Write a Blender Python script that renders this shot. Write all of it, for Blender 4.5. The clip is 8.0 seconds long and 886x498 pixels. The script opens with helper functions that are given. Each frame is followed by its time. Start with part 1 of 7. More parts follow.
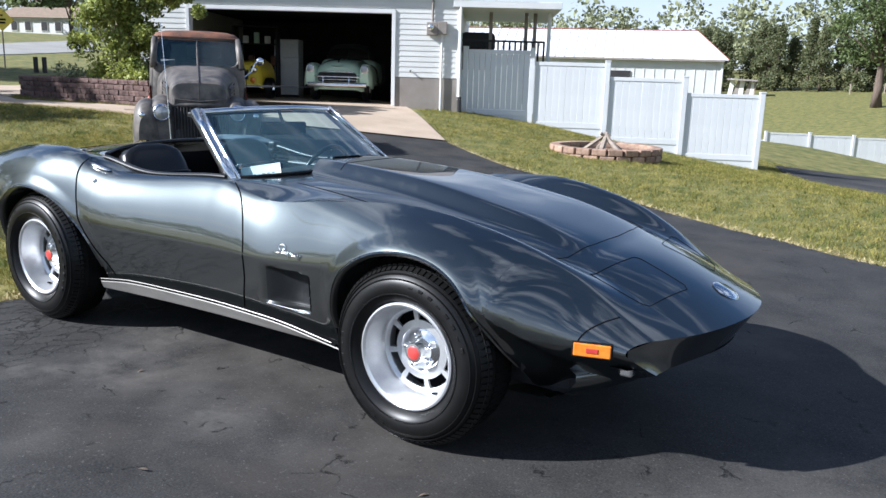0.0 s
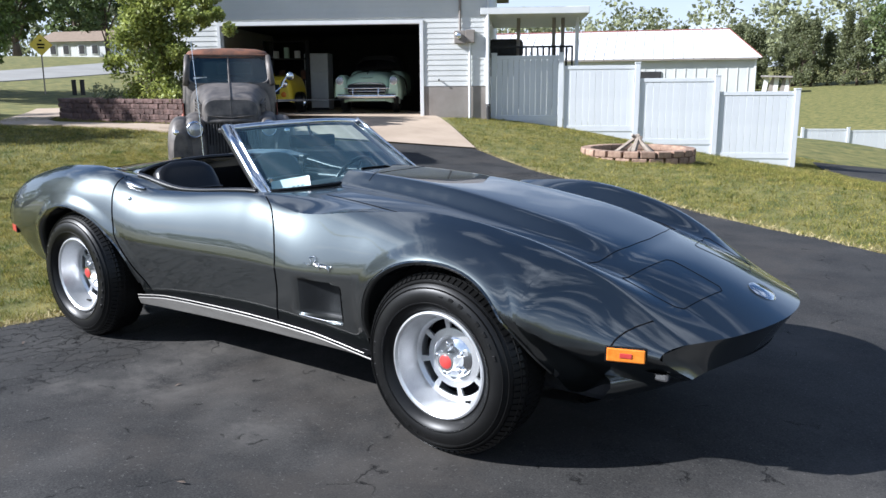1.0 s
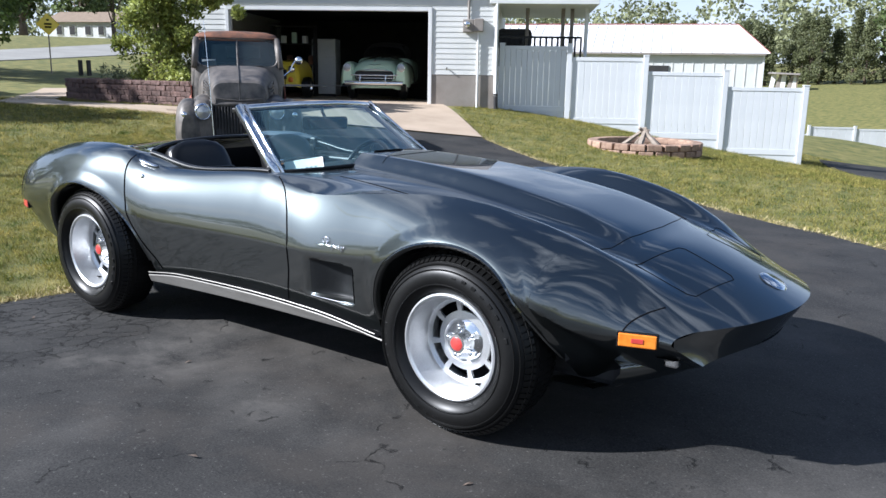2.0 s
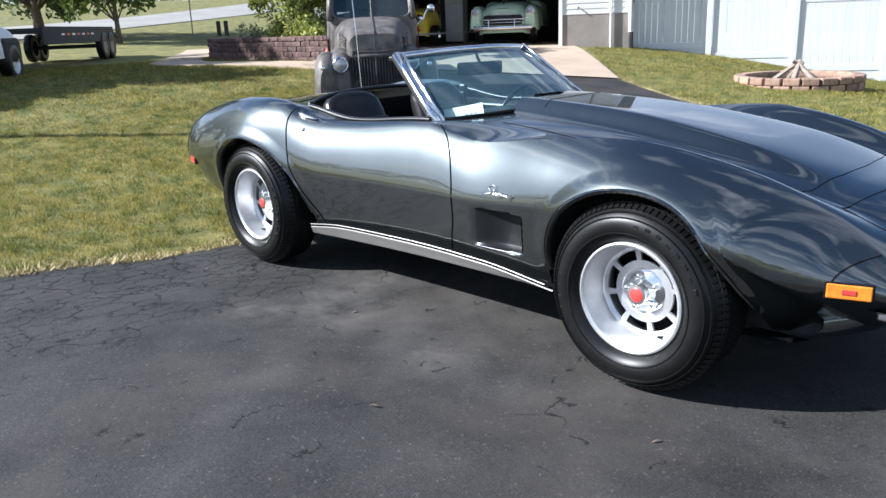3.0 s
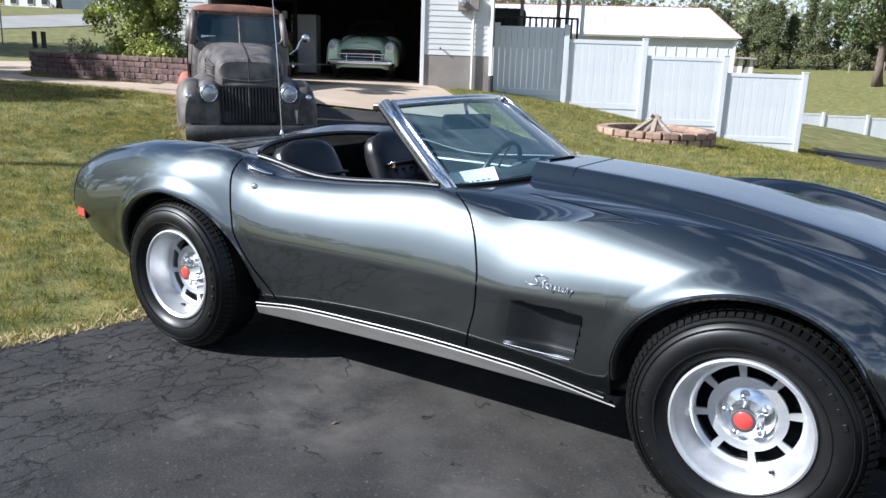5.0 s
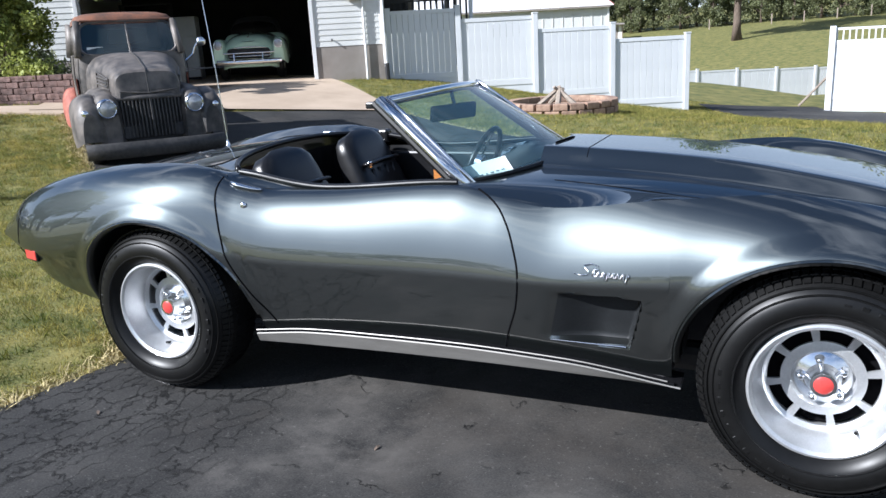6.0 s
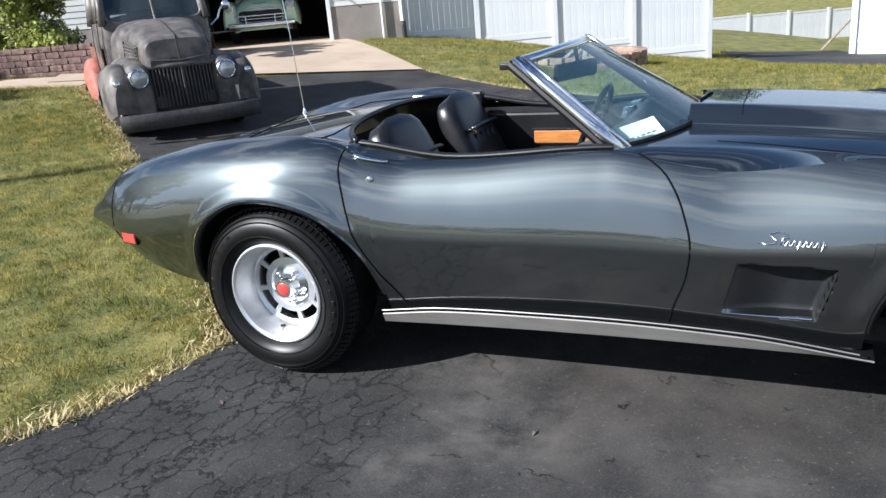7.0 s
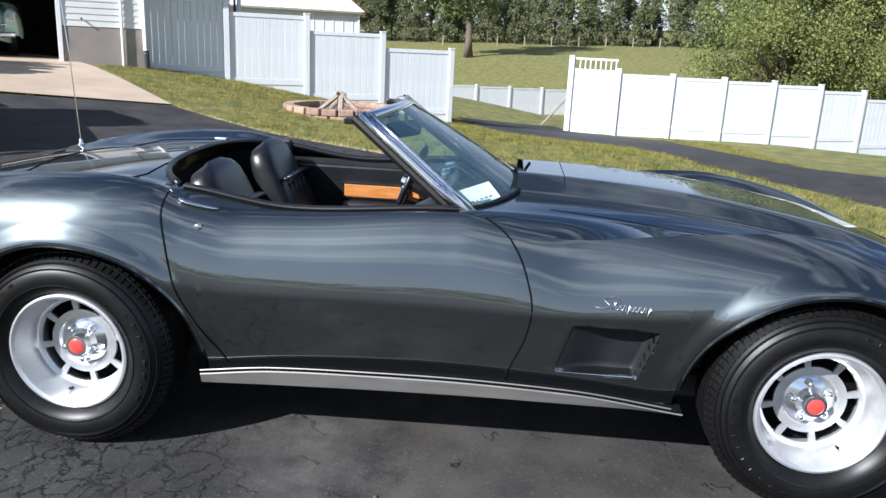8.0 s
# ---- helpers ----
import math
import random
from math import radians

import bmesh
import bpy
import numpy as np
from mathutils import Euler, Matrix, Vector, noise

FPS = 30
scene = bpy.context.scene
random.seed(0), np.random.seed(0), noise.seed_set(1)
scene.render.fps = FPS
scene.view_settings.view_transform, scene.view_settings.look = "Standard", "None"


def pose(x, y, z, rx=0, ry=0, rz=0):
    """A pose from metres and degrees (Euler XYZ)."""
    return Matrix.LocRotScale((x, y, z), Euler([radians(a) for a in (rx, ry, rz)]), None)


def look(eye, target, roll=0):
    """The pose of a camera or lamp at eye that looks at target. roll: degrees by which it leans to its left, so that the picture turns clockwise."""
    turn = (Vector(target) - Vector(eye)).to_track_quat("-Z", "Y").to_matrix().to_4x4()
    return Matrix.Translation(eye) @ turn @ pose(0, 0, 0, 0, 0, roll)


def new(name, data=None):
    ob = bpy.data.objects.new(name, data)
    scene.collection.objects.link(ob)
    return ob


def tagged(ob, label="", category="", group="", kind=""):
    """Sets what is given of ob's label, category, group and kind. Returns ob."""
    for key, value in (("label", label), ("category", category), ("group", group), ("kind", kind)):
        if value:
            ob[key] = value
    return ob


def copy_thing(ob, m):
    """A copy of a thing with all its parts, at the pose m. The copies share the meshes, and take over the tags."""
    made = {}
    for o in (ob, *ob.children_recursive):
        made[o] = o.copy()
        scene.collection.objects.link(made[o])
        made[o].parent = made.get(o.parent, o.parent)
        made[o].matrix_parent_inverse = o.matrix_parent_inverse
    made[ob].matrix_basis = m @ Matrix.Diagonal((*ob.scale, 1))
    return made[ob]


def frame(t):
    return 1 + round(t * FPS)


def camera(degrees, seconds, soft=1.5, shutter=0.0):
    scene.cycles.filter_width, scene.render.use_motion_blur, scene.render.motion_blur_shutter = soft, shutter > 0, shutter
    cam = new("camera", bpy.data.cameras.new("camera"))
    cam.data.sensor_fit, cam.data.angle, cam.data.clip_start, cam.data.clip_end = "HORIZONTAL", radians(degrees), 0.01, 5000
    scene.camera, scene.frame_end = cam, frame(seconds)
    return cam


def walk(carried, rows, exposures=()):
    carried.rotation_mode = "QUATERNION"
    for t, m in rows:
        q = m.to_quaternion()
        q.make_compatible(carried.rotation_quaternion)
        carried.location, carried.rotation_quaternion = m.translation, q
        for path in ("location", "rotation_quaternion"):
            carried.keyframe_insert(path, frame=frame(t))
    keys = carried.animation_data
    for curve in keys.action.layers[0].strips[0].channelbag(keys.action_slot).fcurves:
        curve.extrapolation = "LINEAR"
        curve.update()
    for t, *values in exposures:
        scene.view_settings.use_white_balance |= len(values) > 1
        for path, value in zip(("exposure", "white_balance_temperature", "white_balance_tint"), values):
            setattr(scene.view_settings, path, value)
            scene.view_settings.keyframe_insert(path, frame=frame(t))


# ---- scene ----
cam = camera(59.7, 8.0, shutter=0.0)
PATH = [
    (0, (2.856, -2.992, 1.35), (1.772, -1.368, 0.919), 1.7),
    (0.5, (2.856, -2.974, 1.35), (1.716, -1.39, 0.91), -0.7),
    (1, (2.867, -2.977, 1.349), (1.708, -1.4, 0.937), -0.4),
    (2.3, (2.822, -3.059, 1.32), (1.664, -1.492, 0.869), 1.0),
    (2.5, (2.8, -3.083, 1.319), (1.612, -1.549, 0.832), -0.3),
    (3, (2.644, -3.063, 1.304), (1.263, -1.731, 0.741), -2.3),
    (3.5, (2.371, -2.961, 1.3), (0.985, -1.659, 0.683), -6.0),
    (4, (2.195, -2.933, 1.294), (0.857, -1.568, 0.704), -3.5),
    (4.5, (1.856, -2.965, 1.349), (0.835, -1.319, 0.85), 4.5),
    (4.7, (1.76, -3.009, 1.351), (0.713, -1.37, 0.884), 2.9),
    (5.8, (1.214, -2.989, 1.358), (0.252, -1.334, 0.779), -2.2),
    (6, (1.126, -3.072, 1.363), (0.312, -1.322, 0.842), -3.1),
    (6.5, (0.868, -3.192, 1.417), (0.235, -1.367, 0.898), 1.0),
    (7, (0.588, -3.1, 1.396), (-0.227, -1.383, 0.773), -5.2),
    (7.5, (0.403, -3.074, 1.399), (-0.178, -1.257, 0.799), -1.8),
    (8, (0.202, -3.135, 1.42), (0.05, -1.21, 0.9), 2.8),
]
walk(cam, [(t, look(eye, target, roll)) for t, eye, target, roll in PATH], [(0, 1.03, 5700, 11), (2.5, 1.01, 5700, 11), (3.4, 1.45, 5780, 11), (4.0, 1.33, 5760, 11), (4.4, 1.08, 5700, 11), (5.8, 1.00, 5700, 11), (6.5, 0.95, 5700, 11), (7.0, 1.08, 5870, 11), (7.5, 1.36, 5800, 11), (8, 1.00, 5800, 11)])

# ---- light: low sun from behind the camera's left shoulder, thin haze ----
SUN_WAY = Vector((1.05, 1.12, -1.0)).normalized()
world = bpy.data.worlds.new("world")
scene.world = world
world.use_nodes = True
wn = world.node_tree.nodes
wl = world.node_tree.links
sky = wn.new("ShaderNodeTexSky")
sky.sky_type = "NISHITA"
sky.sun_disc = False
sky.sun_elevation = math.asin(-SUN_WAY.z)
sky.sun_rotation = math.atan2(-SUN_WAY.x, -SUN_WAY.y)
sky.air_density, sky.dust_density, sky.ozone_density = 1.0, 0.5, 4.0
# broken fair-weather cloud in the sky
sky_co = wn.new("ShaderNodeTexCoord")
sky_map = wn.new("ShaderNodeMapping")
sky_map.inputs["Scale"].default_value = (1.0, 1.0, 3.6)
cloud = wn.new("ShaderNodeTexNoise")
cloud.inputs["Scale"].default_value = 2.6
cloud.inputs["Detail"].default_value = 6
cloud.inputs["Roughness"].default_value = 0.54
cloud_ramp = wn.new("ShaderNodeValToRGB")
cloud_ramp.color_ramp.elements[0].position = 0.48
cloud_ramp.color_ramp.elements[0].color = (0, 0, 0, 1)
cloud_ramp.color_ramp.elements[1].position = 0.70
cloud_ramp.color_ramp.elements[1].color = (1, 1, 1, 1)
sky_mix = wn.new("ShaderNodeMix")
sky_mix.data_type = "RGBA"
sky_mix.inputs["B"].default_value = (11.5, 12.0, 12.6, 1)
wl.new(sky_co.outputs["Generated"], sky_map.inputs["Vector"])
wl.new(sky_map.outputs["Vector"], cloud.inputs["Vector"])
wl.new(cloud.outputs["Fac"], cloud_ramp.inputs["Fac"])
# thin white haze towards the horizon
sky_split = wn.new("ShaderNodeSeparateXYZ")
haze = wn.new("ShaderNodeMapRange")
haze.inputs["From Min"].default_value, haze.inputs["From Max"].default_value = 0.02, 0.46
haze.inputs["To Min"].default_value, haze.inputs["To Max"].default_value = 0.72, 0.0
veil = wn.new("ShaderNodeMath")
veil.operation = "MAXIMUM"
wl.new(sky_co.outputs["Generated"], sky_split.inputs[0])
wl.new(sky_split.outputs["Z"], haze.inputs["Value"])
wl.new(haze.outputs[0], veil.inputs[0])
wl.new(cloud_ramp.outputs["Color"], veil.inputs[1])
wl.new(veil.outputs[0], sky_mix.inputs["Factor"])
deep = wn.new("ShaderNodeHueSaturation")
deep.inputs["Saturation"].default_value = 1.12
wl.new(sky.outputs["Color"], deep.inputs["Color"])
wl.new(deep.outputs["Color"], sky_mix.inputs["A"])
wl.new(sky_mix.outputs["Result"], wn["Background"].inputs["Color"])
wn["Background"].inputs["Strength"].default_value = 0.05

sun_data = bpy.data.lights.new("sun", "SUN")
sun_data.energy = 5.0
sun_data.angle = radians(0.6)
sun_data.color = (1.0, 0.95, 0.88)
sun = new("sun", sun_data)
sun.matrix_world = look((-20, -22, 20), Vector((-20, -22, 20)) + SUN_WAY)

# ---- mesh helpers ----


def thing(name, label, category, group="", kind="", at=None):
    ob = new(name)
    ob.empty_display_size = 0.1
    if at is not None:
        ob.matrix_basis = at
    return tagged(ob, label, category, group, kind)


def part(name, bm, material, parent=None, label="", smooth=False, angle=None):
    """Links a bmesh as one mesh object under a thing or a part."""
    bmesh.ops.recalc_face_normals(bm, faces=bm.faces)
    me = bpy.data.meshes.new(name)
    bm.to_mesh(me)
    bm.free()
    me.materials.append(material)
    if smooth:
        me.polygons.foreach_set("use_smooth", [True] * len(me.polygons))
        if angle:
            me.set_sharp_from_angle(angle=radians(angle))
    ob = new(name, me)
    if parent is not None:
        ob.parent = parent
    if label:
        ob["label"] = label
    return ob


def single(name, bm, material, label, category, group="", kind="", at=None, smooth=False, angle=None):
    """A thing that is one mesh."""
    ob = part(name, bm, material, None, "", smooth, angle)
    if at is not None:
        ob.matrix_basis = at
    return tagged(ob, label, category, group, kind)


def shared(name, mesh, parent, m):
    """One more piece on a mesh that alike pieces share."""
    ob = new(name, mesh)
    ob.parent = parent
    ob.matrix_basis = m
    return ob


def box(bm, cx, cy, cz, sx, sy, sz, bevel=0.0, m=None, segs=2):
    """A box with its edges rounded."""
    made = bmesh.ops.create_cube(bm, size=1.0)
    verts = made["verts"]
    bmesh.ops.scale(bm, vec=(sx, sy, sz), verts=verts)
    bmesh.ops.translate(bm, vec=(cx, cy, cz), verts=verts)
    if m is not None:
        bmesh.ops.transform(bm, matrix=m, verts=verts)
    if bevel:
        edges = list({e for v in verts for e in v.link_edges})
        bmesh.ops.bevel(bm, geom=edges, offset=bevel, segments=segs, affect="EDGES", profile=0.5)
    return bm


def boxed(*a, **k):
    return box(bmesh.new(), *a, **k)


def sheet(bm, rows, close_u=False, close_v=False):
    """A skin over rows of points."""
    vs = [[bm.verts.new(p) for p in row] for row in rows]
    n, w = len(vs), len(vs[0])
    for a in range(n if close_u else n - 1):
        for b in range(w if close_v else w - 1):
            q = [vs[a][b], vs[(a + 1) % n][b], vs[(a + 1) % n][(b + 1) % w], vs[a][(b + 1) % w]]
            if len(set(q)) == 4:
                bm.faces.new(q)
    return vs


def tube(bm, path, r, sides=8, flat=1.0, caps=True, up=(0, 0, 1)):
    """A rod along a path; r is one radius or one for each point; flat squeezes it across."""
    path = [Vector(p) for p in path]
    radii = r if isinstance(r, (list, tuple)) else [r] * len(path)
    rings = []
    for i, p in enumerate(path):
        d = (path[min(i + 1, len(path) - 1)] - path[max(i - 1, 0)]).normalized()
        side = d.cross(Vector(up))
        if side.length < 1e-4:
            side = d.cross(Vector((1, 0, 0)))
        side.normalize()
        top = side.cross(d).normalized()
        rings.append([p + side * math.cos(k * math.tau / sides) * radii[i] + top * math.sin(k * math.tau / sides) * radii[i] * flat for k in range(sides)])
    vs = sheet(bm, rings, close_v=True)
    if caps:
        bm.faces.new(vs[0])
        bm.faces.new(vs[-1])
    return bm


def lathe(bm, profile, axis="Y", steps=48, m=None):
    """Turns (radius, along) pairs about an axis."""
    rows = []
    for k in range(steps):
        a = k * math.tau / steps
        c, s = math.cos(a), math.sin(a)
        row = []
        for r, h in profile:
            p = {"Y": (r * c, h, r * s), "Z": (r * c, r * s, h), "X": (h, r * c, r * s)}[axis]
            row.append(m @ Vector(p) if m is not None else p)
        rows.append(row)
    sheet(bm, rows, close_u=True)
    return bm


def disc(bm, r, h, axis="Y", steps=24, m=None):
    pts = []
    for k in range(steps):
        a = k * math.tau / steps
        c, s = math.cos(a) * r, math.sin(a) * r
        p = Vector({"Y": (c, h, s), "Z": (c, s, h), "X": (h, c, s)}[axis])
        pts.append(bm.verts.new(m @ p if m is not None else p))
    bm.faces.new(pts)
    return bm


def curve(xs, ys):
    """A smooth monotone line through a few knots (cubic Hermite)."""
    xs, ys = np.array(xs, float), np.array(ys, float)
    h, d = np.diff(xs), np.diff(ys) / np.diff(xs)
    m = np.zeros(len(xs))
    m[0], m[-1] = d[0], d[-1]
    for k in range(1, len(xs) - 1):
        m[k] = 0 if d[k - 1] * d[k] <= 0 else 2 * d[k - 1] * d[k] / (d[k - 1] + d[k])

    def f(x):
        x = min(max(x, xs[0]), xs[-1])
        k = min(max(int(np.searchsorted(xs, x)) - 1, 0), len(h) - 1)
        t = (x - xs[k]) / h[k]
        return float((1 + 2 * t) * (1 - t) ** 2 * ys[k] + t * (1 - t) ** 2 * h[k] * m[k] + t * t * (3 - 2 * t) * ys[k + 1] + t * t * (t - 1) * h[k] * m[k + 1])

    return f


def ease(a, b, v):
    s = min(max((v - a) / (b - a), 0.0), 1.0)
    return s * s * (3 - 2 * s)


# ---- materials ----


def material(name, low, high, scale=6.0, rough=0.6, metal=0.0, bump=0.0, fine=80.0, coat=0.0, rough_var=0.08, piece=0.0, spread=(0.35, 0.65), coat_rough=0.04, spec=0.5, stretch=(1, 1, 1), grain=0.35, coat_ior=1.5):
    """A surface whose colour drifts between two tones at two scales, with fine relief; piece: how far single pieces differ in tone."""
    m = bpy.data.materials.new(name)
    m.use_nodes = True
    n, l = m.node_tree.nodes, m.node_tree.links
    b = n["Principled BSDF"]
    co = n.new("ShaderNodeTexCoord")
    mp = n.new("ShaderNodeMapping")
    mp.inputs["Scale"].default_value = stretch
    l.new(co.outputs["Object"], mp.inputs["Vector"])
    big = n.new("ShaderNodeTexNoise")
    big.inputs["Scale"].default_value = scale
    big.inputs["Detail"].default_value = 6
    big.inputs["Roughness"].default_value = 0.6
    small = n.new("ShaderNodeTexNoise")
    small.inputs["Scale"].default_value = fine
    small.inputs["Detail"].default_value = 4
    l.new(mp.outputs["Vector"], big.inputs["Vector"])
    l.new(mp.outputs["Vector"], small.inputs["Vector"])
    both = n.new("ShaderNodeMath")
    both.operation = "MULTIPLY_ADD"
    both.inputs[1].default_value = grain
    mean = n.new("ShaderNodeMath")
    mean.operation = "MULTIPLY"
    mean.inputs[1].default_value = 1 - grain
    l.new(big.outputs["Fac"], mean.inputs[0])
    l.new(small.outputs["Fac"], both.inputs[0])
    l.new(mean.outputs[0], both.inputs[2])
    ramp = n.new("ShaderNodeValToRGB")
    ramp.color_ramp.elements[0].position, ramp.color_ramp.elements[1].position = spread
    ramp.color_ramp.elements[0].color = (*low, 1)
    ramp.color_ramp.elements[1].color = (*high, 1)
    l.new(both.outputs[0], ramp.inputs["Fac"])
    colour = ramp.outputs["Color"]
    if piece:
        info = n.new("ShaderNodeObjectInfo")
        span = n.new("ShaderNodeMapRange")
        span.inputs["To Min"].default_value, span.inputs["To Max"].default_value = 1 - piece, 1 + piece
        hsv = n.new("ShaderNodeHueSaturation")
        l.new(info.outputs["Random"], span.inputs["Value"])
        l.new(span.outputs[0], hsv.inputs["Value"])
        l.new(colour, hsv.inputs["Color"])
        colour = hsv.outputs["Color"]
    l.new(colour, b.inputs["Base Color"])
    if rough_var:
        rr = n.new("ShaderNodeMapRange")
        rr.inputs["To Min"].default_value, rr.inputs["To Max"].default_value = max(rough - rough_var, 0.02), min(rough + rough_var, 1)
        l.new(big.outputs["Fac"], rr.inputs["Value"])
        l.new(rr.outputs[0], b.inputs["Roughness"])
    else:
        b.inputs["Roughness"].default_value = rough
    b.inputs["Metallic"].default_value = metal
    b.inputs["Coat Weight"].default_value = coat
    b.inputs["Coat Roughness"].default_value = coat_rough
    b.inputs["Coat IOR"].default_value = coat_ior
    b.inputs["Specular IOR Level"].default_value = spec
    if bump:
        bp = n.new("ShaderNodeBump")
        bp.inputs["Strength"].default_value = min(1.0, bump * 20)
        bp.inputs["Distance"].default_value = bump
        l.new(both.outputs[0], bp.inputs["Height"])
        l.new(bp.outputs["Normal"], b.inputs["Normal"])
    return m


def glass(name, tint, rough=0.0, dust_sheen=0.0):
    """A thin pane: mostly clear, with a clear reflection and a film of dust and painted sky sheen."""
    m = bpy.data.materials.new(name)
    m.use_nodes = True
    n, l = m.node_tree.nodes, m.node_tree.links
    n.remove(n["Principled BSDF"])
    clear = n.new("ShaderNodeBsdfTransparent")
    clear.inputs["Color"].default_value = (*tint, 1)
    gloss = n.new("ShaderNodeBsdfGlossy")
    gloss.inputs["Roughness"].default_value = rough
    fres = n.new("ShaderNodeFresnel")
    fres.inputs["IOR"].default_value = 1.7
    # teal diffuse film: some dust, and the sky's sheen put into its colour
    film = n.new("ShaderNodeBsdfDiffuse")
    film.inputs["Color"].default_value = (0.34, 0.60, 0.70, 1)
    milky = n.new("ShaderNodeMixShader")
    milky.inputs["Fac"].default_value = dust_sheen
    l.new(clear.outputs[0], milky.inputs[1])
    l.new(film.outputs[0], milky.inputs[2])
    mix = n.new("ShaderNodeMixShader")
    l.new(fres.outputs[0], mix.inputs["Fac"])
    l.new(milky.outputs[0], mix.inputs[1])
    l.new(gloss.outputs[0], mix.inputs[2])
    l.new(mix.outputs[0], n["Material Output"].inputs["Surface"])
    return m


def asphalt_material():
    """Worn sealed asphalt: stains, grey aggregate and a net of cracks that thickens towards the weathered edge."""
    m = material("asphalt", (0.012, 0.012, 0.0122), (0.062, 0.060, 0.057), 2.3, 0.78, bump=0.006, fine=150, spread=(0.36, 0.68), grain=0.55, spec=0.3)
    n, l = m.node_tree.nodes, m.node_tree.links
    b = n["Principled BSDF"]
    co = n["Texture Coordinate"]
    warp = n.new("ShaderNodeTexNoise")
    warp.inputs["Scale"].default_value = 3.0
    warp.inputs["Detail"].default_value = 9
    warp.inputs["Roughness"].default_value = 0.72
    l.new(co.outputs["Object"], warp.inputs["Vector"])
    add = n.new("ShaderNodeMix")
    add.data_type = "VECTOR"
    add.inputs["Factor"].default_value = 0.22
    l.new(co.outputs["Object"], add.inputs["A"])
    l.new(warp.outputs["Color"], add.inputs["B"])
    vor = n.new("ShaderNodeTexVoronoi")
    vor.feature = "DISTANCE_TO_EDGE"
    vor.inputs["Scale"].default_value = 12.0
    drawn = n.new("ShaderNodeVectorMath")
    drawn.operation = "MULTIPLY"
    drawn.inputs[1].default_value = (1.25, 0.62, 1.0)
    l.new(add.outputs["Result"], drawn.inputs[0])
    l.new(drawn.outputs["Vector"], vor.inputs["Vector"])
    line = n.new("ShaderNodeMapRange")
    line.inputs["From Min"].default_value, line.inputs["From Max"].default_value = 0.006, 0.030
    line.inputs["To Min"].default_value, line.inputs["To Max"].default_value = 1.0, 0.0
    l.new(vor.outputs["Distance"], line.inputs["Value"])
    # where the net of cracks has opened
    sep = n.new("ShaderNodeSeparateXYZ")
    l.new(co.outputs["Object"], sep.inputs[0])
    edge = n.new("ShaderNodeMapRange")
    edge.inputs["From Min"].default_value, edge.inputs["From Max"].default_value = 0.1, -1.5
    edge.inputs["To Min"].default_value, edge.inputs["To Max"].default_value = -0.30, 0.20
    l.new(sep.outputs["X"], edge.inputs["Value"])
    patch = n.new("ShaderNodeTexNoise")
    patch.inputs["Scale"].default_value = 1.7
    patch.inputs["Detail"].default_value = 3
    l.new(co.outputs["Object"], patch.inputs["Vector"])
    sound = n.new("ShaderNodeMapRange")
    sound.inputs["From Min"].default_value, sound.inputs["From Max"].default_value = -2.6, -3.8
    sound.inputs["To Min"].default_value, sound.inputs["To Max"].default_value = 0.0, 0.45
    l.new(sep.outputs["X"], sound.inputs["Value"])
    only = n.new("ShaderNodeMath")
    only.operation = "SUBTRACT"
    l.new(edge.outputs[0], only.inputs[0])
    l.new(sound.outputs[0], only.inputs[1])
    tot = n.new("ShaderNodeMath")
    tot.operation = "ADD"
    l.new(only.outputs[0], tot.inputs[0])
    l.new(patch.outputs["Fac"], tot.inputs[1])
    gate = n.new("ShaderNodeMapRange")
    gate.inputs["From Min"].default_value, gate.inputs["From Max"].default_value = 0.42, 0.56
    l.new(tot.outputs[0], gate.inputs["Value"])
    crack = n.new("ShaderNodeMath")
    crack.operation = "MULTIPLY"
    l.new(line.outputs[0], crack.inputs[0])
    l.new(gate.outputs[0], crack.inputs[1])
    # short single cracks elsewhere
    wide = n.new("ShaderNodeTexVoronoi")
    wide.feature = "DISTANCE_TO_EDGE"
    wide.inputs["Scale"].default_value = 4.6
    l.new(add.outputs["Result"], wide.inputs["Vector"])
    thin = n.new("ShaderNodeMapRange")
    thin.inputs["From Min"].default_value, thin.inputs["From Max"].default_value = 0.002, 0.012
    thin.inputs["To Min"].default_value, thin.inputs["To Max"].default_value = 1.0, 0.0
    l.new(wide.outputs["Distance"], thin.inputs["Value"])
    bits = n.new("ShaderNodeTexNoise")
    bits.inputs["Scale"].default_value = 5.5
    bits.inputs["Detail"].default_value = 2
    l.new(co.outputs["Object"], bits.inputs["Vector"])
    some = n.new("ShaderNodeMapRange")
    some.inputs["From Min"].default_value, some.inputs["From Max"].default_value = 0.60, 0.66
    l.new(bits.outputs["Fac"], some.inputs["Value"])
    short = n.new("ShaderNodeMath")
    short.operation = "MULTIPLY"
    l.new(thin.outputs[0], short.inputs[0])
    l.new(some.outputs[0], short.inputs[1])
    every = n.new("ShaderNodeMath")
    every.operation = "MAXIMUM"
    l.new(crack.outputs[0], every.inputs[0])
    l.new(short.outputs[0], every.inputs[1])
    crack = every
    # brown weathered patches and pale worn aggregate
    brown = n.new("ShaderNodeTexNoise")
    brown.inputs["Scale"].default_value = 1.25
    brown.inputs["Detail"].default_value = 9
    brown.inputs["Roughness"].default_value = 0.72
    l.new(add.outputs["Result"], brown.inputs["Vector"])
    tan = n.new("ShaderNodeMapRange")
    tan.inputs["From Min"].default_value, tan.inputs["From Max"].default_value = 0.50, 0.62
    tan.inputs["To Max"].default_value = 0.5
    l.new(brown.outputs["Fac"], tan.inputs["Value"])
    grit = n.new("ShaderNodeTexNoise")
    grit.inputs["Scale"].default_value = 60
    grit.inputs["Detail"].default_value = 5
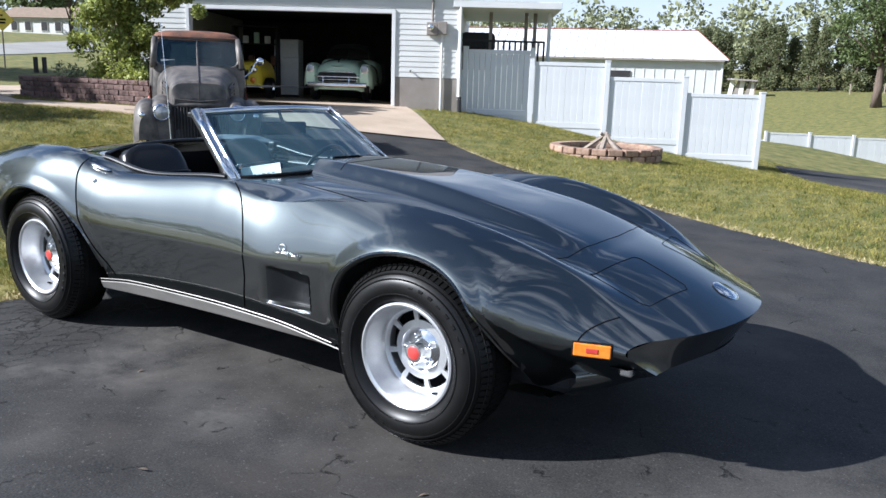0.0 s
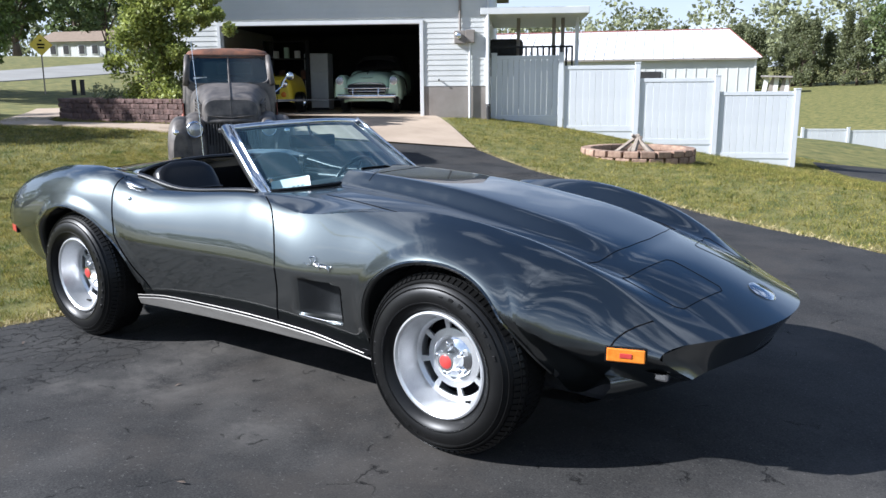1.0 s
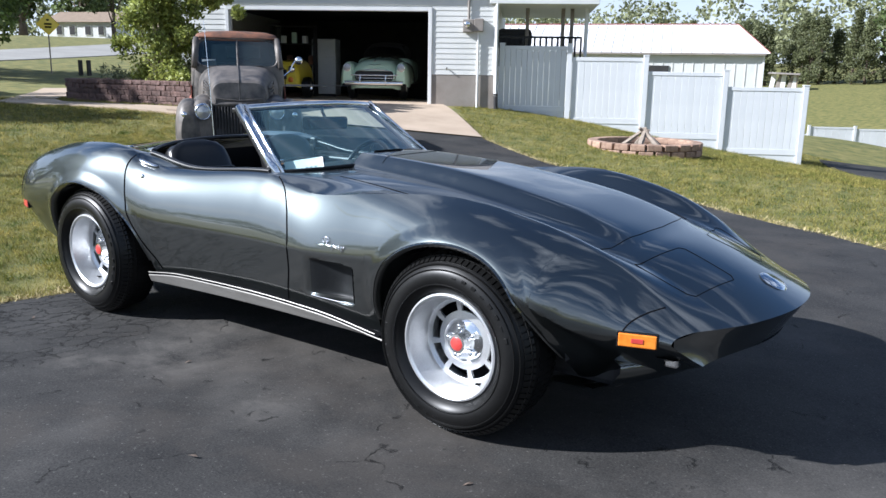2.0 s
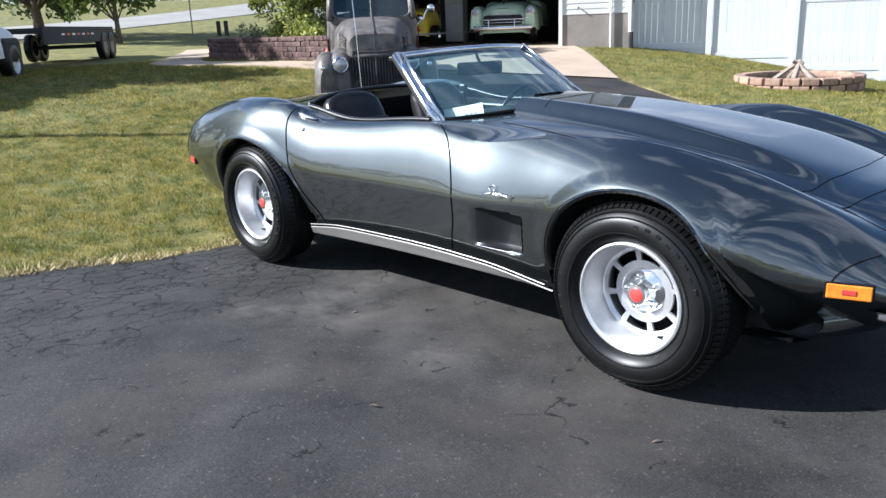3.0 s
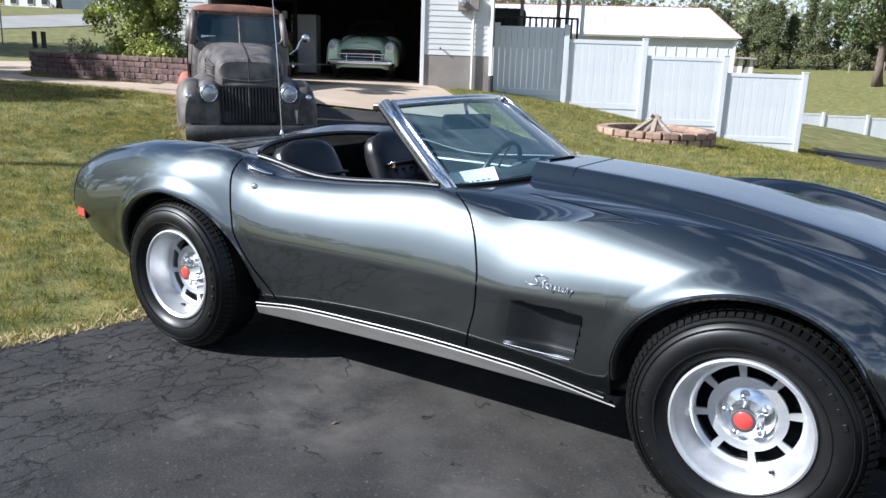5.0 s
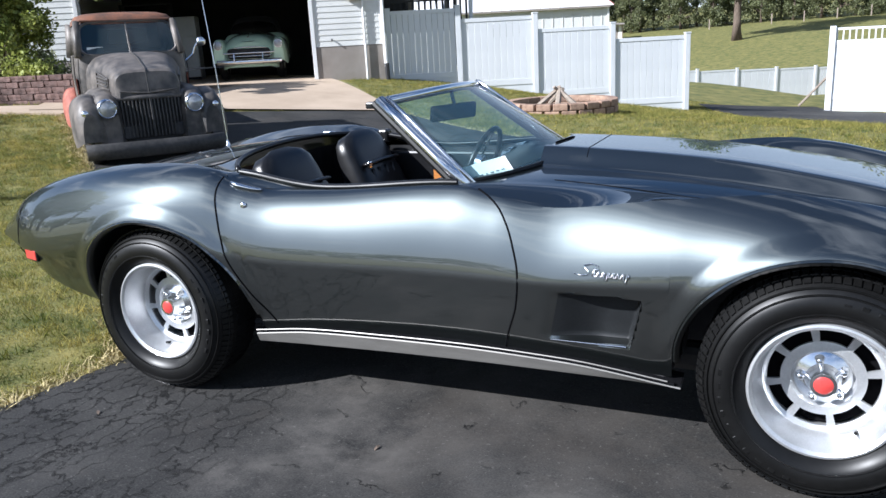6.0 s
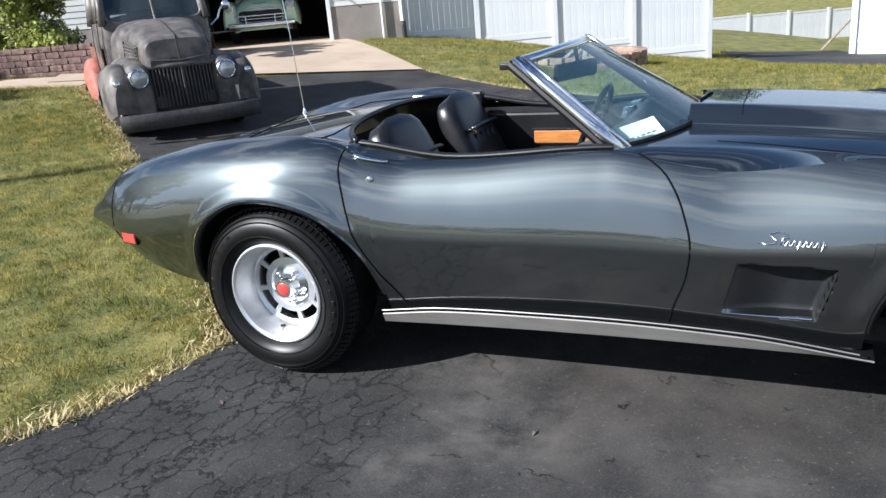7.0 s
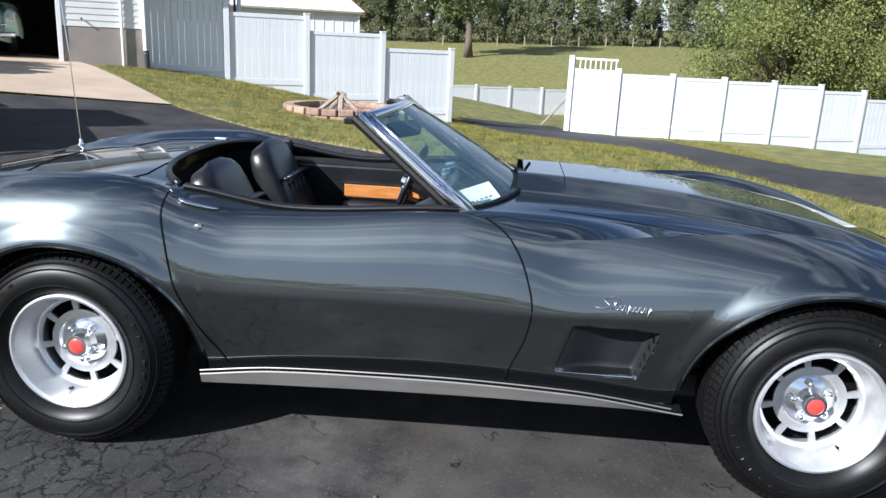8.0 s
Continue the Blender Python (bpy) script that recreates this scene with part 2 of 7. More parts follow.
    grit.inputs["Roughness"].default_value = 0.7
    l.new(co.outputs["Object"], grit.inputs["Vector"])
    fleck = n.new("ShaderNodeMapRange")
    fleck.inputs["From Min"].default_value, fleck.inputs["From Max"].default_value = 0.60, 0.70
    fleck.inputs["To Max"].default_value = 0.6
    l.new(grit.outputs["Fac"], fleck.inputs["Value"])
    # pale dried puddle marks
    stain = n.new("ShaderNodeTexNoise")
    stain.inputs["Scale"].default_value = 0.55
    stain.inputs["Detail"].default_value = 7
    stain.inputs["Roughness"].default_value = 0.68
    l.new(co.outputs["Object"], stain.inputs["Vector"])
    pale = n.new("ShaderNodeMapRange")
    pale.inputs["From Min"].default_value, pale.inputs["From Max"].default_value = 0.54, 0.72
    pale.inputs["To Max"].default_value = 0.4
    l.new(stain.outputs["Fac"], pale.inputs["Value"])
    marks = pale.outputs[0]
    # four paler ragged patches at set spots beside the car
    for x, y, r in ((-0.22, -0.93, 0.30), (-0.50, -0.62, 0.22), (-0.47, -1.28, 0.16), (0.55, -1.12, 0.15)):
        near = n.new("ShaderNodeVectorMath")
        near.operation = "DISTANCE"
        near.inputs[1].default_value = (0.78 * x + 0.11, 0.78 * y + 0.11, 0.12)
        l.new(add.outputs["Result"], near.inputs[0])
        fade = n.new("ShaderNodeMapRange")
        fade.inputs["From Min"].default_value, fade.inputs["From Max"].default_value = r * 0.45, r * 1.25
        fade.inputs["To Min"].default_value, fade.inputs["To Max"].default_value = 0.65, 0.0
        l.new(near.outputs["Value"], fade.inputs["Value"])
        worn = n.new("ShaderNodeMath")
        worn.operation = "MULTIPLY"
        ragged = n.new("ShaderNodeMapRange")
        ragged.inputs["From Min"].default_value, ragged.inputs["From Max"].default_value = 0.38, 0.62
        l.new(warp.outputs["Fac"], ragged.inputs["Value"])
        l.new(fade.outputs[0], worn.inputs[0])
        l.new(ragged.outputs[0], worn.inputs[1])
        joined = n.new("ShaderNodeMath")
        joined.operation = "MAXIMUM"
        l.new(marks, joined.inputs[0])
        l.new(worn.outputs[0], joined.inputs[1])
        marks = joined.outputs[0]
    base = b.inputs["Base Color"].links[0].from_socket
    for amount, tone in ((tan, (0.060, 0.053, 0.046, 1)), (fleck, (0.165, 0.158, 0.148, 1))):
        lay = n.new("ShaderNodeMix")
        lay.data_type = "RGBA"
        lay.inputs["B"].default_value = tone
        l.new(amount.outputs[0], lay.inputs["Factor"])
        l.new(base, lay.inputs["A"])
        base = lay.outputs["Result"]
    one = n.new("ShaderNodeMix")
    one.data_type = "RGBA"
    one.inputs["B"].default_value = (0.130, 0.121, 0.110, 1)
    l.new(marks, one.inputs["Factor"])
    l.new(base, one.inputs["A"])
    two = n.new("ShaderNodeMix")
    two.data_type = "RGBA"
    two.inputs["B"].default_value = (0.005, 0.005, 0.005, 1)
    l.new(crack.outputs[0], two.inputs["Factor"])
    l.new(one.outputs["Result"], two.inputs["A"])
    l.new(two.outputs["Result"], b.inputs["Base Color"])
    deep = n.new("ShaderNodeBump")
    deep.inputs["Strength"].default_value = 1.0
    deep.inputs["Distance"].default_value = 0.010
    deep.invert = True
    l.new(crack.outputs[0], deep.inputs["Height"])
    l.new(b.inputs["Normal"].links[0].from_socket, deep.inputs["Normal"])
    l.new(deep.outputs["Normal"], b.inputs["Normal"])
    return m


ASPHALT = asphalt_material()
TURF = material("turf", (0.065, 0.085, 0.016), (0.25, 0.215, 0.065), 2.3, 0.95, bump=0.03, fine=60, spread=(0.38, 0.64))
CONCRETE = material("concrete", (0.37, 0.285, 0.205), (0.50, 0.395, 0.295), 1.2, 0.85, bump=0.002, fine=90)
FOUNDATION = material("foundation", (0.22, 0.19, 0.165), (0.33, 0.30, 0.27), 1.5, 0.9, bump=0.004, fine=60)
SIDING = material("siding", (0.60, 0.61, 0.59), (0.72, 0.72, 0.69), 0.7, 0.55, bump=0.0008, fine=120, piece=0.03)
STRAW = material("straw_blade", (0.30, 0.24, 0.11), (0.55, 0.46, 0.24), 2.0, 0.85, fine=30)
WHITE_TRIM = material("white_trim", (0.70, 0.71, 0.70), (0.80, 0.80, 0.79), 2, 0.45, fine=80)
VINYL = material("white_vinyl", (0.64, 0.66, 0.68), (0.73, 0.745, 0.76), 1.3, 0.42, fine=60, piece=0.025)
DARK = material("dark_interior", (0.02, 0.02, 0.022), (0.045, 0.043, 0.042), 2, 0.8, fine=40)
RED_BLOCK = material("red_block", (0.070, 0.044, 0.039), (0.165, 0.102, 0.087), 7, 0.92, bump=0.006, fine=70, piece=0.28)
PIT_BLOCK = material("pit_block", (0.20, 0.12, 0.085), (0.42, 0.29, 0.21), 9, 0.92, bump=0.006, fine=70, piece=0.22)
OLD_WOOD = material("weathered_wood", (0.20, 0.16, 0.125), (0.38, 0.32, 0.26), 5, 0.85, bump=0.004, fine=50, stretch=(1, 1, 6))
PAINT = material("grey_metallic_paint", (0.059, 0.069, 0.069), (0.067, 0.077, 0.078), 2.0, 0.37, 0.95, fine=900, coat=1.0, rough_var=0.02, coat_rough=0.012, coat_ior=2.1)
CHROME = material("chrome", (0.76, 0.77, 0.79), (0.88, 0.89, 0.90), 8, 0.17, 1.0, fine=60, rough_var=0.05)
ALUMINIUM = material("cast_aluminium", (0.56, 0.57, 0.58), (0.72, 0.73, 0.74), 14, 0.36, 0.7, bump=0.0006, fine=220, rough_var=0.08)
BRUSHED = material("brushed_trim", (0.22, 0.21, 0.195), (0.29, 0.28, 0.26), 6, 0.46, 0.6, fine=120, rough_var=0.08, stretch=(1, 8, 8))
RUBBER = material("tyre_rubber", (0.004, 0.004, 0.004), (0.008, 0.008, 0.008), 5, 0.40, fine=60, bump=0.0006, rough_var=0.10, spec=0.3)
BLACK_VINYL = material("black_vinyl", (0.007, 0.007, 0.008), (0.015, 0.015, 0.016), 6, 0.32, fine=160, bump=0.0012, rough_var=0.08, spec=0.4)
SCOOP_SHADE = material("scoop_shade", (0.014, 0.015, 0.016), (0.022, 0.024, 0.026), 9, 0.5, 0.0, fine=120, spec=0.2)
GAP = material("panel_gap", (0.004, 0.004, 0.005), (0.008, 0.008, 0.009), 5, 0.9, spec=0.05)
RED_PLASTIC = material("red_plastic", (0.50, 0.045, 0.04), (0.60, 0.07, 0.06), 12, 0.3, coat=0.5)
AMBER = material("amber_lens", (0.75, 0.19, 0.015), (0.85, 0.27, 0.03), 20, 0.2, coat=0.6)
WOODGRAIN = material("wood_grain", (0.32, 0.11, 0.025), (0.58, 0.25, 0.07), 9, 0.35, fine=70, coat=0.4, stretch=(1, 6, 14))
PAPER = material("paper", (0.78, 0.79, 0.78), (0.84, 0.85, 0.84), 5, 0.7)
INK = material("ink", (0.10, 0.10, 0.12), (0.16, 0.16, 0.18), 5, 0.7)
GLASS = glass("clear_glass", (0.66, 0.88, 0.92), dust_sheen=0.095)

# ---- ground ----
FALL = curve([8.3, 10.2, 11.75, 14.9, 19.3, 23, 33, 45, 60, 80, 100, 140, 220, 600], [0, -0.17, -0.38, -0.74, -1.0, -1.15, -2.85, -3.1, -1.9, 0.1, 1.4, 3.3, 6.5, 14])
RISE = curve([12.5, 20, 38, 64, 120, 300], [0, 0.05, 1.2, 3.4, 5, 9])


def ground_z(x, y):
    """The lie of the land: up to the house and the road, down behind the fence, up again to the far woods."""
    p, q = -0.85 * x + 0.35 * y, 0.45 * x + 0.9 * y
    return 0.64 * ease(5, 12.5, p) + RISE(p) * (1 - ease(15, 45, q)) + FALL(q) + 0.045 * ease(0.8, 1.7, -y) - 0.022


HOUSE_TURN = 31.0
HOUSE = pose(-7.72, 13.37, 0, 0, 0, HOUSE_TURN)  # the corner of the house: x along its front, -y out of it


def house_xy(u, n):
    v = HOUSE @ Vector((u, -n, 0))
    return v.x, v.y


def steps_out(near, far, first, grow):
    out, v, s = [], near, first
    while v < far:
        out.append(v)
        v, s = v + s, s * grow
    return out + [far]


def build_ground():
    ax = sorted({round(v, 3) for v in [-a for a in steps_out(14, 900, 0.9, 1.13)] + list(np.arange(-14, 12, 0.5)) + steps_out(12, 900, 0.9, 1.13)})
    ay = sorted({round(v, 3) for v in [-a for a in steps_out(8, 900, 0.9, 1.16)] + list(np.arange(-8, 26, 0.5)) + steps_out(26, 900, 0.9, 1.13)})
    bm = bmesh.new()
    sheet(bm, [[(x, y, ground_z(x, y) - 0.012 + 0.012 * noise.noise((x * 0.7, y * 0.7, 0))) for y in ay] for x in ax])
    return single("ground", bm, TURF, "sunlit mown lawn, green with dry yellow patches", "lawn", kind="structure", smooth=True)


build_ground()


def ribbon(name, left, right, across, material_, label, category, lift, depth, wobble=0.0, along=0.35):
    """A paved strip between two edge lines, draped on the ground, with a real edge."""
    def walk_line(line):
        pts = [Vector((*p, 0)) for p in line]
        out = []
        for a, b in zip(pts, pts[1:]):
            n = max(1, int((b - a).length / along))
            out += [a.lerp(b, k / n) for k in range(n)]
        return out + [pts[-1]]

    la, ra = walk_line(left), walk_line(right)
    n = max(len(la), len(ra))
    la = [la[round(k * (len(la) - 1) / (n - 1))] for k in range(n)]
    ra = [ra[round(k * (len(ra) - 1) / (n - 1))] for k in range(n)]
    rows = []
    for k in range(n):
        a, b = la[k].copy(), ra[k].copy()
        w = (b - a).normalized()
        a += w * wobble * noise.noise((a.x * 2.3, a.y * 2.3, 3))
        b += w * wobble * noise.noise((b.x * 2.3, b.y * 2.3, 7))
        row = []
        for j in range(across + 1):
            p = a.lerp(b, j / across)
            row.append((p.x, p.y, ground_z(p.x, p.y) + lift))
        first, last = row[0], row[-1]
        rows.append([(first[0], first[1], first[2] - depth), *row, (last[0], last[1], last[2] - depth)])
    bm = bmesh.new()
    sheet(bm, rows)
    return single(name, bm, material_, label, category, kind="structure")


# the drive: from behind the camera, past the car, up to the concrete apron
# the stretch back to y -24 is unseen, added so the paint reflects asphalt
DRIVE_L = [(-4.5, -24), (-2.9, -9), (-2.4, -4), (-2.06, -2.0), (-1.78, -1.25), (-1.70, -0.6), (-2.5, 0.35), (-4.0, 1.55), (-5.7, 2.88), (-6.9, 3.85), (-8.4, 5.0), (-9.9, 6.15)]
DRIVE_R = [(14, -24), (9.5, -9), (9.0, -4), (8.0, -1), (6.5, 1.0), (4.6, 2.6), (2.46, 3.96), (1.1, 4.78), (0.33, 5.26), (-1.3, 6.6), (-3.17, 7.9), (-4.14, 8.55), (-5.45, 9.35)]
ribbon("driveway", DRIVE_L, DRIVE_R, 26, ASPHALT, "dark worn asphalt drive with fine cracks and pale stains", "driveway", 0.006, 0.06, 0.07)
ribbon("side_drive", [(-1.35, 19.3), (-0.9, 18.0), (0.9, 15.8), (2.2, 12), (2.8, 7.6), (4.1, 5.0), (6.0, 1.6)], [(1.6, 21.5), (2.0, 20.2), (4.6, 19.3), (6.0, 14.8), (6.8, 10.5), (7.6, 7.0), (9.6, 1.2)], 12, ASPHALT, "asphalt side drive running down to the fence gate", "driveway", 0.004, 0.05, 0.05)
ribbon("garage_apron", [house_xy(-6.95, -7.0), house_xy(-6.95, 0), house_xy(-6.3, 4.7)], [house_xy(-1.3, -7.0), house_xy(-1.3, 0), house_xy(-0.08, 4.72)], 14, CONCRETE, "pale tan concrete apron and floor of the garage", "apron", 0.03, 0.12)
ribbon("garden_path", [(-22.5, 9.6), (-15.1, 4.9), (-14.2, 4.75), (-9.9, 6.05)], [(-22.0, 10.9), (-15.6, 6.4), (-14.3, 5.95), (-10.2, 6.95)], 4, CONCRETE, "narrow concrete garden path beside the block wall", "path", 0.02, 0.08)

# ---- house with its open garage ----
FLOOR = 0.70
DOOR_L, DOOR_R, DOOR_TOP, SILL, EAVE, HOUSE_L = -6.72, -1.69, 2.86, 1.36, 4.3, -8.0


def build_house():
    h = thing("house", "white clapboard house with an open double garage", "house", at=HOUSE)
    box_part = lambda name, x0, x1, y0, y1, z0, z1, m, bevel=0.0: part(name, boxed((x0 + x1) / 2, (y0 + y1) / 2, (z0 + z1) / 2, x1 - x0, y1 - y0, z1 - z0, bevel), m, h)
    # block foundation and the backing of the walls, 0.2 m thick
    box_part("foundation", DOOR_R + 0.09, 0, 0, 0.22, 0.0, SILL, FOUNDATION, 0.01)
    box_part("foundation", HOUSE_L, DOOR_L - 0.09, 0, 0.22, 0.0, SILL, FOUNDATION, 0.01)
    box_part("wall", DOOR_R + 0.09, -0.02, 0.03, 0.2, SILL, EAVE, SIDING)
    box_part("wall", HOUSE_L, DOOR_L - 0.09, 0.03, 0.2, SILL, EAVE, SIDING)
    box_part("wall", DOOR_L - 0.09, DOOR_R + 0.09, 0.03, 0.2, DOOR_TOP + 0.1, EAVE, SIDING)
    box_part("side_wall", -0.2, 0, 0.2, 8.0, 0.0, EAVE, SIDING)
    box_part("side_wall", HOUSE_L, HOUSE_L + 0.2, 0.2, 8.0, 0.0, EAVE, SIDING)
    # back wall and ceiling carry the garage's shade in their dark colour
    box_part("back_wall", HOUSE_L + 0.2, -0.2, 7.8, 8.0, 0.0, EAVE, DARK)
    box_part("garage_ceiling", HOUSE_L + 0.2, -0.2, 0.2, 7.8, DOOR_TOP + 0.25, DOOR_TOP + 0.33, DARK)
    # roof
    bm = bmesh.new()
    rows = [[(x, -0.5, EAVE), (x, 4.0, EAVE + 1.5), (x, 8.5, EAVE)] for x in (HOUSE_L - 0.4, 0.4)]
    lower = [[(x, y, z - 0.15) for x, y, z in row] for row in rows]
    sheet(bm, rows)
    sheet(bm, lower)
    sheet(bm, [[*rows[0]], [*lower[0]]])
    sheet(bm, [[*rows[1]], [*lower[1]]])
    part("roof", bm, FOUNDATION, h)
    # garage frame
    w = 0.09
    box_part("door_casing", DOOR_R, DOOR_R + w, -0.035, 0.2, FLOOR - 0.1, DOOR_TOP + w, WHITE_TRIM, 0.006)
    box_part("door_casing", DOOR_L - w, DOOR_L, -0.035, 0.2, FLOOR - 0.1, DOOR_TOP + w, WHITE_TRIM, 0.006)
    box_part("door_casing", DOOR_L, DOOR_R, -0.035, 0.2, DOOR_TOP, DOOR_TOP + w, WHITE_TRIM, 0.006)
    box_part("corner_board", -0.10, 0.012, -0.022, 0.1, SILL, EAVE, WHITE_TRIM, 0.006)
    # electricity meter, its box and conduit
    meter = part("meter_box", boxed(-0.70, -0.085, 2.52, 0.27, 0.13, 0.30, 0.012), FOUNDATION, h, "grey metal meter box")
    bm = bmesh.new()
    lathe(bm, [(0.0, -0.235), (0.06, -0.23), (0.075, -0.21), (0.08, -0.15)], "Y", 24, pose(-0.73, 0, 2.55))
    part("meter_dial", bm, CHROME, meter, "round glass meter dial", smooth=True)
    part("breaker_box", boxed(-0.45, -0.09, 2.54, 0.22, 0.14, 0.30, 0.012), FOUNDATION, h, "grey metal breaker box")
    part("conduit", tube(bmesh.new(), [(-0.46, -0.05, 2.40), (-0.46, -0.05, 1.4), (-0.46, -0.05, 0.55)], 0.028), WHITE_TRIM, h)
    part("conduit", tube(bmesh.new(), [(-0.70, -0.05, 2.67), (-0.70, -0.05, 4.2)], 0.03), FOUNDATION, h)
    part("downspout", tube(bmesh.new(), [(-0.02, -0.06, 4.2), (-0.02, -0.06, 0.95), (0.0, -0.10, 0.85)], 0.045, 4), WHITE_TRIM, h)
    part("drain_boot", tube(bmesh.new(), [(-0.0, -0.08, 0.92), (0.01, -0.10, 0.55)], 0.055, 8), DARK, h)
    part("wall_tap", tube(bmesh.new(), [(-1.22, -0.02, 1.52), (-1.22, -0.09, 1.5)], 0.018), DARK, h)
    # patio roof beside the house, on posts, over a railed deck
    part("patio_roof", boxed(1.1, 2.2, 3.12, 2.6, 4.6, 0.16, 0.01), WHITE_TRIM, h, "white metal patio roof")
    for x, y in ((0.72, 0.35), (1.62, 0.35), (1.85, 0.42), (2.2, 0.2)):
        part("patio_post", boxed(x, y + 0.8, 1.9, 0.09, 0.09, 2.3, 0.006), FOUNDATION if x != 2.2 else WHITE_TRIM, h)
    part("deck_rail", boxed(1.0, 0.9, 2.32, 2.2, 0.05, 0.05, 0.006), DARK, h)
    for k in range(15):
        part("baluster", boxed(0.05 + k * 0.145, 0.9, 1.95, 0.05, 0.035, 0.72), DARK, h)
    part("grill_cover", boxed(0.40, 1.5, 2.3, 0.9, 0.5, 0.5, 0.12), DARK, h, "black covered barbecue on the deck")
    return h


house = build_house()


def build_siding(h):
    """Lapped boards, one by one, around the opening."""
    lap = 0.127

    def board(x0, x1, z):
        bm = bmesh.new()
        rows = [[(x, 0.03, z), (x, -0.010, z), (x, 0.002, z + lap + 0.012), (x, 0.03, z + lap + 0.012)] for x in (x0, x1)]
        vs = sheet(bm, rows, close_v=True)
        bm.faces.new(vs[0])
        bm.faces.new(vs[1])
        part("siding_board", bm, SIDING, h)

    z = SILL
    while z < EAVE - 0.15:
        if z < DOOR_TOP + 0.09:
            board(DOOR_R + 0.092, -0.102, z)
            board(HOUSE_L, DOOR_L - 0.092, z)
        else:
            board(HOUSE_L, -0.102, z)
        z += lap


# ---- white board fence with stepped bays ----


def fence_bay(a, b, top_a, foot_a, foot_b, boards, group, height=1.75, last=False):
    """One bay: two rails and upright tongue-and-groove boards, with the post at its start."""
    a, b = Vector((*a, 0)), Vector((*b, 0))
    d = b - a
    turn = math.atan2(d.y, d.x)
    f = thing("fence_bay", "bright white vinyl board fence bay with a square post", "fence", group, at=Matrix.Translation(a) @ Matrix.Rotation(turn, 4, "Z"))
    length = d.length
    foot = min(foot_a, foot_b)
    for at, under in ((length, foot_b), (0, foot_a)) if last else ((length, foot_b),):
        bm = boxed(at, 0, (top_a + 0.04 + under) / 2 - 0.1, 0.127, 0.127, top_a + 0.24 - under, 0.008)
        post = part("post", bm, VINYL, f)
        cap = bmesh.new()
        box(cap, at, 0, top_a + 0.055, 0.145, 0.145, 0.03, 0.006)
        part("post_cap", cap, VINYL, post)
    part("rail", boxed(length / 2, 0, top_a - 0.045, length - 0.13, 0.05, 0.09, 0.006), VINYL, f)
    low = top_a - height + 0.12
    part("rail", boxed(length / 2, 0, low, length - 0.13, 0.05, 0.14, 0.006), VINYL, f)
    w = (length - 0.14) / boards
    top, bottom = top_a - 0.09, low + 0.07
    me = None
    for k in range(boards):
        m = pose(0.07 + (k + 0.5) * w, 0.0, (top + bottom) / 2)
        if me is None:
            me = part("board", boxed(0, 0, 0, w - 0.006, 0.026, top - bottom, 0.005, segs=1), VINYL, f)
            me.matrix_basis = m
        else:
            shared("board", me.data, f, m)
    if foot < low - 0.09:
        part("skirt", boxed(length / 2, 0, (low - 0.07 + foot) / 2, length - 0.14, 0.022, low - 0.07 - foot, 0.003), VINYL, f)
    return f


def build_fence():
    n0 = -0.55  # set back from the house front
    s, e = house_xy(0.12, n0), (-1.43, 17.25)
    tops = (2.16, 1.90, 1.58, 1.25)
    for k in range(4):
        a = Vector(s).lerp(Vector(e), (0, 0.23, 0.485, 0.745, 1)[k])
        b = Vector(s).lerp(Vector(e), (0, 0.23, 0.485, 0.745, 1)[k + 1])
        fence_bay(a, b, tops[k] - 0.07, ground_z(*a), ground_z(*b), 11, "stepped fence bays", 1.66, k == 0)
    # beyond the gateway
    posts = [(1.87, 20.47), (3.25, 20.35), (4.85, 20.6), (6.45, 21.0), (8.05, 21.5), (9.65, 22.1), (11.25, 22.8), (12.9, 23.6)]
    for k, (a, b) in enumerate(zip(posts, posts[1:])):
        z = ground_z(*a)
        if k == 0:
            gate = fence_bay(a, b, z + 1.83, z, ground_z(*b), 9, "fence past the gateway", 1.6)
            d = (Vector(b) - Vector(a)).length
            part("lattice_rail", boxed(d / 2, 0, z + 2.12, d - 0.1, 0.05, 0.06, 0.004), VINYL, gate)
            for q in range(9):
                part("lattice_slat", boxed(0.1 + q * (d - 0.2) / 8, 0, z + 1.97, 0.035, 0.03, 0.27), VINYL, gate)
            part("tall_post", boxed(0, 0, z + 1.05, 0.15, 0.15, 2.3, 0.008), VINYL, gate)
        else:
            fence_bay(a, b, z + 1.78, z, ground_z(*b), 9, "fence past the gateway", 1.6)
    low = [(-5.52 + 1.85 * k, 38.3 + 1.07 * k) for k in range(9)]
    for k, (a, b) in enumerate(zip(low, low[1:])):
        fence_bay(a, b, max(-1.12 - 0.16 * k, ground_z(*b) + 1.45), ground_z(*a), ground_z(*b), 6, "low fence down the slope", 1.80, k == 0)
    # picket gate leaf at the head of that fence
    ax, ay = low[0]
    g = thing("picket_gate", "white vinyl picket gate leaf with a diagonal brace", "gate", at=pose(ax, ay, -2.7, 0, 0, 210))
    for z in (0.30, 1.50):
        part("rail", boxed(0.85, 0, z, 1.6, 0.04, 0.06, 0.004), VINYL, g)
    for k in range(12):
        part("picket", boxed(0.12 + k * 0.13, 0, 0.9, 0.03, 0.025, 1.2), VINYL, g)
    part("brace", tube(bmesh.new(), [(0.1, -0.03, 0.32), (1.55, -0.03, 0.85)], 0.025, 4), VINYL, g)


build_fence()

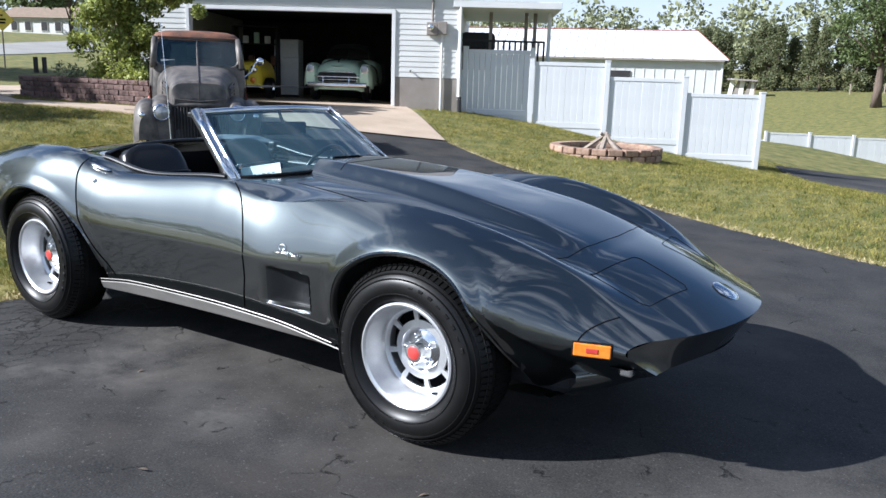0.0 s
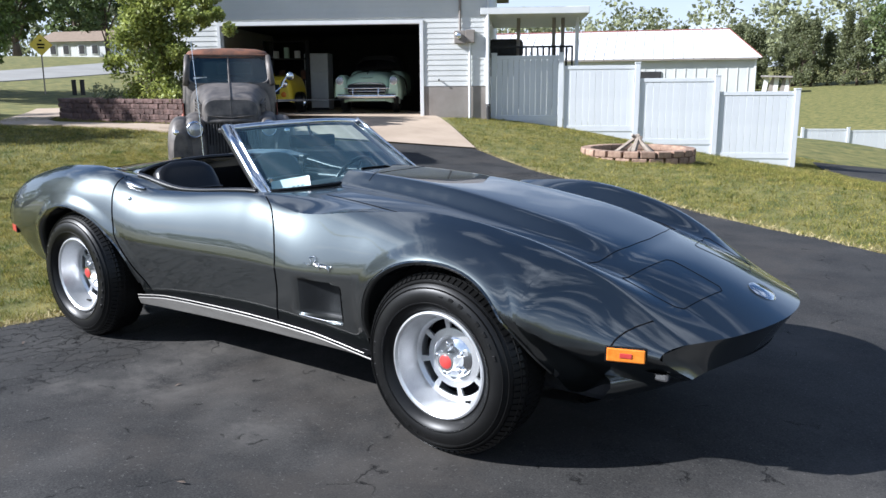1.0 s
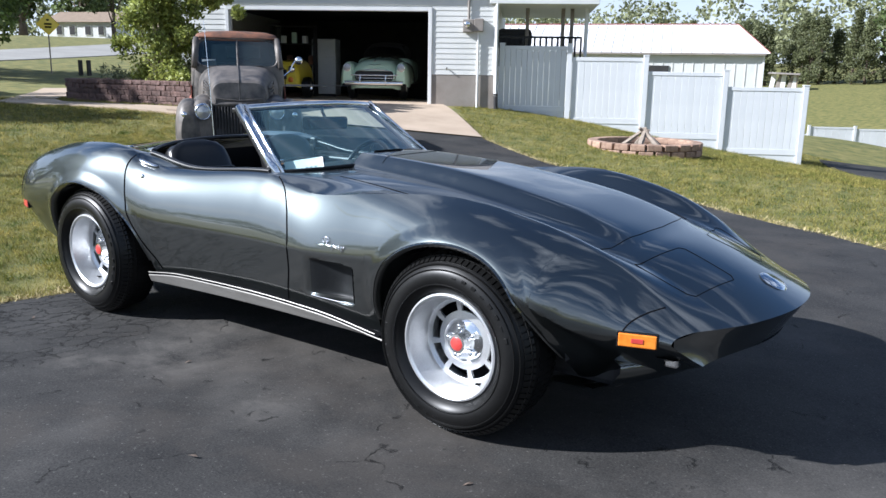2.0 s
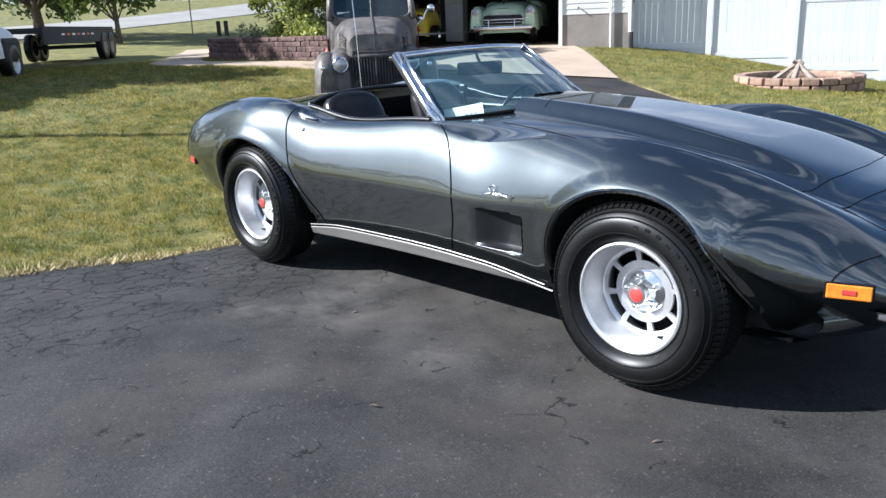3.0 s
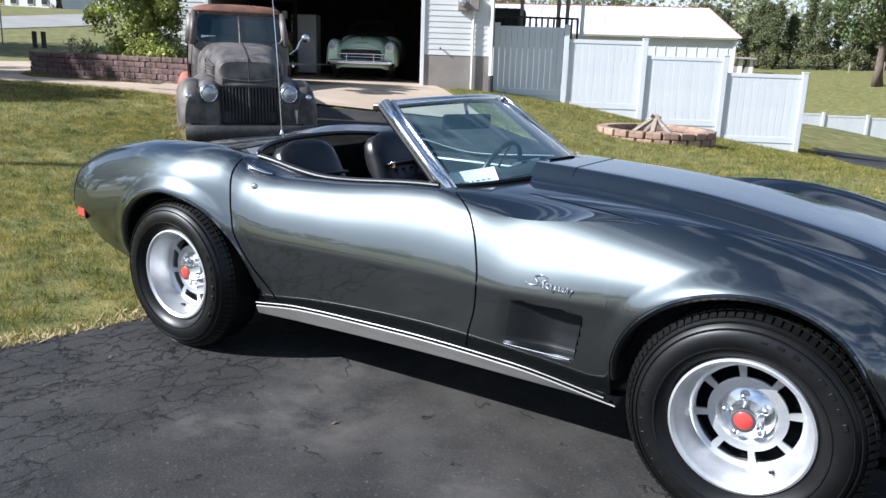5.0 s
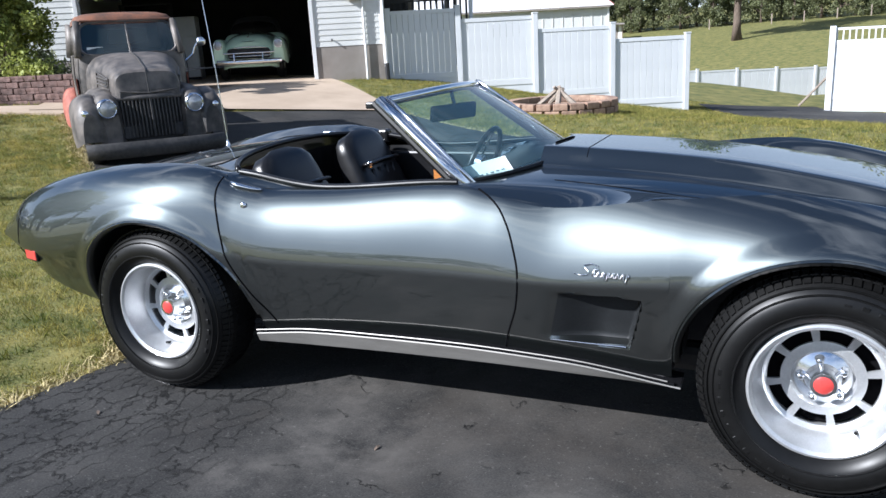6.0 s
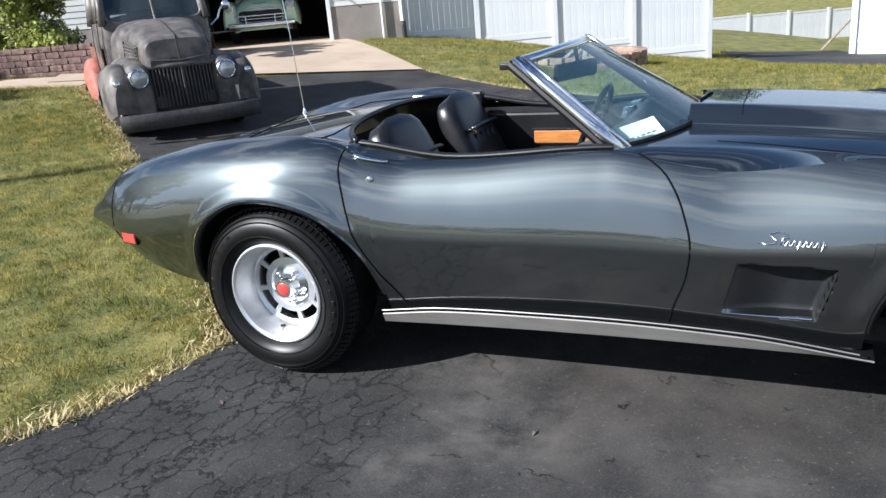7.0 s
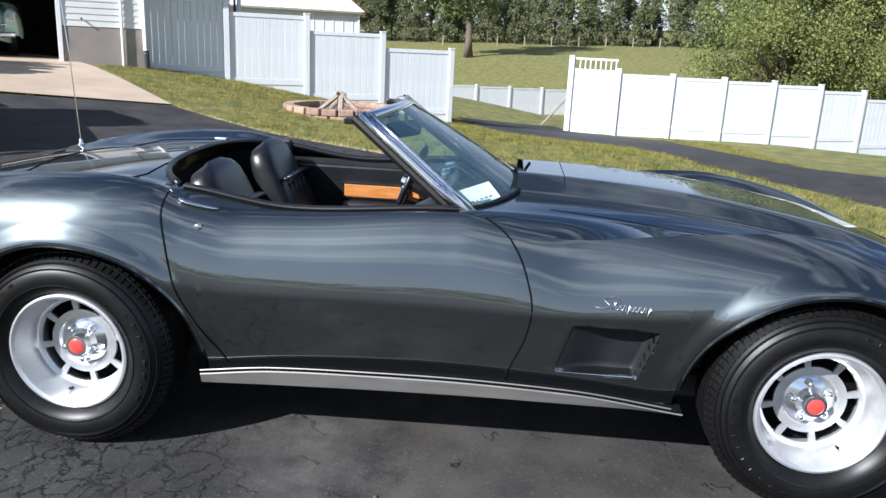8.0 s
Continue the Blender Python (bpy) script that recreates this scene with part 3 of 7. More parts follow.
# ---- the sports car ----
# Lines along the body, tail to nose: half-width and height of sill, waist, fender crest, valley, centre.
SILL_Y = curve([-2.42, -2.1, -1.7, -0.8, 0, 0.85, 1.65, 2.0, 2.15, 2.29], [0.57, 0.70, 0.745, 0.69, 0.67, 0.68, 0.53, 0.41, 0.44, 0.54])
SILL_Z = curve([-2.42, -2.37, -2.18, -1.83, -1.6, -0.8, 0.9, 1.66, 1.9, 2.1, 2.22, 2.29], [0.545, 0.525, 0.465, 0.365, 0.325, 0.27, 0.27, 0.235, 0.265, 0.32, 0.362, 0.39])
WAIST_Y = curve([-2.42, -2.3, -2.1, -1.8, -1.25, -0.85, -0.45, 0, 0.5, 0.85, 1.25, 1.65, 1.95, 2.12, 2.29], [0.645, 0.70, 0.765, 0.815, 0.85, 0.79, 0.757, 0.745, 0.765, 0.80, 0.855, 0.845, 0.79, 0.71, 0.64])
WAIST_Z = curve([-2.42, -2.0, -1.25, -0.6, 0.3, 1.25, 1.8, 2.05, 2.29], [0.565, 0.545, 0.64, 0.575, 0.575, 0.63, 0.545, 0.49, 0.472])
CREST_Y = curve([-2.42, -2.2, -1.9, -1.25, -0.90, -0.65, 0, 0.4, 0.8, 1.25, 1.7, 2.0, 2.29], [0.545, 0.60, 0.635, 0.665, 0.662, 0.632, 0.618, 0.660, 0.665, 0.630, 0.585, 0.555, 0.565])
CREST_Z = curve([-2.42, -2.34, -2.225, -2.0, -1.79, -1.54, -1.34, -1.16, -0.98, -0.85, -0.70, -0.5, 0.05, 0.22, 0.41, 0.76, 1.1, 1.26, 1.43, 1.6, 1.74, 1.9, 2.08, 2.29], [0.635, 0.69, 0.755, 0.82, 0.871, 0.915, 0.932, 0.937, 0.915, 0.86, 0.838, 0.84, 0.872, 0.842, 0.812, 0.850, 0.874, 0.861, 0.829, 0.788, 0.747, 0.694, 0.615, 0.514])
VALLEY_Y = curve([-2.42, -1.2, -0.9, 0, 0.4, 1.0, 1.6, 2.0, 2.29], [0.40, 0.50, 0.585, 0.585, 0.50, 0.465, 0.44, 0.40, 0.40])
VALLEY_Z = curve([-2.42, -2.3, -2.1, -1.6, -1.1, -0.92, -0.5, 0.05, 0.35, 0.8, 1.25, 1.6, 1.85, 2.05, 2.29], [0.64, 0.71, 0.775, 0.855, 0.90, 0.895, 0.842, 0.874, 0.862, 0.826, 0.776, 0.724, 0.674, 0.611, 0.517])
CENTRE_Z = curve([-2.42, -2.3, -2.1, -1.6, -1.1, -0.9, 0.0, 0.3, 0.8, 1.25, 1.6, 1.85, 2.05, 2.29], [0.645, 0.72, 0.79, 0.885, 0.935, 0.94, 0.893, 0.884, 0.860, 0.810, 0.757, 0.705, 0.636, 0.528])
BELLY = curve([-2.42, -1.25, -0.85, -0.3, 0.2, 0.45, 0.9, 1.25, 2.29], [1.9, 2.2, 1.8, 1.55, 1.45, 1.35, 1.8, 2.3, 2.2])
DOME_H = curve([0.25, 0.35, 0.9, 1.4, 1.62, 1.76], [0.064, 0.065, 0.060, 0.044, 0.020, 0.0])
DOME_W = curve([0.25, 0.9, 1.4, 1.76], [0.205, 0.245, 0.285, 0.30])
ARCHES = ((1.2445, 0.435, 0.430, 0.405), (-1.2445, 0.405, 0.445, 0.40))  # centre, reach back, reach ahead, height
AXLE_Z = 0.335
NOSE_BOW, TAIL_BOW = 0.32, 0.10


def bowed(X, y):
    """The nose and the tail are rounded in plan."""
    k = (abs(y) / 0.7) ** 2
    return X - NOSE_BOW * k * ease(1.35, 2.29, X) ** 1.4 + TAIL_BOW * k * ease(-1.9, -2.42, X)


def side_line(X, n=90):
    """Half-section from sill to crest: (y, z) with z rising."""
    ys, zs, ym, zm, yc, zc, e = SILL_Y(X), SILL_Z(X), WAIST_Y(X), WAIST_Z(X), CREST_Y(X), CREST_Z(X), BELLY(X)
    # the front fender's side meets its top in a crease; elsewhere it rolls over
    stop = math.pi / 2 * (1 - 0.34 * ease(0.20, 0.48, X) * (1 - 0.5 * ease(1.9, 2.25, X)) - 0.10 * (1 - ease(-1.3, -0.9, X)))
    c1, s1 = math.cos(stop) ** (2 / e), math.sin(stop) ** (2 / e)
    out = []
    for k in range(n // 2):
        t = k / (n // 2)
        out.append((ys + (ym - ys) * (0.80 * t + 0.20 * math.sin(t * math.pi / 2)), zs + (zm - zs) * t))
    for k in range(n // 2 + 1):
        t = k / (n // 2) * stop
        out.append((yc + (ym - yc) * (math.cos(t) ** (2 / e) - c1) / (1 - c1), zm + (zc - zm) * math.sin(t) ** (2 / e) / s1))
    return np.array(out)


def flare(X, z):
    """How far the skin rolls out towards the edge of a wheel arch."""
    for c, back, ahead, high in ARCHES:
        r = math.hypot((X - c) / (ahead if X > c else back), (z - AXLE_Z) / high)
        if r < 1.2:
            d = max(r - 1, 0) * 0.42
            return 0.014 * (1 - ease(0.0, 0.065, d)) * ease(0.30, 0.42, z)
    return 0.0


def vent_depth(X, z):
    """The scoop behind the front wheel: shallow at its tail, deep where the wheel arch closes it."""
    lean = (z - 0.46) * 0.25
    return 0.066 * ease(0.38 + lean, 0.60 + lean, X) * (1 - ease(0.688 + lean, 0.702 + lean, X)) * ease(0.366, 0.382, z) * (1 - ease(0.538, 0.554, z))


def side_y(X, z):
    line = side_line(X)
    return float(np.interp(z, line[:, 1], line[:, 0])) + flare(X, z) - (vent_depth(X, z) if 0.36 < X < 0.75 else 0)


def dome_fall(f):
    """A flat flank with short round shoulders."""
    f = min(max(f, 0.0), 1.0)
    return 0.82 * f + 0.18 * ease(0, 1, f)


def top_z(X, y):
    """Height of the upper skin inboard of the crest."""
    y = abs(y)
    yv, zv, yc, zc, z0 = VALLEY_Y(X), VALLEY_Z(X), CREST_Y(X), CREST_Z(X), CENTRE_Z(X)
    if y > yv:
        f = min(1.0, (yc - y) / (yc - yv))
        sharp = 1.0 if zv > zc else 1 - ease(0.75, 1.25, X) if X > 0 else 0.6
        z = zc + (zv - zc) * (ease(0, 1, f) * (1 - sharp) + math.sin(f * math.pi / 2) * sharp)
    else:
        z = z0 + (zv - z0) * (y / yv) ** (2 + 2 * ease(0.1, 0.5, X) * (1 - ease(1.5, 2.0, X)))
    if X > 0.2:
        w = DOME_W(X)
        z += DOME_H(X) * (1 - dome_fall((y - w + 0.02) / 0.085))
    return z


def on_side(X, z, out=0.0, s=-1):
    y = side_y(X, z) + out
    return Vector((bowed(X, y), s * y, z))


def on_top(X, y, out=0.0):
    return Vector((bowed(X, y), y, top_z(X, y) + out))


def unbowed(x, y):
    """The station whose skin lies at x."""
    lo, hi = x - 0.3, x + 0.6
    for _ in range(30):
        mid = (lo + hi) / 2
        lo, hi = (mid, hi) if bowed(mid, y) < x else (lo, mid)
    return min(max(lo, -2.42), 2.29)


def skin(x, y, out=0.0):
    """The upper skin over a point of the plan."""
    return on_top(unbowed(x, y), y, out)


def flank(x, z, out=0.0, s=-1):
    """The side skin at x and height z."""
    X = x
    for _ in range(6):
        X = unbowed(x, side_y(X, z))
    return on_side(X, z, out, s)


def arch_z(X):
    for c, back, ahead, high in ARCHES:
        r = (X - c) / (ahead if X > c else back)
        if abs(r) <= 1:
            return AXLE_Z + high * math.sqrt(max(0, 1 - r * r))
    return None


DOOR_REAR = curve([0.25, 0.32, 0.47, 0.60, 0.74, 0.85, 0.93], [-0.70, -0.735, -0.815, -0.868, -0.902, -0.925, -0.918])
DOOR_FRONT = curve([0.25, 0.36, 0.49, 0.59, 0.70, 0.80, 0.85, 0.89], [0.225, 0.253, 0.298, 0.312, 0.286, 0.232, 0.165, 0.055])


def stations():
    xs = list(np.append(np.arange(-2.42, 2.285, 0.022), 2.29))
    for c, back, ahead, _ in ARCHES:
        xs = [x for x in xs if not c - back - 0.012 < x < c + ahead + 0.012]
        for k in range(41):
            a = math.pi * k / 40
            xs.append(c - math.cos(a) * (back if math.cos(a) > 0 else ahead))
        xs += [c - back - 0.003, c + ahead + 0.003]
    xs += list(np.arange(0.38, 0.74, 0.009))
    return sorted({round(float(x), 4) for x in xs})


SIDE_ROWS, CROWN_ROWS = 62, 10


def body_skin():
    """Half a body as rows of points, each with its kind of panel."""
    cols = []
    xs = stations()
    # draw the door's edges to the nearest station, row by row
    base = []
    for X in xs:
        line = side_line(X)
        low = arch_z(X)
        z0 = max(line[0, 1], low) if low else line[0, 1]
        col = []
        for k in range(SIDE_ROWS):
            f = k / SIDE_ROWS
            col.append(z0 + (line[-1, 1] - z0) * (1 - (1 - f) ** 1.25))
        base.append(col)
    shift = np.zeros((len(xs), SIDE_ROWS))
    marks = {}
    for which, seam in (("rear", DOOR_REAR), ("front", DOOR_FRONT)):
        for k in range(SIDE_ROWS):
            i = int(np.argmin([abs(seam(base[a][k]) - xs[a]) for a in range(len(xs))]))
            shift[i, k] = seam(base[i][k]) - xs[i]
            marks[(which, k)] = i
    for i, X in enumerate(xs):
        col = []
        for k in range(SIDE_ROWS):
            Xk = X + shift[i, k]
            z = base[i][k]
            y = side_y(Xk, z)
            col.append((bowed(Xk, y), y, z))
        yc, yv = CREST_Y(X), VALLEY_Y(X)
        for k in range(CROWN_ROWS):
            y = yc + (yv - yc) * k / CROWN_ROWS
            col.append((bowed(X, y), y, top_z(X, y)))
        w = DOME_W(X)
        stops = [yv - (yv - w - 0.07) * k / 10 for k in range(10)] + [w + 0.07 - 0.10 * k / 8 for k in range(8)] + [(w - 0.03) * (1 - k / 12) for k in range(13)]
        for y in stops:
            col.append((bowed(X, y), y, top_z(X, y)))
        cols.append(col)
    return xs, cols, marks


def in_cockpit(x, y):
    """The open cockpit, rounded at the back."""
    if not -1.09 < x < 0.34:
        return False
    front = 0.055 + 0.215 * (1 - (min(abs(y), 0.585) / 0.585) ** 2)
    rear = -1.075 + 0.15 * (abs(y) / 0.585) ** 4
    return abs(y) < 0.588 and rear < x < front


def build_car():
    car = thing("sports_car", "dark grey metallic open two-seat sports car parked on the drive", "car")
    xs, cols, marks = body_skin()
    rows = len(cols[0])
    panels = {"body": bmesh.new(), "door": bmesh.new(), "door_far": bmesh.new()}
    made = {}

    def vert(key, i, k, s):
        bm = panels[key]
        if k == rows - 1:
            s = -1
        v = made.get((key, i, k, s))
        if v is None:
            x, y, z = cols[i][k]
            v = made[(key, i, k, s)] = bm.verts.new((x, s * y, z))
        return v

    for s in (-1, 1):
        for i in range(len(xs) - 1):
            for k in range(rows - 1):
                q = [cols[i][k], cols[i + 1][k], cols[i + 1][k + 1], cols[i][k + 1]]
                cx, cy, cz = (sum(p[a] for p in q) / 4 for a in range(3))
                if k >= SIDE_ROWS and in_cockpit(cx, cy):
                    continue
                key = "body"
                if k < SIDE_ROWS and marks[("rear", k)] <= i < marks[("front", k)]:
                    key = "door" if s < 0 else "door_far"
                elif SIDE_ROWS <= k and -0.93 <= cx <= 0.055 and cy > 0.58:
                    key = "door" if s < 0 else "door_far"
                corner = [vert(key, i, k, s), vert(key, i + 1, k, s), vert(key, i + 1, k + 1, s), vert(key, i, k + 1, s)]
                if len(set(corner)) == 4:
                    panels[key].faces.new(corner)
    # close the tail and the nose
    ring = [vert("body", 0, k, -1) for k in range(rows)] + [vert("body", 0, k, 1) for k in range(rows - 2, -1, -1)]
    panels["body"].faces.new(ring)
    face = []
    for f in (0, 0.2, 0.4, 0.6, 0.8, 1):
        z = 0.39 + (CREST_Z(2.29) - 0.39) * f
        half = side_y(2.29, z)
        row = []
        for k in range(-16, 17):
            y = half * k / 16
            row.append((bowed(2.29, y) - 0.085 * (1 - f) * (1 - (k / 16) ** 4), y, 0.39 + (top_z(2.29, min(abs(y), CREST_Y(2.29))) - 0.39) * f))
        face.append(row)
    sheet(panels["body"], face)
    body = part("body", panels["body"], PAINT, car, "dark grey metallic moulded body", smooth=True, angle=26)
    door = part("door", panels["door"], PAINT, car, "dark grey metallic door with a flush handle", smooth=True, angle=26)
    door_far = part("door", panels["door_far"], PAINT, car, smooth=True, angle=50)
    for s, parent in ((-1, door), (1, door_far)):
        for seam, z0, z1 in ((DOOR_REAR, 0.30, 0.915), (DOOR_FRONT, 0.30, 0.868)):
            pts = [on_side(seam(z), z, 0.0005, s) for z in np.linspace(z0, min(z1, CREST_Z(seam(z1)) - 0.002), 30)]
            part("panel_gap", tube(bmesh.new(), pts, 0.0034, 6), GAP, parent)
    # wheel arch lips
    for c, back, ahead, high in ARCHES:
        for s in (-1, 1):
            rows_ = []
            for k in range(49):
                a = math.pi * (k / 48)
                X = c - math.cos(a) * ((back if math.cos(a) > 0 else ahead) - 0.002)
                z = AXLE_Z + high * math.sin(a)
                z = max(z, SILL_Z(X) + 0.002)
                y = side_y(X, z)
                ix = c + (X - c) * 0.955
                iz = AXLE_Z + (z - AXLE_Z) * 0.955
                rows_.append([(bowed(X, y), s * (y - 0.002), z), (bowed(c + (X - c) * 0.985, y), s * (y + 0.006), AXLE_Z + (z - AXLE_Z) * 0.985), (bowed(ix, y), s * (y - 0.004), iz), (bowed(ix, y), s * (y - 0.03), iz), (ix, s * 0.50, iz)])
            bm = bmesh.new()
            sheet(bm, rows_)
            part("wheel_arch_lip", bm, PAINT, body, smooth=True, angle=60)
            bm = bmesh.new()
            reach = lambda a: 0.948 * (back if math.cos(a) > 0 else ahead)
            well = [[(c - math.cos(a) * reach(a) * r, s * 0.50, AXLE_Z + math.sin(a) * r * high * 0.945) for r in (0.05, 1.0)] for a in np.linspace(0, math.pi, 25)]
            sheet(bm, well)
            sheet(bm, [[(c - math.cos(a) * reach(a), s * yy, AXLE_Z + math.sin(a) * high * 0.945) for yy in (0.50, 0.66)] for a in np.linspace(0, math.pi, 25)])
            part("wheel_well", bm, DARK, body)
    # dark underside
    part("underbody", boxed(0.0, 0, 0.26, 3.6, 1.0, 0.10, 0.03), DARK, body)
    part("underbody", boxed(0.0, 0, 0.27, 1.6, 1.36, 0.06, 0.02), DARK, body)

    # hood and lamp lids: fine gaps in the skin
    def gap_line(points, r=0.0016):
        return part("panel_gap", tube(bmesh.new(), [skin(X, y, 0.0003) for X, y in points], r, 6), GAP, body)

    def dense(points, n=14):
        out = []
        for a, b in zip(points, points[1:]):
            out += [(a[0] + (b[0] - a[0]) * t / n, a[1] + (b[1] - a[1]) * t / n) for t in range(n)]
        return out + [points[-1]]

    for s in (-1, 1):
        gap_line(dense([(0.36, s * 0.46), (0.8, s * 0.475), (1.3, s * 0.475), (1.60, s * 0.455), (1.655, s * 0.44), (1.685, s * 0.40)]))
        gap_line(dense([(1.80, s * 0.450), (1.82, s * 0.462), (1.99, s * 0.430), (2.015, s * 0.41), (2.075, s * 0.185), (2.06, s * 0.165), (1.875, s * 0.150), (1.855, s * 0.165), (1.80, s * 0.450)], 10))
    gap_line(dense([(1.685, -0.40), (1.715, -0.2), (1.725, 0), (1.715, 0.2), (1.685, 0.40)]))
    gap_line(dense([(0.42, -0.235), (0.42, 0), (0.42, 0.235)], 24))
    # bumper joint round the nose
    for s in (-1, 1):
        pts = [on_side(2.16, z, 0.0, s) for z in np.linspace(WAIST_Z(2.16), CREST_Z(2.16) - 0.001, 8)]
        part("panel_gap", tube(bmesh.new(), pts, 0.003, 6), GAP, body)
        pts = [on_side(-2.16, z, 0.0, s) for z in np.linspace(SILL_Z(-2.16) + 0.01, CREST_Z(-2.16) - 0.004, 10)]
        part("panel_gap", tube(bmesh.new(), pts, 0.003, 6), GAP, body)
    # nose badge and front opening
    bm = bmesh.new()
    p = skin(2.17, 0.0, 0.002)
    lathe(bm, [(0.0, 0.010), (0.045, 0.008), (0.055, 0.0)], "Z", 24, Matrix.Translation(p) @ pose(0, 0, 0, 0, 26, 0))
    part("nose_badge", bm, CHROME, body, "round bright nose badge", smooth=True)
    # chin below the front opening, and the dark opening itself
    def lip(y, back):
        return 2.29 - back - NOSE_BOW * (abs(y) / 0.7) ** 2

    bm = bmesh.new()
    ys = np.linspace(-0.56, 0.56, 41)
    sheet(bm, [[(lip(y, b), y, z) for y in ys] for b, z in ((0.29, 0.345), (0.265, 0.33), (0.265, 0.30), (0.30, 0.25), (0.37, 0.215), (0.60, 0.20))])
    part("chin", bm, PAINT, body, "dark lower front apron", smooth=True)
    bm = bmesh.new()
    sheet(bm, [[(lip(y, b), y, z) for y in ys] for b, z in ((0.080, 0.391), (0.10, 0.392), (0.22, 0.394), (0.33, 0.38), (0.29, 0.345))])
    part("front_opening", bm, GAP, body)
    for k in range(5):
        bm = bmesh.new()
        sheet(bm, [[(lip(y, 0.30) + dx, y, 0.350 + k * 0.011 + dz) for y in np.linspace(-0.5, 0.5, 21)] for dx, dz in ((0, 0), (0.012, 0.002), (0.012, 0.006), (0, 0.006))])
        part("grille_bar", bm, GAP, body)
    for s in (-1, 1):
        part("parking_lamp", boxed(lip(0.46, 0.17), s * 0.46, 0.368, 0.05, 0.11, 0.04, 0.008, None), CHROME, body, "clear parking lamp")
    # side marker lamps
    for s in (-1, 1):
        for X, z, w, hgt, m, lab in ((1.922, 0.478, 0.125, 0.046, AMBER, "amber side marker lamp"), (-1.995, 0.525, 0.10, 0.046, RED_PLASTIC, "red side marker lamp")):
            p0, p1 = flank(X - w / 2, z, 0.002, s), flank(X + w / 2, z, 0.002, s)
            along = (p1 - p0).normalized()
            out = along.cross(Vector((0, 0, 1))).normalized() * (1 if s < 0 else -1)
            up = out.cross(along).normalized() * (1 if s < 0 else -1)
            mat_ = Matrix((along, out, up)).transposed().to_4x4()
            mat_.translation = (p0 + p1) / 2
            lens = part("marker_lamp", boxed(0, 0, 0, w, 0.016, hgt, 0.004, mat_), m, car, lab)
            part("bezel", boxed(0, -0.003 , 0, w + 0.012, 0.014, hgt + 0.010, 0.003, mat_), RUBBER, lens)
            if X > 0:
                part("lens_mark", boxed(0, 0.0065, 0, w * 0.32, 0.008, hgt * 0.35, 0.0015, mat_), RED_PLASTIC, lens)
    # side script, drawn as plain slanted strokes
    for s in (-1, 1):
        bm = bmesh.new()
        def at_(x, z):
            return on_side(x, z, 0.005, s)
        strokes = [[(0.585, 0.652), (0.562, 0.658), (0.538, 0.650), (0.543, 0.641), (0.556, 0.633), (0.552, 0.624), (0.530, 0.620), (0.506, 0.624)]]
        flow = []
        for k in range(8):
            x = 0.566 + k * 0.0155
            low = 0.610 if k in (3, 7) else 0.621
            flow += [(x, low), (x + 0.007, 0.636), (x + 0.011, 0.634), (x + 0.008, 0.622)]
        strokes += [flow, [(0.566, 0.622), (0.577, 0.646)], [(0.566, 0.640), (0.588, 0.643)]]
        for st in strokes:
            tube(bm, [at_(*p) for p in st], 0.0019, 6)
        part("script_badge", bm, CHROME, car, "slanting bright script badge", smooth=True)
        # chrome strip standing in for the sun's glint on the scoop's lower lip
        pts = [on_side(X, 0.366 + (X - 0.41) * 0.01, 0.003, s) for X in np.linspace(0.41, 0.665, 14)]
        part("scoop_glint", tube(bmesh.new(), pts, [0.0015 + 0.0025 * k / 13 for k in range(14)], 6, 0.7), CHROME, car)
        # dark sheet over the scoop recess: its shade put into the colour
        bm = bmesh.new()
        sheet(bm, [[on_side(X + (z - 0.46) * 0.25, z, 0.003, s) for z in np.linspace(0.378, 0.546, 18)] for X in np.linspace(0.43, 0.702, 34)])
        part("scoop_shade_sheet", bm, SCOOP_SHADE, car, "dark sheet with the scoop's shade painted in", smooth=True)
        # rocker trim: bright lower cover under a black groove
        lo = curve([-0.82, -0.53, -0.13, 0.26, 0.64, 0.84], [0.216, 0.230, 0.244, 0.250, 0.250, 0.242])
        hi = curve([-0.82, -0.56, -0.33, 0.06, 0.45, 0.84], [0.258, 0.290, 0.300, 0.307, 0.297, 0.254])
        rows_ = []
        for X in np.linspace(-0.82, 0.84, 40):
            yo = 0.716 + 0.006 * math.sin((X + 0.8) * 1.9)
            rows_.append([(X, s * (yo + 0.004), hi(X)), (X, s * (yo + 0.006), hi(X) - 0.005), (X, s * (yo - 0.006), lo(X) + 0.004), (X, s * (yo - 0.012), lo(X)), (X, s * (yo - 0.08), lo(X) + 0.01)])
        bm = bmesh.new()
        sheet(bm, rows_)
        rocker = part("rocker_trim", bm, BRUSHED, car, "brushed bright rocker trim")
        bm = bmesh.new()
        sheet(bm, [[(X, s * (0.716 - 0.09), hi(X) + 0.012), (X, s * (0.719 + 0.006 * math.sin((X + 0.8) * 1.9)), hi(X) + 0.001)] for X in np.linspace(-0.82, 0.84, 40)])
        part("rocker_ledge", bm, GAP, rocker)
        part("rocker_bead", tube(bmesh.new(), [(X, s * (0.722 + 0.006 * math.sin((X + 0.8) * 1.9)), hi(X) + 0.012) for X in np.linspace(-0.82, 0.80, 30)], 0.0026, 6), BRUSHED, rocker)
        part("rocker_groove", tube(bmesh.new(), [(X, s * (0.716 + 0.006 * math.sin((X + 0.8) * 1.9)), hi(X) + 0.004) for X in np.linspace(-0.82, 0.82, 30)], 0.007, 6), GAP, rocker)
        # lock and flush handle
        p = on_side(-0.805, 0.787, 0.0, s)
        bm = bmesh.new()
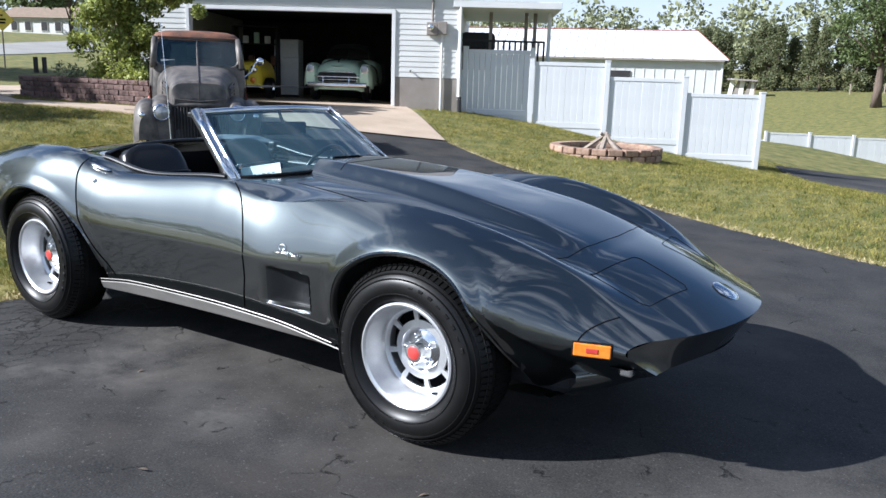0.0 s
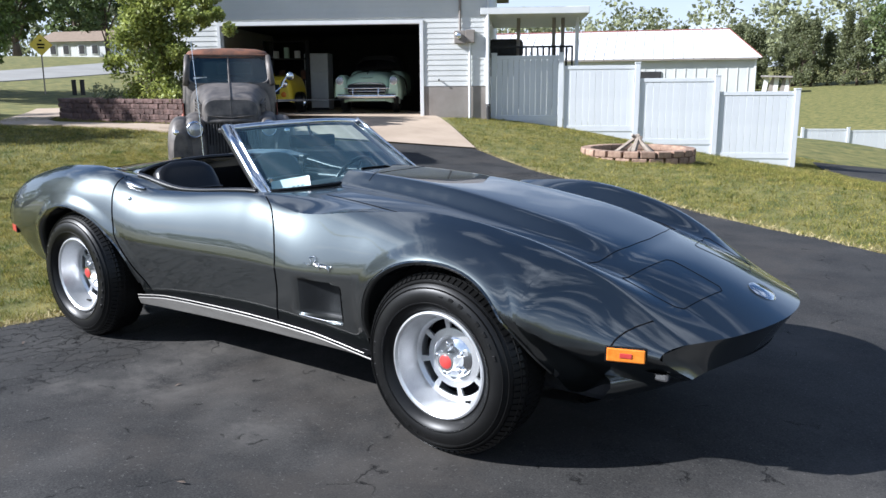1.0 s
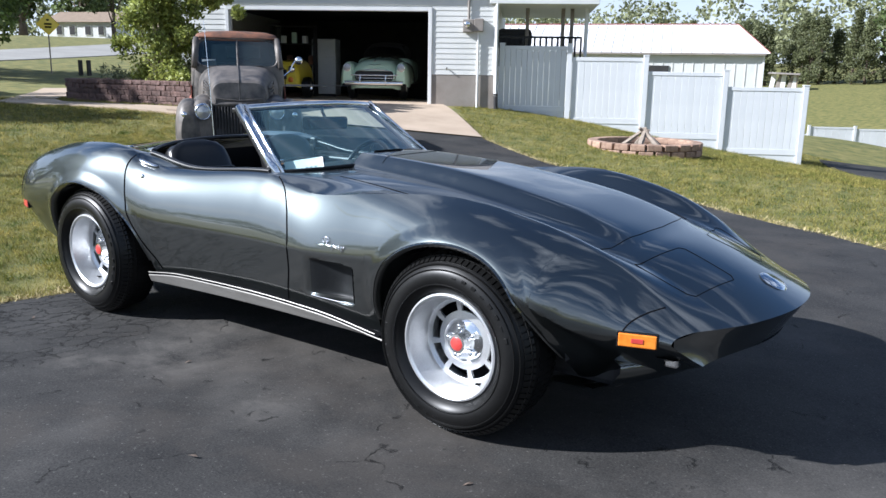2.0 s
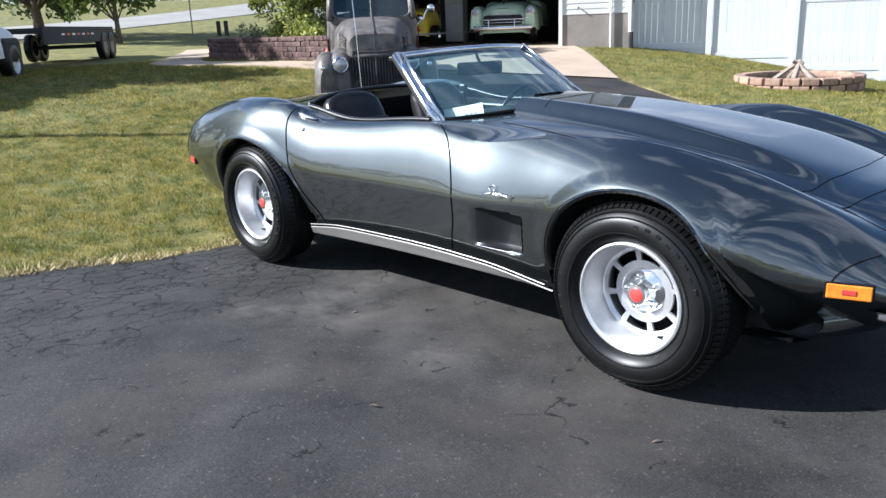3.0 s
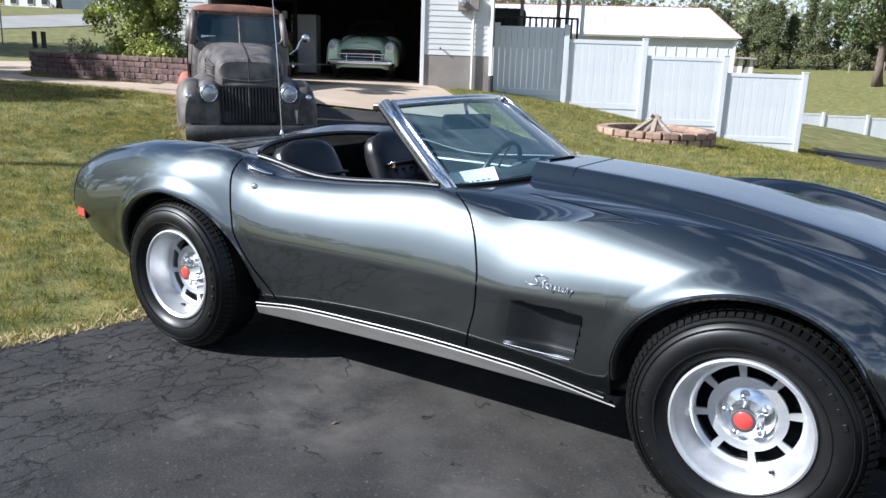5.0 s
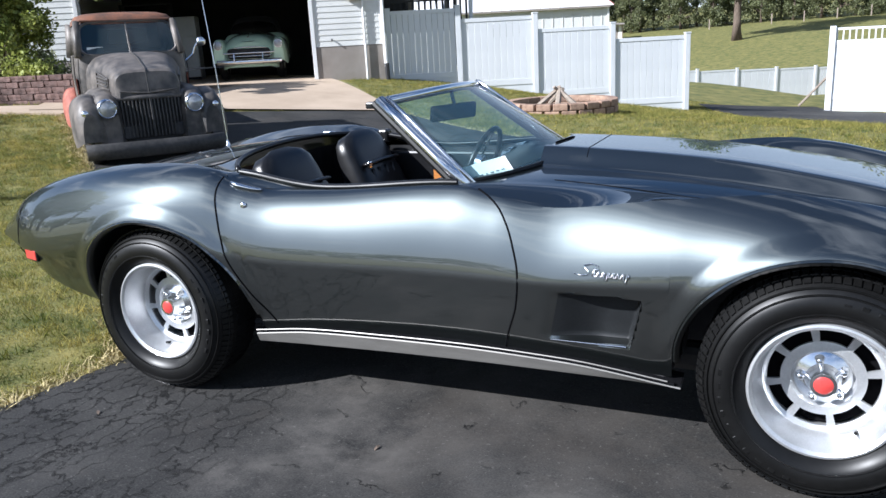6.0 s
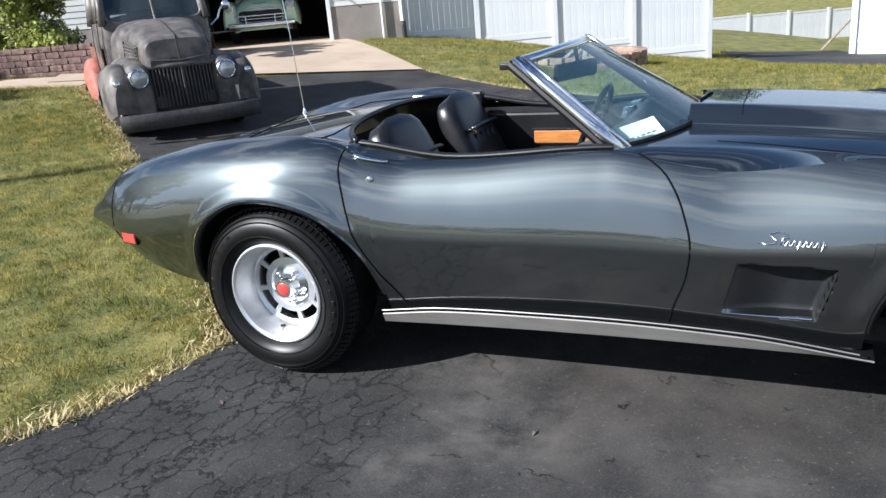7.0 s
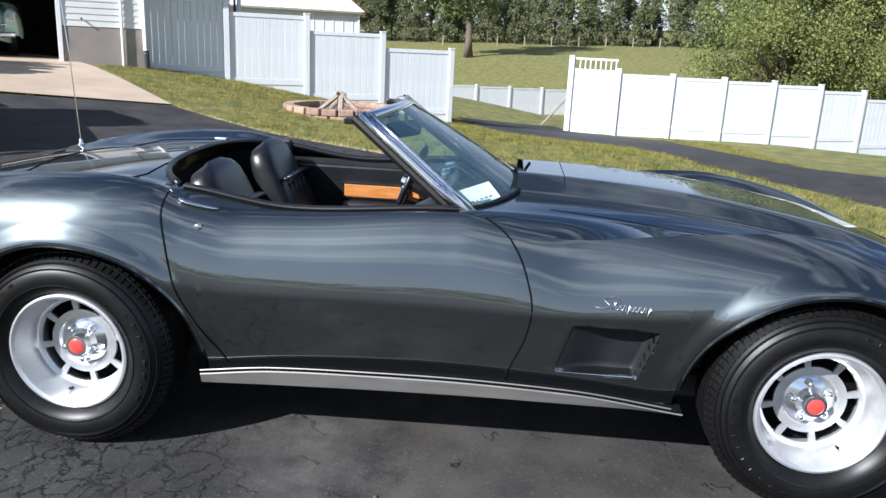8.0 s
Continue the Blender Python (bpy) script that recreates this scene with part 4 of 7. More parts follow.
        lathe(bm, [(0.0, 0.006 * s), (0.008, 0.006 * s), (0.012, 0.004 * s), (0.014, -0.004 * s)], "Y", 20, Matrix.Translation(p))
        part("door_lock", bm, CHROME, door if s < 0 else door_far, "round chrome lock", smooth=True)
        hp = [on_side(X, CREST_Z(X) - 0.006, 0.002, s) + Vector((0, 0, 0.004)) for X in np.linspace(-0.885, -0.755, 9)]
        part("door_handle", tube(bmesh.new(), hp, [0.012, 0.017, 0.019, 0.019, 0.019, 0.018, 0.017, 0.015, 0.010], 8, 0.3), CHROME, door if s < 0 else door_far, "flush chrome door handle", smooth=True)
    # rear lamps and rear deck
    for y in (-0.47, -0.27, 0.27, 0.47):
        bm = bmesh.new()
        lathe(bm, [(0.0, -0.012), (0.05, -0.010), (0.062, 0.004)], "X", 24, pose(-2.425 + 0.08 * (abs(y) / 0.7) ** 2, y, 0.575))
        part("tail_lamp", bm, RED_PLASTIC, body, "round red tail lamp", smooth=True)
    for s in (-1, 1):
        gap_line(dense([(-1.08, s * 0.20), (-1.09, s * 0.48), (-1.14, s * 0.55), (-1.5, s * 0.55), (-1.62, s * 0.48), (-1.66, 0.0)]), 0.003)
        p = on_top(-1.205, s * 0.55, 0.004)
        part("deck_latch", boxed(p.x, p.y, p.z, 0.06, 0.03, 0.012, 0.004), CHROME, body, "small chrome deck fitting")
    bm = bmesh.new()
    a = on_top(-1.96, 0.60)
    lathe(bm, [(0.0, 0.032), (0.006, 0.032), (0.008, 0.018), (0.015, 0.0)], "Z", 16, Matrix.Translation(a))
    base = part("antenna_base", bm, CHROME, car, smooth=True)
    part("antenna", tube(bmesh.new(), [a + Vector((0, 0, 0.03)), a + Vector((-0.03, 0.005, 0.45)), a + Vector((-0.075, 0.015, 0.86))], [0.003, 0.0025, 0.0018], 6), CHROME, base, "thin steel whip antenna")
    return car


car = build_car()


def build_windshield(car):
    """Raked, bowed windscreen in a bright frame."""
    def foot(t):
        return Vector((0.062 + 0.215 * (1 - t * t) ** 0.8, 0.578 * t, 0.868 + 0.022 * (1 - t * t)))

    def head(t):
        return Vector((-0.300 + 0.085 * (1 - t * t), 0.478 * t, 1.150 + 0.018 * (1 - t * t)))

    n = 24
    ts = [-1 + 2 * k / n for k in range(n + 1)]
    frame_ = part("windshield_frame", tube(bmesh.new(), [head(t) + Vector((-0.012, 0, 0.0)) for t in ts], 0.026, 10, 0.62), CHROME, car, "bright windscreen frame", smooth=True)
    part("header_lining", tube(bmesh.new(), [head(t) + Vector((-0.038, 0, -0.012)) for t in ts], 0.022, 8, 0.6), BLACK_VINYL, frame_, "black padded header")
    for s in (-1, 1):
        a, b = foot(s), head(s)
        d = (b - a).normalized()
        path = [a - d * 0.02, a.lerp(b, 0.3), a.lerp(b, 0.7), b + d * 0.012]
        part("pillar", tube(bmesh.new(), path, 0.021, 10, 1.25, up=(0, 1, 0)), CHROME, frame_, "chrome windscreen pillar", smooth=True)
        part("pillar_bead", tube(bmesh.new(), [p + Vector((0.024, -s * 0.012, 0.010)) for p in path], 0.008, 8), CHROME, frame_, smooth=True)
        part("pillar_rubber", tube(bmesh.new(), [p + Vector((-0.030, -s * 0.004, -0.012)) for p in path], 0.013, 8, 1.3), RUBBER, frame_, "black rubber seal")
        part("header_latch", boxed(b.x - 0.05, b.y - s * 0.02, b.z - 0.012, 0.05, 0.04, 0.025, 0.006), BLACK_VINYL, frame_)
    bm = bmesh.new()
    sheet(bm, [[foot(t).lerp(head(t), k / 10) + Vector((0.012 * math.sin(math.pi * k / 10), 0, 0)) for t in [0.965 * u for u in ts]] for k in range(11)])
    pane = part("windshield_glass", bm, GLASS, car, "clear tinted windscreen glass", smooth=True)
    pane.visible_shadow = False
    part("glass_seal", tube(bmesh.new(), [foot(t) + Vector((0.006, 0, 0.006)) for t in ts], 0.009, 6), RUBBER, pane)
    # mirror
    mirror = part("interior_mirror", boxed(0, 0, 0, 0.03, 0.26, 0.07, 0.014, pose(-0.235, 0.04, 1.062, 0, 8, -24), segs=3), GAP, car, "black interior mirror", smooth=True)
    part("mirror_stem", tube(bmesh.new(), [(-0.228, 0.05, 1.07), (-0.222, 0.01, 1.12), (-0.225, 0, 1.155)], 0.008), CHROME, mirror)
    # wiper cowl behind the dome
    bm = bmesh.new()
    ys = np.linspace(-0.27, 0.27, 19)
    sheet(bm, [[(0.335 - 0.10 * (abs(y) / 0.55) ** 2 * 2, y, top_z(0.345, y) - 0.001 if k == 0 else 0.875) for y in ys] for k in (0, 1)])
    cowl = part("cowl_vent", bm, GAP, car, "dark wiper cowl behind the hood")
    part("wiper", tube(bmesh.new(), [(0.30, 0.30, 0.893), (0.29, 0.05, 0.952), (0.27, -0.12, 0.952)], 0.005), GAP, cowl)


build_windshield(car)


def build_cabin(car):
    tub = bmesh.new()
    rows = []
    for z, gx, gy in ((0.835, 0.0, 0.0), (0.74, 0.0, 0.015), (0.30, 0.0, 0.03)):
        ring = []
        for k in range(40):
            a = k * math.tau / 40
            c, s_ = math.cos(a), math.sin(a)
            ring.append((-0.415 + (0.70 - gx) * math.copysign(abs(c) ** 0.35, c), (0.600 - gy) * math.copysign(abs(s_) ** 0.35, s_), z + (0.03 if c < -0.6 and z > 0.8 else 0)))
        rows.append(ring)
    vs = sheet(tub, rows, close_v=True)
    tub.faces.new(vs[-1])
    cabin = part("cabin_lining", tub, BLACK_VINYL, car, "black vinyl cabin lining")
    # padded door tops and rim round the cockpit
    for s in (-1, 1):
        top = [Vector((X, s * 0.597, top_z(X, 0.60) + 0.002)) for X in np.linspace(-0.90, 0.05, 20)]
        part("door_top_pad", tube(bmesh.new(), top, 0.014, 8, 0.9), BLACK_VINYL, cabin, "black padded door top", smooth=True)
        part("window_felt", tube(bmesh.new(), [p + Vector((0, s * 0.016, 0.004)) for p in top], 0.005, 6), RUBBER, cabin)
        panel = part("door_card", boxed(-0.38, s * 0.575, 0.66, 0.98, 0.03, 0.30, 0.012), BLACK_VINYL, car, "black door card")
        part("wood_inlay", boxed(-0.36, s * 0.556, 0.690, 0.46, 0.012, 0.062, 0.004), WOODGRAIN, panel, "polished wood-grain inlay")
        part("inlay_edge", boxed(-0.36, s * 0.557, 0.725, 0.48, 0.014, 0.006), CHROME, panel)
        part("inlay_edge", boxed(-0.36, s * 0.557, 0.655, 0.48, 0.014, 0.006), CHROME, panel)
        part("armrest", boxed(-0.30, s * 0.535, 0.61, 0.60, 0.07, 0.06, 0.02), BLACK_VINYL, panel)
    rim = []
    for k in range(31):
        y = -0.585 + 1.17 * k / 30
        rim.append((-1.075 + 0.15 * (abs(y) / 0.585) ** 4, y, top_z(-1.075 + 0.15 * (abs(y) / 0.585) ** 4, y) + 0.003))
    part("deck_rim", tube(bmesh.new(), rim, 0.012, 8), BLACK_VINYL, cabin, "black rolled rim behind the seats", smooth=True)
    for s in (-1, 1):
        seat = part("seat", boxed(-0.50, s * 0.32, 0.46, 0.50, 0.44, 0.16, 0.05, segs=3), BLACK_VINYL, car, "black leather bucket seat", smooth=True)
        rows = []
        for z, x, w, d in ((0.45, -0.55, 0.20, 0.07), (0.60, -0.615, 0.225, 0.075), (0.74, -0.675, 0.215, 0.07), (0.80, -0.70, 0.20, 0.06), (0.86, -0.725, 0.196, 0.055), (0.915, -0.745, 0.182, 0.045), (0.942, -0.756, 0.150, 0.032), (0.953, -0.762, 0.09, 0.014)):
            ring = []
            for k in range(28):
                a = k * math.tau / 28
                c, s_ = math.cos(a), math.sin(a)
                ring.append((x - 0.15 + d * math.copysign(abs(c) ** 0.5, c), s * 0.33 + w * math.copysign(abs(s_) ** 0.42, s_), z - 0.022 + 0.02 * c))
            rows.append(ring)
        bm = bmesh.new()
        vs = sheet(bm, rows, close_v=True)
        bm.faces.new(vs[0])
        bm.faces.new(vs[-1])
        back = part("backrest", bm, BLACK_VINYL, seat, smooth=True, angle=60)
        part("piping", tube(bmesh.new(), [(-0.850 + 0.055, s * 0.33 + y, 0.768 + 0.01 * math.cos(y * 7)) for y in np.linspace(-0.17, 0.17, 9)], 0.006, 6), BLACK_VINYL, seat)
        edge = [(x - 0.15 + d * 0.55, s * 0.33 + w * 0.95, z - 0.022) for z, x, w, d in ((0.50, -0.57, 0.20, 0.07), (0.60, -0.615, 0.225, 0.075), (0.74, -0.675, 0.215, 0.07), (0.80, -0.70, 0.20, 0.06), (0.86, -0.725, 0.19, 0.055), (0.915, -0.745, 0.165, 0.045))]
        part("piping", tube(bmesh.new(), edge, 0.007, 6), BLACK_VINYL, seat, smooth=True)
        edge = [(x, s * 0.66 - y, z) for x, y, z in edge]
        part("piping", tube(bmesh.new(), edge, 0.007, 6), BLACK_VINYL, seat, smooth=True)
        # strap and buckle across the headrest's foot, pleats below it
        strap = part("head_strap", tube(bmesh.new(), [(-0.772 + 0.004 * math.cos(y * 8), s * 0.33 + y, 0.792 + 0.012 * math.cos(y * 7)) for y in np.linspace(-0.16, 0.16, 11)], 0.017, 8, 0.5), BLACK_VINYL, seat, "black strap below the headrest", smooth=True)
        part("buckle", boxed(-0.758, s * 0.33 - 0.145, 0.795, 0.014, 0.03, 0.034, 0.004), CHROME, strap)
        for y in (-0.10, -0.035, 0.035, 0.10):
            part("pleat", tube(bmesh.new(), [(-0.772 + 0.30 * (0.78 - z), s * 0.33 + y, z) for z in (0.77, 0.68, 0.58)], 0.012, 8, 0.5, up=(1, 0, 0)), BLACK_VINYL, seat, smooth=True)
    part("belt_reel", boxed(-0.89, 0.60, 0.885, 0.06, 0.06, 0.07, 0.012), BLACK_VINYL, car, "black seat-belt reel")
    part("belt_strap", boxed(-0.90, 0.575, 0.80, 0.05, 0.012, 0.14, 0.003), BLACK_VINYL, car)
    # dashboard, console and wheel
    dash = bmesh.new()
    sheet(dash, [[(0.038 + 0.205 * max(0, 1 - (y / 0.578) ** 2) ** 0.8 + x, y, z - 0.038 * (abs(y) / 0.57) ** 2) for y in np.linspace(-0.575, 0.575, 19)] for x, z in ((0, 0.905), (-0.09, 0.90), (-0.22, 0.888), (-0.28, 0.862), (-0.30, 0.81), (-0.27, 0.62), (-0.16, 0.5))])
    board = part("dashboard", dash, BLACK_VINYL, car, "black padded dashboard", smooth=True)
    for y in (0.26, 0.44):
        bm = bmesh.new()
        lathe(bm, [(0.0, -0.07), (0.06, -0.07), (0.072, -0.085), (0.08, -0.04)], "X", 24, pose(0, y, 0.80))
        part("gauge", bm, CHROME, board, "round instrument in the dashboard", smooth=True)
    part("console", boxed(-0.38, 0, 0.52, 0.9, 0.14, 0.22, 0.02), BLACK_VINYL, car)
    at = Matrix.Translation((-0.245, 0.375, 0.775)) @ pose(0, 0, 0, 0, -68, 0)
    bm = bmesh.new()
    rows = []
    for k in range(40):
        a = k * math.tau / 40
        rows.append([at @ Vector(((0.185 + 0.013 * math.cos(b)) * math.cos(a), (0.185 + 0.013 * math.cos(b)) * math.sin(a), 0.013 * math.sin(b))) for b in [j * math.tau / 10 for j in range(10)]])
    sheet(bm, rows, close_u=True, close_v=True)
    wheel = part("steering_wheel", bm, BLACK_VINYL, car, "black-rimmed steering wheel with bright spokes", smooth=True)
    bm = bmesh.new()
    for a in (0, 120, 240):
        tube(bm, [at @ Vector((0, 0, 0.02)), at @ Vector((0.18 * math.cos(radians(a)), 0.18 * math.sin(radians(a)), 0))], 0.012, 6, 0.4)
    lathe(bm, [(0.0, 0.045), (0.035, 0.04), (0.045, 0.0)], "Z", 20, at)
    part("spokes", bm, CHROME, wheel)
    part("steering_column", tube(bmesh.new(), [at @ Vector((0, 0, 0.0)), at @ Vector((0, 0, -0.20))], 0.03), BLACK_VINYL, wheel)
    # card propped behind the glass
    e1, e3 = Vector((0.128, 0.128, 0.028)).normalized(), None
    e2 = Vector((-0.045, 0.02, 0.034))
    e2 = (e2 - e1 * e2.dot(e1)).normalized()
    e3 = e1.cross(e2)
    ca = Matrix((e1, e2, e3)).transposed().to_4x4()
    ca.translation = Vector((0.098, -0.436, 0.893))
    card = part("windscreen_card", boxed(0, 0, 0, 0.185, 0.085, 0.003, 0, ca), PAPER, car, "white printed card lying behind the windscreen")
    for k in range(6):
        part("print_bar", boxed(-0.055 + k * 0.022, -0.018, 0.0025, 0.014 if k != 2 else 0.006, 0.006, 0.001, 0, ca), INK, card)


build_cabin(car)


def build_wheel():
    """Slotted alloy wheel on a low, blackwall tyre. Outer face towards -y, hub at the origin."""
    R, OUT = 0.352, -0.058  # OUT: how far the tyre and lip stand out past the hub
    bm = bmesh.new()
    prof = [(0.205, 0.200), (0.25, 0.222), (0.30, 0.220), (0.334, 0.20), (0.347, 0.175), (R, 0.115), (0.348, 0.055), (0.341, 0.028), (0.326, 0.002), (0.30, -0.022), (0.275, -0.032), (0.25, -0.030), (0.232, -0.020), (0.218, -0.006), (0.206, 0.010)]
    lathe(bm, [(r, y + OUT) for r, y in prof], "Y", 72)
    w = part("wheel", bm, RUBBER, None, "slotted alloy wheel with a red cap and black tyre", smooth=True, angle=35)
    # tread blocks
    bm = bmesh.new()
    for k in range(84):
        a = k * math.tau / 84
        for y, wd in ((0.040, 0.034), (0.084, 0.034), (0.128, 0.034), (0.172, 0.034)):
            aa = a + (0.012 if int(y * 1000) % 40 else 0)
            box(bm, 0, y, 0, 0.0195, wd, 0.005, 0, Matrix.Rotation(aa, 4, "Y") @ Matrix.Translation((0, OUT, R - 0.001 - 0.005 * abs(y - 0.11) / 0.07)))
        shoulder = Matrix.Rotation(a + 0.018, 4, "Y") @ Matrix.Translation((0, 0.021 + OUT, 0.3395)) @ Matrix.Rotation(radians(32), 4, "X")
        box(bm, 0, 0, 0, 0.0185, 0.044, 0.007, 0, shoulder)
    part("tread", bm, RUBBER, w)
    for r, y in ((0.318, -0.0105), (0.300, -0.0235), (0.246, -0.0295)):
        bm = bmesh.new()
        lathe(bm, [(r - 0.003, y + OUT + 0.003), (r - 0.001, y + OUT - 0.0025), (r + 0.001, y + OUT - 0.0025), (r + 0.003, y + OUT + 0.003)], "Y", 64)
        part("sidewall_ring", bm, RUBBER, w, smooth=True, angle=40)
    for first, count in ((200, 11), (20, 8)):
        for k in range(count):
            m = Matrix.Rotation(radians(first + k * 9), 4, "Y") @ Matrix.Translation((0, OUT, 0.277))
            part("sidewall_mark", boxed(0, -0.0285, 0, 0.020, 0.006, 0.022 if k % 3 else 0.012, 0.0015, m, 1), RUBBER, w)
    # rim barrel and lip
    bm = bmesh.new()
    lathe(bm, [(0.204, 0.13), (0.176, 0.125), (0.170, 0.06), (0.168, 0.036), (0.176, 0.010), (0.184, -0.020), (0.188, -0.040), (0.190, -0.056), (0.200, -0.063), (0.207, -0.061), (0.210, -0.050)], "Y", 72)
    rim = part("rim", bm, ALUMINIUM, w, "bright slotted alloy rim", smooth=True, angle=40)
    # slotted face
    bm = bmesh.new()
    slots, steps = 8, 20
    radii = [0.169, 0.163, 0.154, 0.117, 0.100, 0.090, 0.082]
    depth = [0.034, 0.042, 0.047, 0.046, 0.043, 0.042, 0.052]
    tot = slots * steps
    def face_at(r, d, k):
        a = k * math.tau / tot
        return (r * math.cos(a), d, r * math.sin(a))
    grid = [[bm.verts.new(face_at(r, d, k)) for k in range(tot)] for r, d in zip(radii, depth)]
    inner = [[bm.verts.new(face_at(r, d + 0.010, k)) for k in range(tot)] for r, d in zip(radii, depth)]
    for j in range(len(radii) - 1):
        for k in range(tot):
            kk = (k + 1) % tot
            hole = j == 2 and 2 <= k % steps < 18
            if not hole:
                bm.faces.new([grid[j][k], grid[j + 1][k], grid[j + 1][kk], grid[j][kk]])
            else:
                for a, b in ((grid[j][k], grid[j][kk]), (grid[j + 1][k], grid[j + 1][kk])):
                    jj = j if a is grid[j][k] else j + 1
                    bm.faces.new([a, b, inner[jj][kk], inner[jj][k]])
                if k % steps == 2:
                    bm.faces.new([grid[j][k], grid[j + 1][k], inner[j + 1][k], inner[j][k]])
                if k % steps == 17:
                    bm.faces.new([grid[j][kk], grid[j + 1][kk], inner[j + 1][kk], inner[j][kk]])
    bmesh.ops.delete(bm, geom=[v for v in bm.verts if not v.link_faces], context="VERTS")
    part("slotted_face", bm, ALUMINIUM, w, smooth=True, angle=40)
    bm = bmesh.new()
    disc(bm, 0.165, 0.10, "Y", 40)
    part("brake_drum", bm, GAP, w)
    bm = bmesh.new()
    lathe(bm, [(0.084, 0.054), (0.078, 0.050), (0.050, 0.040), (0.042, 0.026), (0.039, 0.000), (0.036, -0.006), (0.031, -0.007), (0.0, -0.006)], "Y", 40)
    part("hub", bm, CHROME, w, "bright hub", smooth=True, angle=35)
    bm = bmesh.new()
    lathe(bm, [(0.0, -0.0110), (0.022, -0.0105), (0.0285, -0.006)], "Y", 32)
    part("centre_cap", bm, RED_PLASTIC, w, "red centre cap", smooth=True)
    for k in range(5):
        a = radians(90 + 72 * k)
        bm = bmesh.new()
        lathe(bm, [(0.0, 0.012), (0.006, 0.012), (0.0105, 0.016), (0.0115, 0.024), (0.015, 0.038)], "Y", 12, pose(0.062 * math.cos(a), 0.008, 0.062 * math.sin(a)))
        part("lug_nut", bm, CHROME, w, smooth=True, angle=50)
    a = radians(-68)
    part("valve", tube(bmesh.new(), [(0.176 * math.cos(a), 0.020, 0.176 * math.sin(a)), (0.166 * math.cos(a), -0.006, 0.166 * math.sin(a))], 0.005), RUBBER, w)
    return w


def place_wheels(car):
    first = build_wheel()
    spots = [(1.2445, -0.752, -12), (-1.2445, -0.752, 35), (1.2445, 0.752, 10), (-1.2445, 0.752, 50)]
    for k, (x, y, spin) in enumerate(spots):
        w = first if k == 3 else copy_thing(first, Matrix())
        m = Matrix.Translation((x, y, AXLE_Z + 0.002)) @ (Matrix.Rotation(math.pi, 4, "Z") if y > 0 else Matrix()) @ Matrix.Rotation(radians(spin), 4, "Y")
        w.parent = car
        w.matrix_basis = m


place_wheels(car)

# ---- the old pickup on the drive ----
PATINA = material("worn_grey_paint", (0.036, 0.035, 0.035), (0.25, 0.215, 0.185), 2.6, 0.5, 0.1, fine=9, spread=(0.38, 0.75), rough_var=0.2)
RUST = material("rusted_steel", (0.075, 0.045, 0.034), (0.26, 0.105, 0.055), 5.5, 0.8, 0.1, bump=0.002, fine=55, spread=(0.36, 0.66))
RED_PATCH = material("faded_red_paint", (0.22, 0.05, 0.035), (0.42, 0.16, 0.11), 9, 0.7, fine=40)
DARK_STEEL = material("dark_dull_steel", (0.022, 0.022, 0.022), (0.075, 0.070, 0.066), 4, 0.55, 0.2, fine=30)
LENS = material("lamp_lens", (0.30, 0.31, 0.32), (0.48, 0.49, 0.50), 30, 0.15, 0.3, fine=90, coat=1.0)
DARK_GLASS = glass("dark_glass", (0.16, 0.18, 0.19), dust_sheen=0.05)


def arc_rows(stations_, n=16):
    """Arched sections: (x, half-width, top, foot, squareness) from front to back."""
    rows = []
    for x, w, top, foot, e in stations_:
        row = []
        for k in range(n + 1):
            a = math.pi * k / n
            c, s = math.cos(a), math.sin(a)
            row.append((x, w * math.copysign(abs(c) ** (2 / e), c), foot + (top - foot) * abs(s) ** (2 / e)))
        rows.append(row)
    return rows


def smooth_stations(keys, count):
    xs = [k[0] for k in keys]
    fs = [curve([-x for x in xs] if xs[0] > xs[-1] else xs, [k[j] for k in keys]) for j in range(1, len(keys[0]))]
    out = []
    for i in range(count + 1):
        x = xs[0] + (xs[-1] - xs[0]) * i / count
        out.append((x, *[f(-x if xs[0] > xs[-1] else x) for f in fs]))
    return out


def road_wheel(parent, x, y, r, w, rim_material, out):
    bm = bmesh.new()
    lathe(bm, [(r * 0.56, -w / 2), (r * 0.80, -w * 0.56), (r * 0.95, -w * 0.46), (r, -w * 0.25), (r, w * 0.25), (r * 0.95, w * 0.46), (r * 0.80, w * 0.56), (r * 0.56, w / 2)], "Y", 40, pose(x, y, r))
    tyre = part("tyre", bm, RUBBER, parent, smooth=True, angle=40)
    bm = bmesh.new()
    lathe(bm, [(0.0, out * w * 0.30), (r * 0.22, out * w * 0.32), (r * 0.26, out * w * 0.18), (r * 0.46, out * w * 0.22), (r * 0.56, out * w * 0.46), (r * 0.58, out * w * 0.30)], "Y", 32, pose(x, y, r))
    part("rim", bm, rim_material, parent, smooth=True, angle=40)


